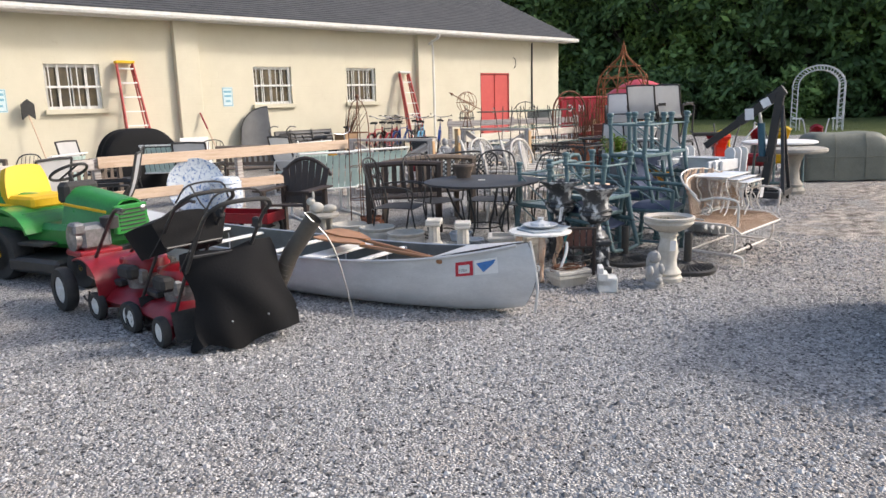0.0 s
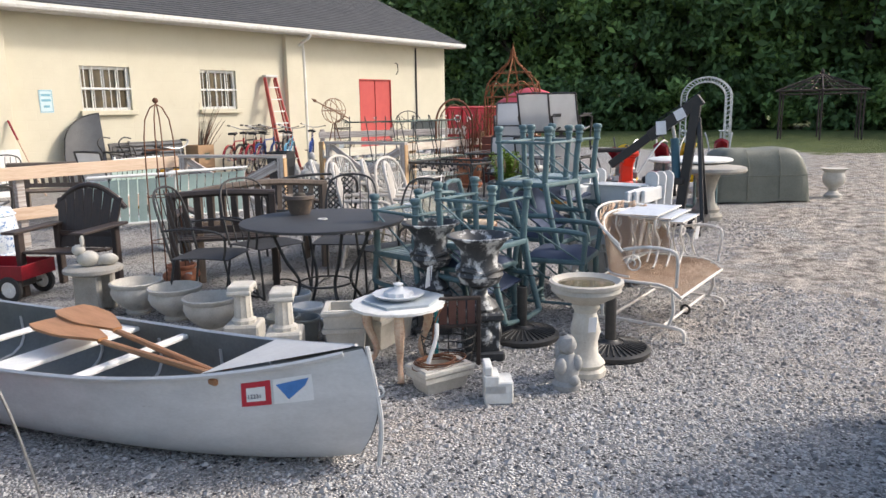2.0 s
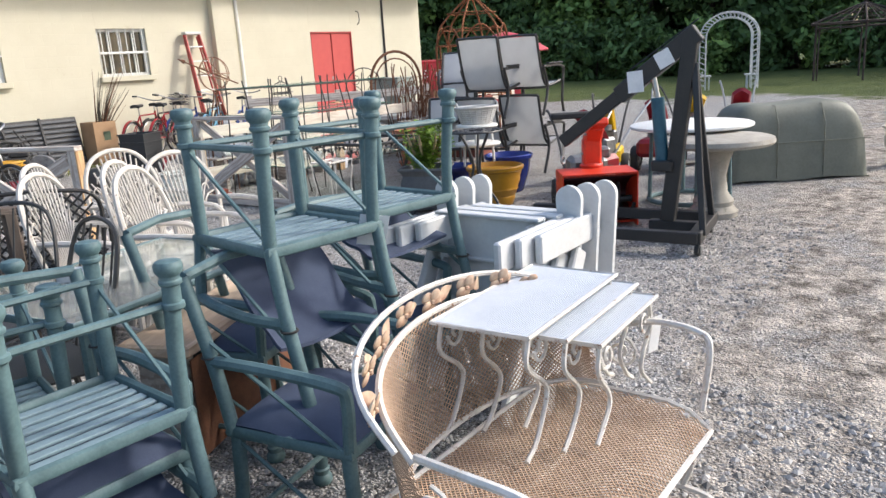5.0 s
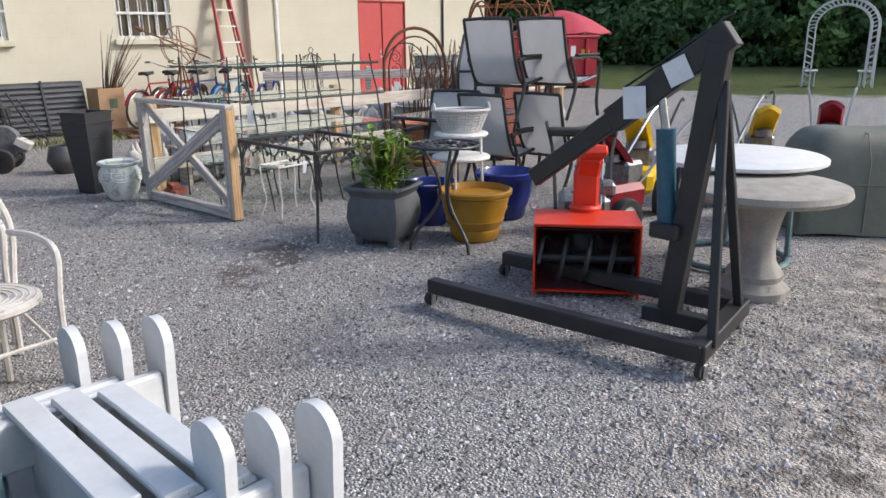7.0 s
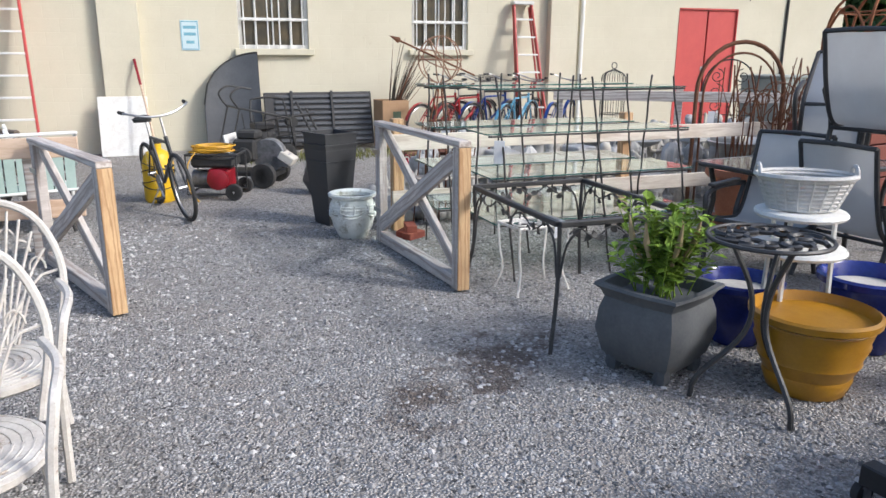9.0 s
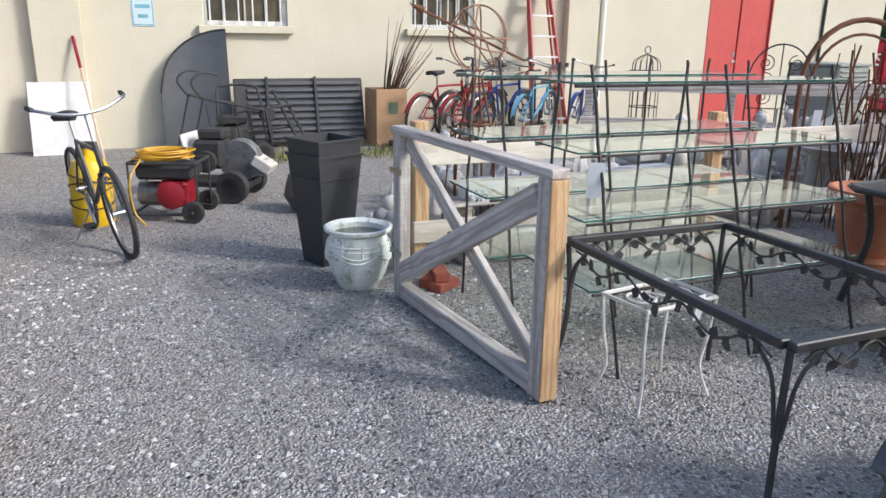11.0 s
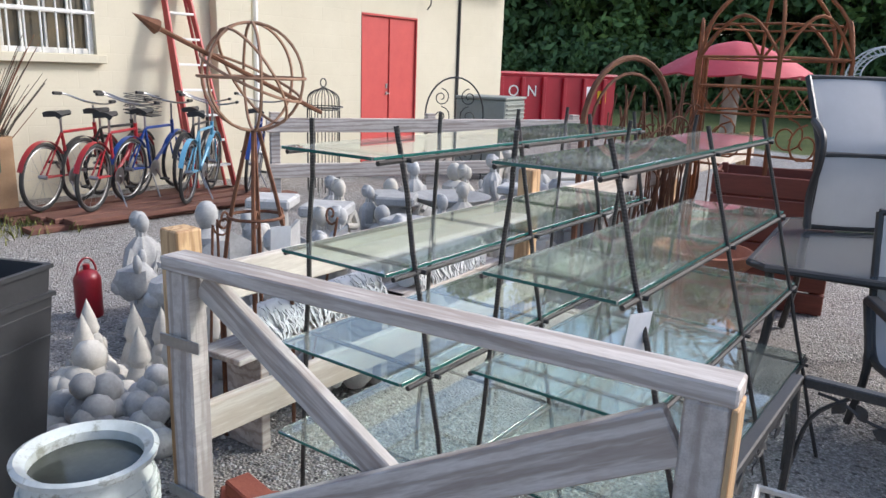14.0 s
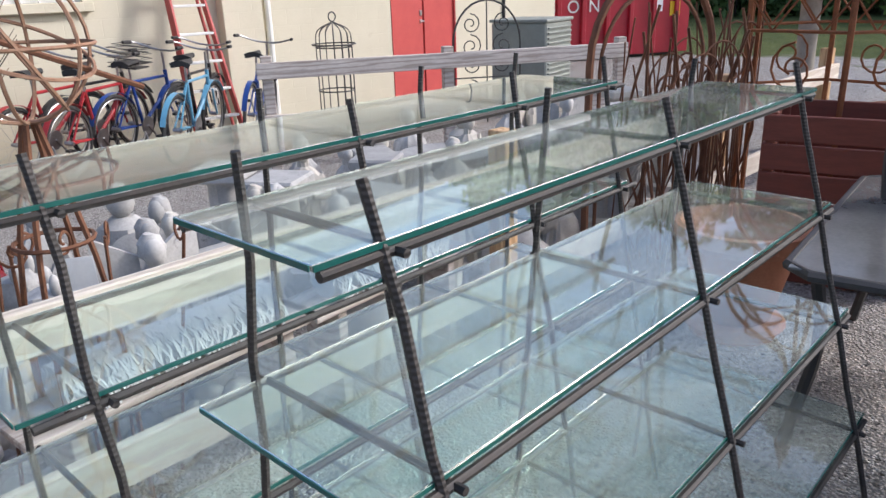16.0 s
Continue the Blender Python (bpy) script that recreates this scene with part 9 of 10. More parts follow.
        g.ball((0, 0, 0.55), 0.065, 7, (0.95, 1, 1.2)).lathe([(0.0, 0), (0.12, 0.004), (0.13, 0.02), (0.0, 0.045)], 20, Matrix.Translation((0.1, -0.09, 0.3)) @ pose(0, 0, 0, 80, 0, 25)).ball((-0.1, -0.03, 0.36), 0.035, 6, (0.9, 0.9, 2.3))
    g.v = [(a * k, b * k, c * k) for a, b, c in g.v]
    if kind == "heap":
        return solid("acorn_heap", g, mat, label, "stone heap", "stuff", m)
    return solid("statue", g, mat, label, "statue", m=m, group="garden statuary")


FIG = [("gnome", 10.5, 10.22), ("gnome", 10.66, 10.52), ("gnome", 10.9, 10.22), ("gnome", 10.42, 10.55), ("gnome", 10.55, 10.75), ("heap", 10.7, 9.95), ("heap", 10.2, 10.1), ("gnome", 10.62, 10.15), ("gnome", 10.85, 10.05), ("gnome", 10.72, 10.38), ("heap", 10.42, 9.98), ("gnome", 10.95, 10.35), ("heap", 10.35, 10.35),
       ("standing", 11.35, 10.45), ("standing", 11.7, 10.30), ("standing", 11.55, 10.75), ("standing", 12.0, 10.6), ("column", 12.35, 10.9), ("shield", 12.75, 10.75), ("column", 13.15, 10.95), ("standing", 13.4, 10.5),
       ("dish", 13.6, 10.75), ("animal", 11.1, 10.85), ("animal", 13.0, 10.15), ("standing", 14.0, 10.9), ("column", 14.3, 10.55), ("standing", 14.6, 11.0), ("animal", 14.0, 11.4), ("shield", 13.6, 11.4), ("standing", 12.9, 11.4),
       ("column", 12.3, 11.4), ("animal", 11.7, 11.3), ("standing", 15.2, 11.2), ("dish", 15.0, 10.3), ("animal", 12.4, 10.2), ("standing", 15.8, 11.5), ("column", 16.3, 11.0), ("animal", 12.0, 9.85), ("heap", 11.2, 9.75), ("dish", 14.4, 9.9), ("animal", 13.6, 9.85)]
for i in range(30):
    FIG.append((("standing", "column", "standing", "shield", "animal", "standing")[i % 6], 11.2 + 0.46 * (i % 10) + 0.13 * math.sin(5 * i), 9.98 + 0.62 * (i // 10) + 0.12 * math.cos(7 * i)))
NAMES = {"gnome": "pale stone gnome figure with a pointed hat", "heap": "rounded heap of moulded stone acorns", "standing": "grey stone standing figure among the statuary", "column": "carved grey stone pedestal column", "shield": "grey stone figure holding a round shield", "dish": "grey stone bird bath with a wide dish", "animal": "grey stone animal figure among the statuary"}
rg = random.Random(2)
for i, (kd, x, y) in enumerate(FIG):
    figure(kd, NAMES[kd], pose(x, y, 0, 0, 0, rg.uniform(-60, 40)), PALE_STONE if kd == "gnome" or i % 4 == 0 else GREY_STONE, (0.8 if kd == "gnome" else rg.uniform(0.88, 1.15) if kd in ("standing", "shield") else rg.uniform(1.1, 1.45)), i)
for x, y, L in ((11.0, 9.62, 0.8), (12.0, 9.66, 0.7)):
    t = thing("rag_rug", "rolled white shaggy cotton rug lying by the rail", "rug", pose(x, y, 0.52, 0, 0, 4))
    part("roll", Geo().tube([(-L / 2, 0, 0), (L / 2, 0, 0)], 0.075, 12), WHITE_CERAMIC, t)
    g = Geo()
    for q in range(420):
        u, a = rg.uniform(-L / 2, L / 2), rg.uniform(-0.6, 2.6)
        p = Vector((u, -0.075 * math.cos(a), 0.075 * math.sin(a)))
        g.tube([p, p * 1.0 + Vector((rg.uniform(-0.02, 0.02), -0.025, -0.02)), p + Vector((rg.uniform(-0.03, 0.03), -0.035, -0.06))], 0.005, 4)
    tagged(part("fringe", g, WHITE_CERAMIC, t), kind="stuff")
    part("bench_plank", Geo().box((0, 0, -0.085), (L + 0.3, 0.24, 0.025), 0.004), OLD_WOOD, t)
    for s in (-1, 1):
        part("bench_leg", Geo().box((s * L / 2, 0, -0.308), (0.05, 0.2, 0.42), 0.004), OLD_WOOD, t)

# armillary sphere on a stand of rusty rods
ar = thing("armillary_sphere", "rusty iron armillary sphere with an arrow on a rod stand", "garden ornament", pose(10.71, 9.65, 0))
SZ, SR = 1.50, 0.205
PALE_RUST = material("pale_rust", (0.36, 0.22, 0.14), (0.24, 0.12, 0.07), rough=0.8, scale=14, fine=90, bump=0.2)
for rx, rz in ((90, 0), (90, 60), (90, 120), (0, 0), (25, 30), (60, 75)):
    part("ring", Geo().tube(arc((0, 0, 0), SR, 0, 350, 32, "xy"), 0.006, 5, closed=True), PALE_RUST, ar, m=pose(0, 0, SZ, rx, 0, rz))
part("arrow", Geo().tube([(-0.36, 0.05, SZ + 0.16), (0.32, -0.05, SZ - 0.14)], 0.009, 6).lathe([(0.0, 0.1), (0.028, 0.0), (0.0, -0.02)], 8, Matrix.Translation((-0.37, 0.05, SZ + 0.165)) @ pose(0, 0, 0, 0, -66, 0)), RUST, ar)
for k in range(4):
    a = radians(45 + 90 * k)
    part("stand_rod", Geo().tube(curve([(0.14 * math.cos(a), 0.14 * math.sin(a), 0.0), (0.13 * math.cos(a), 0.13 * math.sin(a), 0.75), (0.02 * math.cos(a), 0.02 * math.sin(a), SZ - SR)], 4), 0.009, 5), RUST, ar)
part("stand_ring", Geo().tube(arc((0, 0, 0.95), 0.11, 0, 345, 14, "xy"), 0.007, 5, closed=True), RUST, ar)
tag_on(ar, (0.0, -0.15, 0.93), 0.08, 0.17, -30)
for k in range(5):
    x = 10.45 + 0.13 * k
    t = thing("plant_stake", "rusty iron garden stake with a curled head", "garden stake", pose(x, 9.66 + 0.06 * (k % 2), 0, 3 * (k - 2), 4 * (2 - k), 20 * k), "garden stakes")
    part("rod", Geo().tube([(0, 0, 0), (0, 0, 0.92)], 0.006, 5), RUST, t)
    part("curl", Geo().tube(spiral((0.05, 0, 0.93), 0.05, 1.2, 180, "xz"), 0.005, 5), RUST, t)

# birdcage, scroll trellis, air conditioner
cg = thing("birdcage", "tall black wire birdcage lantern by the fence", "birdcage", pose(15.40, 14.05, 0))
for z, r in ((0.55, 0.2), (0.8, 0.2), (1.02, 0.2), (1.05, 0.24)):
    part("hoop", Geo().tube(arc((0, 0, z), r, 0, 345, 20, "xy"), 0.008, 5, closed=True), BLACK_IRON, cg)
for k in range(14):
    a = radians(k * 360 / 14)
    ca, sa = math.cos(a), math.sin(a)
    part("wire", Geo().tube(curve([(0.2 * ca, 0.2 * sa, 0.0), (0.2 * ca, 0.2 * sa, 0.55), (0.2 * ca, 0.2 * sa, 1.05), (0.17 * ca, 0.17 * sa, 1.2), (0.02 * ca, 0.02 * sa, 1.28)], 4), 0.0055, 4), BLACK_IRON, cg)
part("finial", Geo().tube(arc((0, 0, 1.34), 0.05, 0, 340, 12, "xz"), 0.008, 5, closed=True), BLACK_IRON, cg)
tr = thing("scroll_trellis", "arched black iron trellis panel with scrollwork", "trellis", pose(17.15, 13.3, 0, 0, 0, -35))
part("arch", Geo().tube([(-0.42, 0, 0), (-0.42, 0, 0.9)] + arc((0, 0, 0.95), 0.42, 180, 0, 14, "xz", 0.50) + [(0.42, 0, 0.9), (0.42, 0, 0)], 0.012, 6), BLACK_IRON, tr)
part("mullion", Geo().tube([(0, 0, 0), (0, 0, 1.44)], 0.009, 5).tube([(-0.42, 0, 0.55), (0.42, 0, 0.55)], 0.009, 5), BLACK_IRON, tr)
for sx in (-1, 1):
    for z, r in ((1.18, 0.12), (0.92, 0.14), (0.7, 0.12), (0.4, 0.13)):
        part("scroll", Geo().tube(spiral((sx * 0.2, 0, z), r, 1.5, 90, "xz", 18, sx), 0.008, 5), BLACK_IRON, tr)
acu = thing("air_conditioner", "grey-green louvred outdoor air-conditioning unit", "air conditioner", pose(18.2, 13.4, 0, 0, 0, 10))
AC_PAINT = material("grey_green_enamel", (0.30, 0.32, 0.29), (0.24, 0.26, 0.23), rough=0.5, scale=6)
part("case", Geo().box((0, 0, 0.6), (0.78, 0.78, 1.1), 0.02), AC_PAINT, acu)
part("lid", Geo().box((0, 0, 1.17), (0.82, 0.82, 0.04), 0.015), AC_PAINT, acu)
for k in range(16):
    part("louvre", Geo().box((0, -0.40, 0.15 + 0.062 * k), (0.7, 0.03, 0.02), 0.004), AC_PAINT, acu)
part("plinth", Geo().box((0, 0, 0.03), (0.9, 0.9, 0.06), 0.01), CONCRETE, acu)

# ---- skip, red canopy, rusty garden house, arch ----
SKIP_RED = material("red_skip_paint", (0.40, 0.012, 0.03), (0.32, 0.01, 0.022), rough=0.45, scale=1.5, fine=20, bump=0.1, spots=(0.2, 0.03, 0.03), spot_at=0.7)
sk = thing("skip", "large red steel waste skip with white lettering", "skip", pose(24.76, 17.08, 0, 0, 0, -28))
for c, s in (((0, -0.95, 0.78), (4.8, 0.08, 1.42)), ((0, 0.95, 0.78), (4.8, 0.08, 1.42)), ((2.4, 0, 0.78), (0.075, 1.81, 1.42)), ((-2.4, 0, 0.78), (0.075, 1.81, 1.42)), ((0, 0, 0.1), (4.7, 1.8, 0.08))):
    part("side_plate", Geo().box(c, s, 0.01), SKIP_RED, sk)
for y in (-0.7, 0.7):
    part("runner", Geo().box((0, y, 0.03), (4.6, 0.14, 0.062), 0.004), BLACK_IRON, sk)
part("top_rail", Geo().tube([(-2.42, -0.97, 1.5), (2.42, -0.97, 1.5), (2.42, 0.97, 1.5), (-2.42, 0.97, 1.5)], 0.06, 6, closed=True), SKIP_RED, sk)
for k in range(8):
    part("rib", Geo().box((-2.03 + 0.58 * k, -1.02, 0.76), (0.10, 0.09, 1.36), 0.015), SKIP_RED, sk)
for k, ch_ in enumerate("SON"):
    cu = bpy.data.curves.new("letter", "FONT")
    cu.body, cu.size, cu.extrude, cu.align_x = ch_, 0.36, 0.004, "CENTER"
    cu.materials.append(WHITE_PAINT)
    tmp = new("letter", cu)
    me = bpy.data.meshes.new_from_object(tmp.evaluated_get(bpy.context.evaluated_depsgraph_get()))
    bpy.data.objects.remove(tmp)
    part("letter", me, None, sk, "white painted letter", pose(-1.02 + 0.5 * k, -1.0, 1.0, 90))
for x, z, mt in ((1.55, 1.1, PAPER), (2.0, 1.0, YELLOW_PAINT)):
    part("sticker", Geo().box((x, -1.0, z), (0.26, 0.01, 0.3), 0.002), mt, sk)
    part("sticker", Geo().box((2.45, -0.4 + (z - 1) * 3, z), (0.01, 0.3, 0.34), 0.002), mt, sk)
UMB = material("faded_red_canopy", (0.52, 0.05, 0.07), (0.42, 0.04, 0.055), rough=0.6, scale=5, bump=0.1, spots=(0.62, 0.25, 0.24), spot_at=0.7)
um = thing("parasol", "faded red market parasol tilted open on a pale pole", "parasol", pose(17.6, 9.78, -0.05, 0, 0, 20))
part("pole", Geo().tube([(0, 0, 0), (0, 0, 1.75)], 0.09, 12), CONCRETE, um, "pale thick post")
part("canopy", Geo().sheet(lambda u, v: (0.86 * u * math.cos(6.2832 * v), 0.86 * u * math.sin(6.2832 * v), 2.02 - 0.36 * u ** 1.6 - 0.03 * abs(math.sin(6.2832 * v * 4)) * u), 8, 32, 0.02), UMB, um)
for k in range(8):
    a = radians(45 * k)
    part("rib", Geo().tube([(0, 0, 1.94), (0.85 * math.cos(a), 0.85 * math.sin(a), 1.63)], 0.012, 5), NEW_WOOD, um)
RUSTY = material("orange_rust", (0.30, 0.105, 0.035), (0.17, 0.06, 0.025), rough=0.85, scale=12, fine=90, bump=0.3)
gz = thing("iron_garden_house", "rusty orange wrought-iron garden house with an openwork dome", "garden house", pose(15.25, 8.85, 0, 0, 0, 20))
R = 0.62
for k in range(6):
    a = radians(60 * k)
    ca, sa = math.cos(a), math.sin(a)
    b = radians(60 * k + 60)
    cb, sb_ = math.cos(b), math.sin(b)
    part("post", Geo().tube([(R * ca, R * sa, 0), (R * ca, R * sa, 1.72)], 0.018, 6).tube([(R * 0.9 * ca, R * 0.9 * sa, 0), (R * 0.9 * ca, R * 0.9 * sa, 1.72)], 0.014, 6), RUSTY, gz)
    part("dome_rib", Geo().tube(curve([(R * ca, R * sa, 1.72), (R * 0.86 * ca, R * 0.86 * sa, 2.02), (R * 0.45 * ca, R * 0.45 * sa, 2.28), (R * 0.16 * ca, R * 0.16 * sa, 2.45), (0.02 * ca, 0.02 * sa, 2.7)], 4), 0.015, 6), RUSTY, gz)
    part("arch", Geo().tube([(R * (ca * (1 - q / 10) + cb * q / 10), R * (sa * (1 - q / 10) + sb_ * q / 10), 1.72 + 0.30 * math.sin(math.pi * q / 10)) for q in range(11)], 0.013, 5), RUSTY, gz)
    for z in (1.3, 1.5, 1.72, 0.9):
        part("rail", Geo().tube([(R * ca, R * sa, z), (R * cb, R * sb_, z)], 0.011, 5), RUSTY, gz)
    for q in range(4):
        f0, f1 = q / 4, (q + 1) / 4
        part("lattice_bar", Geo().tube([(R * (ca * (1 - f0) + cb * f0), R * (sa * (1 - f0) + sb_ * f0), 1.3 if q % 2 else 1.5), (R * (ca * (1 - f1) + cb * f1), R * (sa * (1 - f1) + sb_ * f1), 1.5 if q % 2 else 1.3)], 0.007, 5), RUSTY, gz)
    m0 = ((ca + cb) / 2 * R, (sa + sb_) / 2 * R)
    part("scroll", Geo().tube(spiral((0, 0, 0), 0.16, 1.4, 90, "xz", 16), 0.008, 5), RUSTY, gz, m=pose(m0[0], m0[1], 1.08, 0, 0, 60 * k + 120))
    for f in (0.3, 0.62):
        part("dome_ring", Geo().tube([(R * (1 - f * 0.55) * (ca * (1 - q / 4) + cb * q / 4), R * (1 - f * 0.55) * (sa * (1 - q / 4) + sb_ * q / 4), 1.72 + 0.95 * f * 0.85) for q in range(5)], 0.009, 5), RUSTY, gz)
part("finial", Geo().lathe([(0.02, 2.62), (0.04, 2.68), (0.015, 2.74), (0.0, 2.84)], 8), RUSTY, gz)
ac_ = thing("rustic_arch", "rusty round-topped garden arch hung with bent rods", "garden arch", pose(13.95, 9.45, 0, 0, 0, -20))
part("hoop", Geo().tube([(-0.45, 0, 0), (-0.45, 0, 1.1)] + arc((0, 0, 1.18), 0.45, 180, 0, 14, "xz", 0.5) + [(0.45, 0, 1.1), (0.45, 0, 0)], 0.022, 7), RUST, ac_)
part("inner_hoop", Geo().tube([(-0.38, 0, 0), (-0.38, 0, 1.1)] + arc((0, 0, 1.15), 0.38, 180, 0, 14, "xz", 0.42) + [(0.38, 0, 1.1), (0.38, 0, 0)], 0.012, 6), RUST, ac_)
for k in range(44):
    x = rb_.uniform(-0.1, 0.85)
    part("bent_rod", Geo().tube(curve([(x, rb_.uniform(-0.2, 0.3), 0), (x + rb_.uniform(-0.1, 0.1), rb_.uniform(-0.1, 0.2), 0.7), (x + rb_.uniform(-0.2, 0.2), rb_.uniform(-0.1, 0.1), rb_.uniform(0.9, 1.55))], 4), rb_.choice((0.005, 0.007, 0.009)), 5), RUST, ac_)
for k in range(9):
    x, y, w_ = 0.1 + 0.09 * k, rb_.uniform(-0.2, 0.25), rb_.uniform(0.09, 0.17)
    zt = rb_.uniform(0.85, 1.25)
    part("small_hoop", Geo().tube([(x - w_, y, 0)] + arc((x, y, zt), w_, 180, 0, 10, "xz", w_ * 1.1) + [(x + w_, y, 0)], 0.006, 5), RUST, ac_)
for k in range(5):
    part("scroll", Geo().tube(spiral((0.15 + 0.14 * k, 0.05, 1.0 + 0.12 * math.sin(k * 2)), 0.10, 1.3, 60 * k, "xz", 14), 0.008, 5), RUST, ac_)
tag_on(ac_, (-0.28, -0.02, 0.98), 0.07, 0.17, 0)
solid("terracotta_pot", Geo().lathe([(0.16, 0), (0.17, 0.01), (0.25, 0.36), (0.27, 0.37), (0.30, 0.40), (0.30, 0.46), (0.275, 0.465), (0.25, 0.42), (0.22, 0.3), (0.0, 0.28)], 36), TERRACOTTA, "large terracotta pot with a thick rim", "pot", m=pose(13.3, 8.62, 0.08))
solid("pot_saucer", Geo().lathe([(0.2, 0), (0.24, 0.06), (0.22, 0.08), (0.0, 0.078)], 30), TERRACOTTA, "terracotta saucer under the large pot", "saucer", m=pose(13.3, 8.62, 0))
cr = thing("slatted_planter", "red-brown slatted wooden planter crate", "planter", pose(14.40, 8.50, 0, 0, 0, 102))
RED_WOOD = material("red_brown_stain", (0.20, 0.05, 0.03), (0.13, 0.035, 0.022), rough=0.6, scale=5, fine=30, bump=0.2, stretch=(1, 8, 8))
for k in range(6):
    for y in (-0.3, 0.3):
        part("slat", Geo().box((0, y, 0.08 + 0.155 * k), (0.8, 0.025, 0.14), 0.006), RED_WOOD, cr)
    for x in (-0.39, 0.39):
        part("slat", Geo().box((x, 0, 0.08 + 0.155 * k), (0.025, 0.57, 0.14), 0.006), RED_WOOD, cr)
for x in (-0.36, 0.36):
    for y in (-0.27, 0.27):
        part("corner", Geo().box((x, y, 0.47), (0.05, 0.05, 0.94), 0.006), RED_WOOD, cr)

# ---- concrete tables, wrapped sofa ----
ct = thing("concrete_table", "round concrete garden table on a turned pedestal", "table", pose(11.42, 3.52, 0))
part("pedestal", Geo().lathe([(0.2, 0), (0.21, 0.05), (0.16, 0.1), (0.17, 0.14), (0.115, 0.22), (0.10, 0.36), (0.13, 0.5), (0.16, 0.58), (0.15, 0.62)], 32, wave=0.02, lobes=10), CONCRETE, ct)
part("tabletop", Geo().lathe([(0.40, 0.62), (0.47, 0.63), (0.49, 0.655), (0.48, 0.69), (0.45, 0.70), (0.0, 0.70)], 48), CONCRETE, ct)
w2 = thing("white_table", "round white-topped garden table on tube legs", "table", pose(12.0, 3.95, 0))
part("tabletop", Geo().lathe([(0.55, 0.72), (0.57, 0.73), (0.57, 0.75), (0.55, 0.76), (0.0, 0.76)], 48), WHITE_PAINT, w2)
for k in range(4):
    a = radians(30 + 90 * k)
    part("leg", Geo().tube([(0.36 * math.cos(a), 0.36 * math.sin(a), 0.72), (0.38 * math.cos(a), 0.38 * math.sin(a), 0.03)], 0.02, 7), TEAL, w2)
part("foot_ring", Geo().tube(arc((0, 0, 0.03), 0.38, 0, 350, 28, "xy"), 0.024, 7, closed=True), TEAL, w2)
OLIVE = material("olive_vinyl_cover", (0.17, 0.175, 0.135), (0.12, 0.125, 0.095), rough=0.55, scale=3, fine=40, bump=0.25)
so = thing("wrapped_sofa", "low sofa under an olive-grey fitted cover", "sofa", pose(13.75, 3.55, 0, 0, 0, -50))
part("body", Geo().sheet(lambda u, v: ((u - 0.5) * 1.5, -0.42 + 0.84 * v + 0.0, 0.02 + 0.80 * (1 - abs(2 * u - 1) ** 9) ** 0.5 * (1 - abs(2 * v - 1) ** 6) ** 0.5 + 0.01 * math.sin(11 * u)), 30, 20, 0.01), OLIVE, so)
for x in (-0.25, 0.25):
    part("seam", Geo().tube([(x, -0.42, 0.05), (x, -0.40, 0.6), (x, -0.3, 0.80), (x, 0.3, 0.80)], 0.006, 5), OLIVE, so)
part("waist_seam", Geo().tube([(-0.74, -0.415, 0.42), (0.74, -0.415, 0.42)], 0.006, 5), OLIVE, so)
PED = thing("pedestal_urn", "pale stone urn standing at the end of the sofa", "urn", pose(14.75, 2.55, 0))
part("foot", Geo().lathe([(0.13, 0), (0.13, 0.04), (0.06, 0.1), (0.07, 0.14)], 20), PALE_STONE, PED)
part("bowl", Geo().lathe([(0.07, 0.14), (0.15, 0.22), (0.17, 0.32), (0.14, 0.4), (0.2, 0.46), (0.17, 0.465), (0.0, 0.4)], 24), PALE_STONE, PED)

# row of garden machines past the hoist
for x, y, rz, pa, lab in ((12.9, 5.3, 200, YELLOW_PAINT, "yellow upright garden machine with handles"), (13.7, 5.0, 190, RED_PAINT, "red garden machine with tall handles"), (14.4, 4.8, 215, YELLOW_PAINT, "yellow garden machine with a black engine"), (12.1, 5.05, 170, RED_PAINT, "dark red garden machine with a chrome handle"), (15.3, 4.5, 200, RED_PAINT, "red garden machine at the end of the row")):
    t = thing("garden_machine", lab, "garden machine", pose(x, y, 0, 0, 0, rz), "garden machines")
    part("body", Geo().box((0, 0, 0.30), (0.5, 0.4, 0.22), 0.05), pa, t)
    part("hood", Geo().sheet(lambda u, v: (-0.2 + 0.34 * u, (v - 0.5) * 0.24, 0.42 + 0.42 * u ** 0.6 + 0.06 * math.sin(3.14 * v)), 6, 6, 0.05), pa, t)
    part("engine", Geo().box((-0.16, 0, 0.48), (0.22, 0.26, 0.2), 0.03).lathe([(0.08, 0.58), (0.08, 0.64), (0.03, 0.66)], 12), ENGINE_GREY, t)
    for s in (-0.24, 0.24):
        wheel(t, (0.05, s, 0.16), 0.16, 0.09)
        part("handle_tube", Geo().tube(curve([(-0.2, s * 0.6, 0.4), (-0.55, s * 0.8, 0.75), (-0.8, s, 0.95), (-0.95, s, 0.93)], 4), 0.013, 6), BLACK_IRON if pa is YELLOW_PAINT else STEEL, t)
    part("prop", Geo().tube([(-0.3, 0, 0.3), (-0.34, 0, 0.0)], 0.012, 5), BLACK_IRON, t)

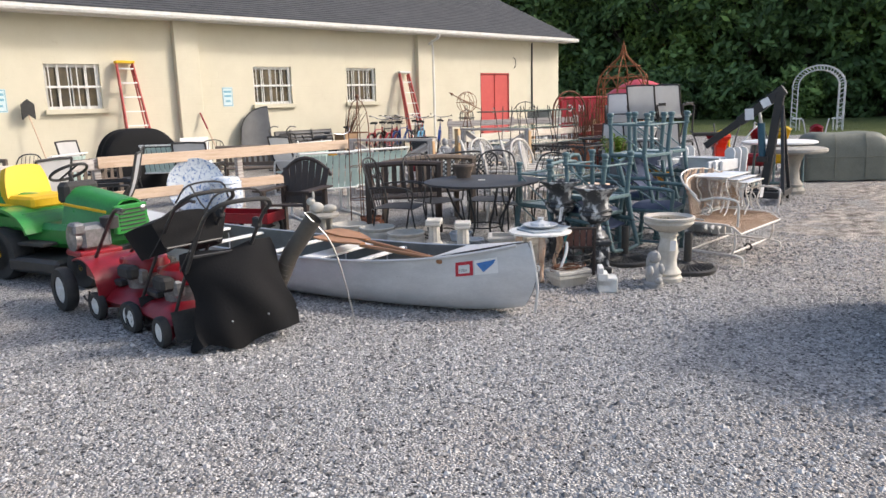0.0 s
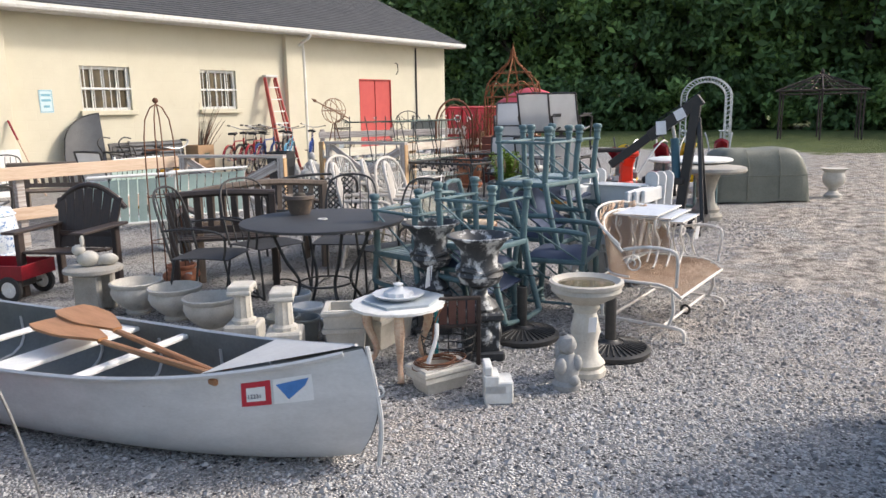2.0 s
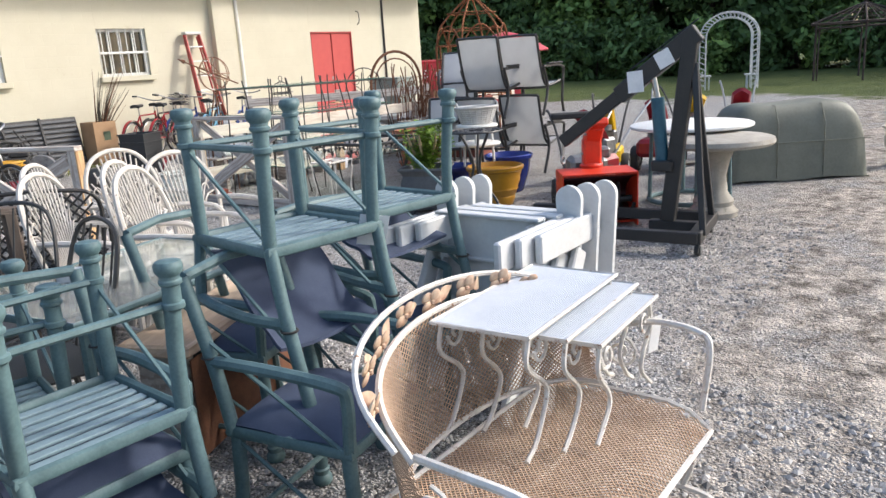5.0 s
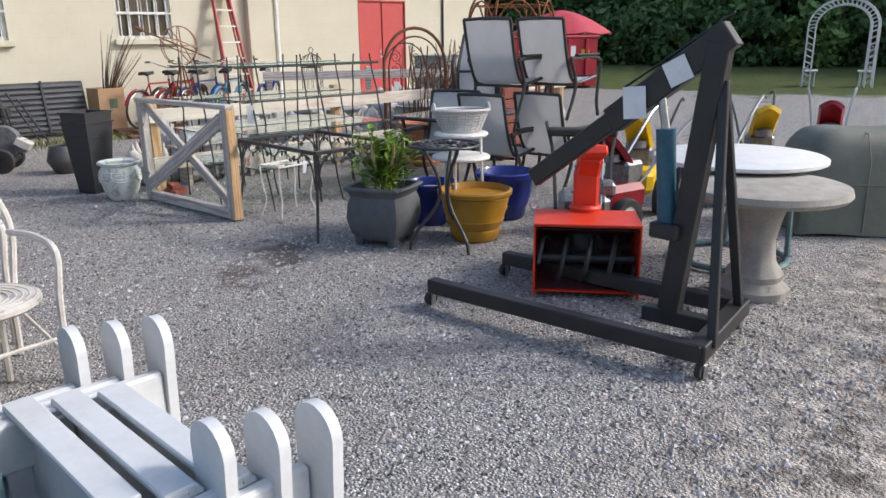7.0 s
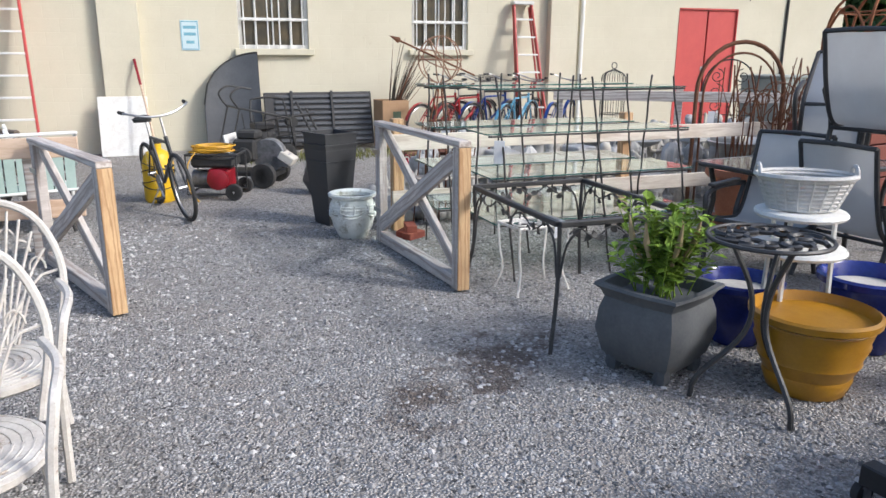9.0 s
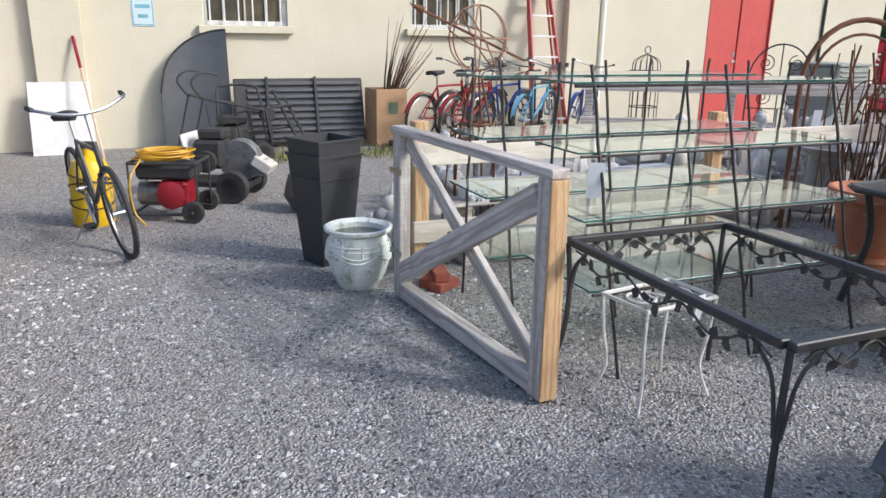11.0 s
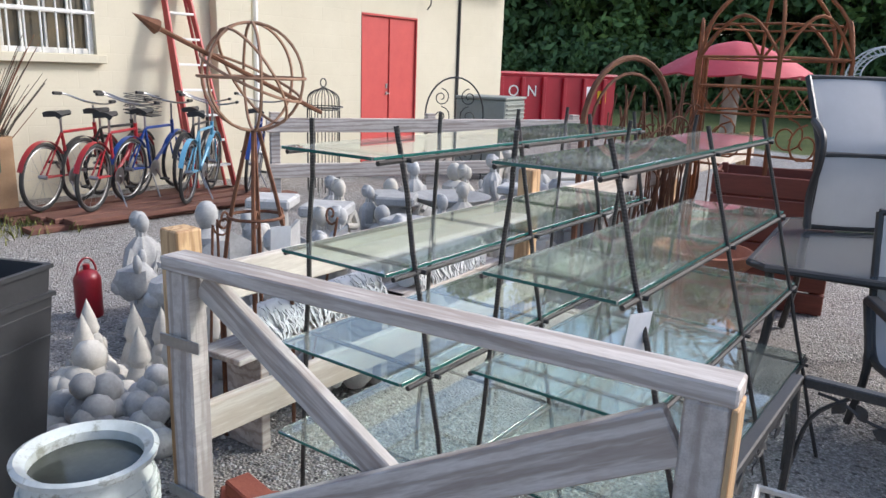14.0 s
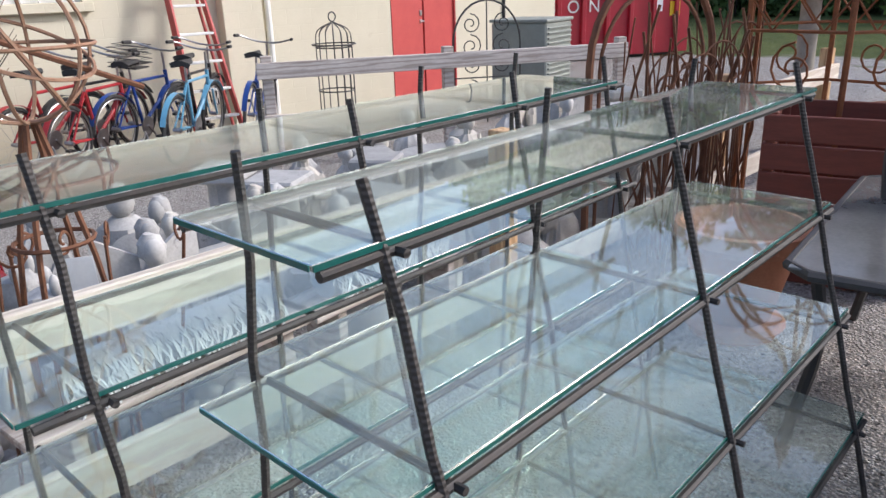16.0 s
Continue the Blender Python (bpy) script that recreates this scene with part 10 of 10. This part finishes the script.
# ---- far garden structures ----
WHITE_WIRE = material("white_wire", (0.72, 0.72, 0.70), rough=0.5, scale=9)
ab = thing("garden_arbour", "white wire garden arbour with a rounded top and side seats", "arbour", pose(31.0, 9.75, 0, 0, 0, -70))
for y in (-0.35, 0.35):
    for r in (0.72, 0.92):
        part("hoop", Geo().tube([(-r, y, 0), (-r, y, 1.7)] + arc((0, y, 1.7), r, 180, 0, 18, "xz", r * 0.86) + [(r, y, 1.7), (r, y, 0)], 0.022, 6), WHITE_WIRE, ab)
    for k in range(22):
        a = 180 - 180 * k / 21
        part("strut", Geo().tube([(0.72 * math.cos(radians(a)), y, 1.7 + 0.62 * math.sin(radians(a))), (0.92 * math.cos(radians(a + 4)), y, 1.7 + 0.79 * math.sin(radians(a + 4)))], 0.014, 4), WHITE_WIRE, ab)
    for s in (-1, 1):
        for k in range(9):
            part("strut", Geo().tube([(s * 0.72, y, 0.1 + 0.18 * k), (s * 0.92, y, 0.2 + 0.18 * k)], 0.014, 4), WHITE_WIRE, ab)
for s in (-1, 1):
    for k in range(6):
        part("tie", Geo().tube([(s * 0.82, -0.35, 0.3 + 0.28 * k), (s * 0.82, 0.35, 0.3 + 0.28 * k)], 0.014, 4), WHITE_WIRE, ab)
    part("seat", Geo().box((s * 0.7, 0, 0.45), (0.35, 0.7, 0.04), 0.01).box((s * 0.6, 0, 0.22), (0.04, 0.6, 0.44), 0.01), WHITE_WIRE, ab)
pg = thing("gazebo", "dark rusty iron gazebo with an openwork hexagonal roof", "gazebo", pose(35.6, 6.55, 0, 0, 0, 12))
DARK_RUST = material("dark_brown_rust", (0.075, 0.05, 0.04), (0.05, 0.035, 0.03), rough=0.8, scale=6)
for k in range(6):
    a, b = radians(60 * k), radians(60 * k + 60)
    p, q = Vector((1.75 * math.cos(a), 1.75 * math.sin(a), 0)), Vector((1.75 * math.cos(b), 1.75 * math.sin(b), 0))
    part("post", Geo().tube([p, p + Vector((0, 0, 1.95))], 0.035, 6).tube([p * 0.93, p * 0.93 + Vector((0, 0, 1.95))], 0.025, 5), DARK_RUST, pg)
    part("eave", Geo().tube([p * 1.1 + Vector((0, 0, 1.95)), q * 1.1 + Vector((0, 0, 1.95))], 0.035, 5).tube([p + Vector((0, 0, 1.8)), q + Vector((0, 0, 1.8))], 0.025, 5), DARK_RUST, pg)
    part("rafter", Geo().tube([p * 1.1 + Vector((0, 0, 1.95)), (0, 0, 2.62)], 0.03, 5), DARK_RUST, pg)
    for f in (0.25, 0.5, 0.75):
        e = p.lerp(q, f)
        part("rafter", Geo().tube([e * 1.1 + Vector((0, 0, 1.95)), (0, 0, 2.62)], 0.016, 4), DARK_RUST, pg)
        part("purlin", Geo().tube([p * 1.1 * f + Vector((0, 0, 2.62 - 0.67 * f)), q * 1.1 * f + Vector((0, 0, 2.62 - 0.67 * f))], 0.02, 4), DARK_RUST, pg)
    part("bracket", Geo().tube(arc(tuple(p.lerp(q, 0.5) + Vector((0, 0, 1.45))), 0.7, 20, 160, 10, "xz" if k % 3 else "yz", 0.4), 0.016, 4), DARK_RUST, pg)
part("finial", Geo().lathe([(0.05, 2.6), (0.08, 2.68), (0.0, 2.85)], 8), DARK_RUST, pg)

# ---- behind the left fence ----
pt = thing("patterned_plate", "very large blue and white patterned plate propped upright", "plate", pose(4.60, 9.30, 0.44, 78, 0, -28))
part("plate", Geo().lathe([(0.2, -0.01), (0.36, 0.02), (0.40, 0.035), (0.395, 0.045), (0.36, 0.032), (0.24, 0.01), (0.0, 0.008)], 48), BLUE_WHITE, pt)
gs = thing("garden_stool", "blue and white porcelain garden stool", "stool", pose(4.86, 8.93, 0) @ Matrix.Diagonal((1.22, 1.22, 1.22, 1)))
part("drum", Geo().lathe([(0.14, 0), (0.15, 0.03), (0.19, 0.16), (0.195, 0.26), (0.17, 0.42), (0.155, 0.45), (0.15, 0.46), (0.0, 0.47)], 32), BLUE_WHITE, gs)
for z, r in ((0.06, 0.165), (0.40, 0.18)):
    part("stud_band", Geo().tube(arc((0, 0, z), r, 0, 350, 30, "xy"), 0.01, 5, closed=True), BLUE_WHITE, gs)
gr = thing("covered_grill", "barbecue grill under a black fitted cover", "grill", pose(5.45, 13.2, 0))
part("cover", Geo().sheet(lambda u, v: ((u - 0.5) * (1.5 + 0.05 * math.sin(20 * v)), (v - 0.5) * 0.7, 0.02 + 1.18 * (1 - abs(2 * u - 1) ** 3.2) ** 0.35 * (1 - abs(2 * v - 1) ** 7) ** 0.4), 26, 16, 0.01), BLACK_CLOTH, gr)
rl = random.Random(31)
for k in range(13):
    x, y = rl.uniform(1.5, 7.2), rl.uniform(10.2, 13.6)
    kind = k % 4
    if kind == 0:
        copy_thing(ic, pose(x, y, 0, 0, 0, rl.uniform(0, 360)))
    elif kind == 1:
        copy_thing(sc, pose(x, y, 0, 0, 0, rl.uniform(0, 360)))
    elif kind == 2:
        slat_bench("weathered grey slatted garden bench behind the fence", pose(x, y, 0, 0, 0, rl.uniform(120, 200)), 1.1, GREY_TEAK)
    else:
        copy_thing(gl, pose(x, y, 0, 0, 0, rl.uniform(120, 220)))
for x, y, rz in ((3.2, 8.9, 150), (2.3, 8.9, 120)):
    copy_thing(sc, pose(x, y, 0, 0, 0, rz))
ob_ = thing("garden_obelisk", "thin rusty wire obelisk trellis with a domed top", "trellis", pose(5.22, 6.30, 0))
for k in range(4):
    a = radians(45 + 90 * k)
    ca, sa = math.cos(a), math.sin(a)
    part("rod", Geo().tube([(0.14 * ca, 0.14 * sa, 0), (0.12 * ca, 0.12 * sa, 1.3), (0.10 * ca, 0.10 * sa, 1.46), (0.05 * ca, 0.05 * sa, 1.56), (0, 0, 1.59)], 0.006, 5), RUST, ob_)
for z, r in ((0.4, 0.136), (0.8, 0.13), (1.2, 0.122)):
    part("hoop", Geo().tube(arc((0, 0, z), r, 0, 345, 16, "xy"), 0.005, 4, closed=True), RUST, ob_)
part("finial", Geo().ball((0, 0, 1.62), 0.025, 6), RUST, ob_)
jk = thing("folding_chair", "white slatted folding chair leaning behind the open gate", "chair", pose(7.2, 10.6, 0, 0, 0, 100))
for k in range(8):
    part("slat", Geo().box((0, 0.02 * k, 0.15 + 0.09 * k), (0.5, 0.02, 0.07), 0.005), WHITE_PAINT, jk)
for s in (-1, 1):
    part("rail", Geo().beam((s * 0.26, 0, 0.0), (s * 0.26, 0.19, 0.92), 0.03, 0.03, 0.004), WHITE_PAINT, jk)
wb = thing("white_board", "white panel leaning on the wall beside the pole", "board", pose(7.75, 15.3, 0, -14, 0, 0))
part("board", Geo().box((0, 0, 0.45), (0.7, 0.03, 0.9), 0.005), WHITE_WORN, wb)

# ---- parked car beside the path ----
car = thing("car", "dark grey parked estate car beside the drive", "car", pose(5.72, -1.72, 0, 0, 0, 106))
CAR_PAINT = material("dark_car_paint", (0.022, 0.024, 0.03), (0.026, 0.028, 0.034), rough=0.25, metal=0.4, scale=3, bump=0)
part("body", Geo().sheet(lambda u, v: (-2.15 + 4.3 * u, (v - 0.5) * 1.62 * (1 - 0.1 * abs(2 * u - 1) ** 6), 0.30 + 0.62 * (1 - abs(2 * v - 1) ** 10) * (1 - abs(2 * u - 1) ** 14)), 24, 14, 0.1), CAR_PAINT, car)
part("cabin", Geo().sheet(lambda u, v: (-1.0 + 3.05 * u, (v - 0.5) * 1.45, 0.86 + 0.70 * (1 - abs(2 * u - 1) ** 5) * (1 - abs(2 * v - 1) ** 6)), 20, 14, 0.02), CAR_PAINT, car)
for s in (-1, 1):
    part("side_window", Geo().box((0.5, s * 0.715, 1.15), (2.0, 0.02, 0.32), 0.01), DARK_GLASS, car)
    part("tail_lamp", Geo().box((2.1, s * 0.62, 0.8), (0.08, 0.2, 0.26), 0.03), RED_PAINT, car)
    for x in (-1.35, 1.35):
        wheel(car, (x, s * 0.74, 0.32), 0.32, 0.2, hub=STEEL)
part("rear_window", Geo().box((2.02, 0, 1.2), (0.02, 1.1, 0.32), 0.01), DARK_GLASS, car)
part("bumper", Geo().box((2.16, 0, 0.45), (0.14, 1.5, 0.2), 0.05), BLACK_RUBBER, car)

# ---- loose stones of the yard ----
scatter_stones("loose_gravel", 46000, -0.5, 8.0, -0.8, 4.6, 0.005, 0.021, 1, "loose grey and white gravel stones")
scatter_stones("loose_gravel", 32000, 6.5, 11.5, 2.5, 10.6, 0.004, 0.019, 2, "loose grey and white gravel stones")


# black welded frame among the machines by the wall
tf = thing("machine_frame", "black welded tube frame with handles and a small engine", "machine frame", pose(9.55, 14.25, 0, 0, 0, 12))
for y in (-0.28, 0.28):
    part("side_frame", Geo().tube([(-0.5, y, 0.06), (0.5, y, 0.06), (0.42, y, 0.62), (-0.3, y, 0.78)], 0.018, 7, closed=True), BLACK_IRON, tf)
    part("handle", Geo().tube(curve([(-0.3, y, 0.76), (-0.42, y, 0.95), (-0.3, y, 1.06), (-0.12, y, 1.04)], 4), 0.014, 6), BLACK_IRON, tf)
for x, z in ((-0.5, 0.06), (0.5, 0.06), (0.42, 0.62), (-0.3, 0.78), (0.1, 0.06)):
    part("cross_tube", Geo().tube([(x, -0.28, z), (x, 0.28, z)], 0.016, 6), BLACK_IRON, tf)
for k in range(5):
    part("slat_bar", Geo().beam((-0.28 + 0.16 * k, -0.29, 0.72 - 0.03 * k), (-0.2 + 0.16 * k, -0.30, 0.10), 0.03, 0.012, 0.003), HOIST_BLACK, tf)
part("engine", Geo().box((0.08, 0, 0.30), (0.34, 0.32, 0.26), 0.04).lathe([(0.12, 0), (0.125, 0.05), (0.06, 0.07)], 16, Matrix.Translation((0.08, -0.16, 0.30)) @ pose(0, 0, 0, 90)), BLACK_RUBBER, tf)
part("cover", Geo().box((0.1, 0, 0.50), (0.3, 0.26, 0.1), 0.04), HOIST_BLACK, tf)
wheel(tf, (0.34, -0.33, 0.13), 0.13, 0.07, hub=BLACK_RUBBER)
wheel(tf, (0.34, 0.33, 0.13), 0.13, 0.07, hub=BLACK_RUBBER)

# weeds and grass along the foot of the wall
rq = random.Random(77)
weeds = Geo()
for k in range(900):
    x, y = rq.uniform(9.4, 12.2), rq.gauss(14.3, 0.22)
    hh, a = rq.uniform(0.03, 0.12), rq.uniform(0, 6.28)
    q = Vector((0.05 * math.cos(a), 0.05 * math.sin(a), 0))
    w = Vector((-math.sin(a), math.cos(a), 0)) * 0.006
    p = Vector((x, y, 0))
    weeds.add([p - w, p + w, p + q * 0.5 + w * 0.7 + Vector((0, 0, hh * 0.7)), p + q + Vector((0, 0, hh))], [(0, 1, 2, 3)])
DRY_GRASS = leaf_material("dry_yellow_green_grass", (0.12, 0.11, 0.035), (0.07, 0.08, 0.022))
tagged(part("weeds", weeds, DRY_GRASS, smooth=False), "sparse yellow-green weeds at the foot of the wall", "grass", kind="stuff")
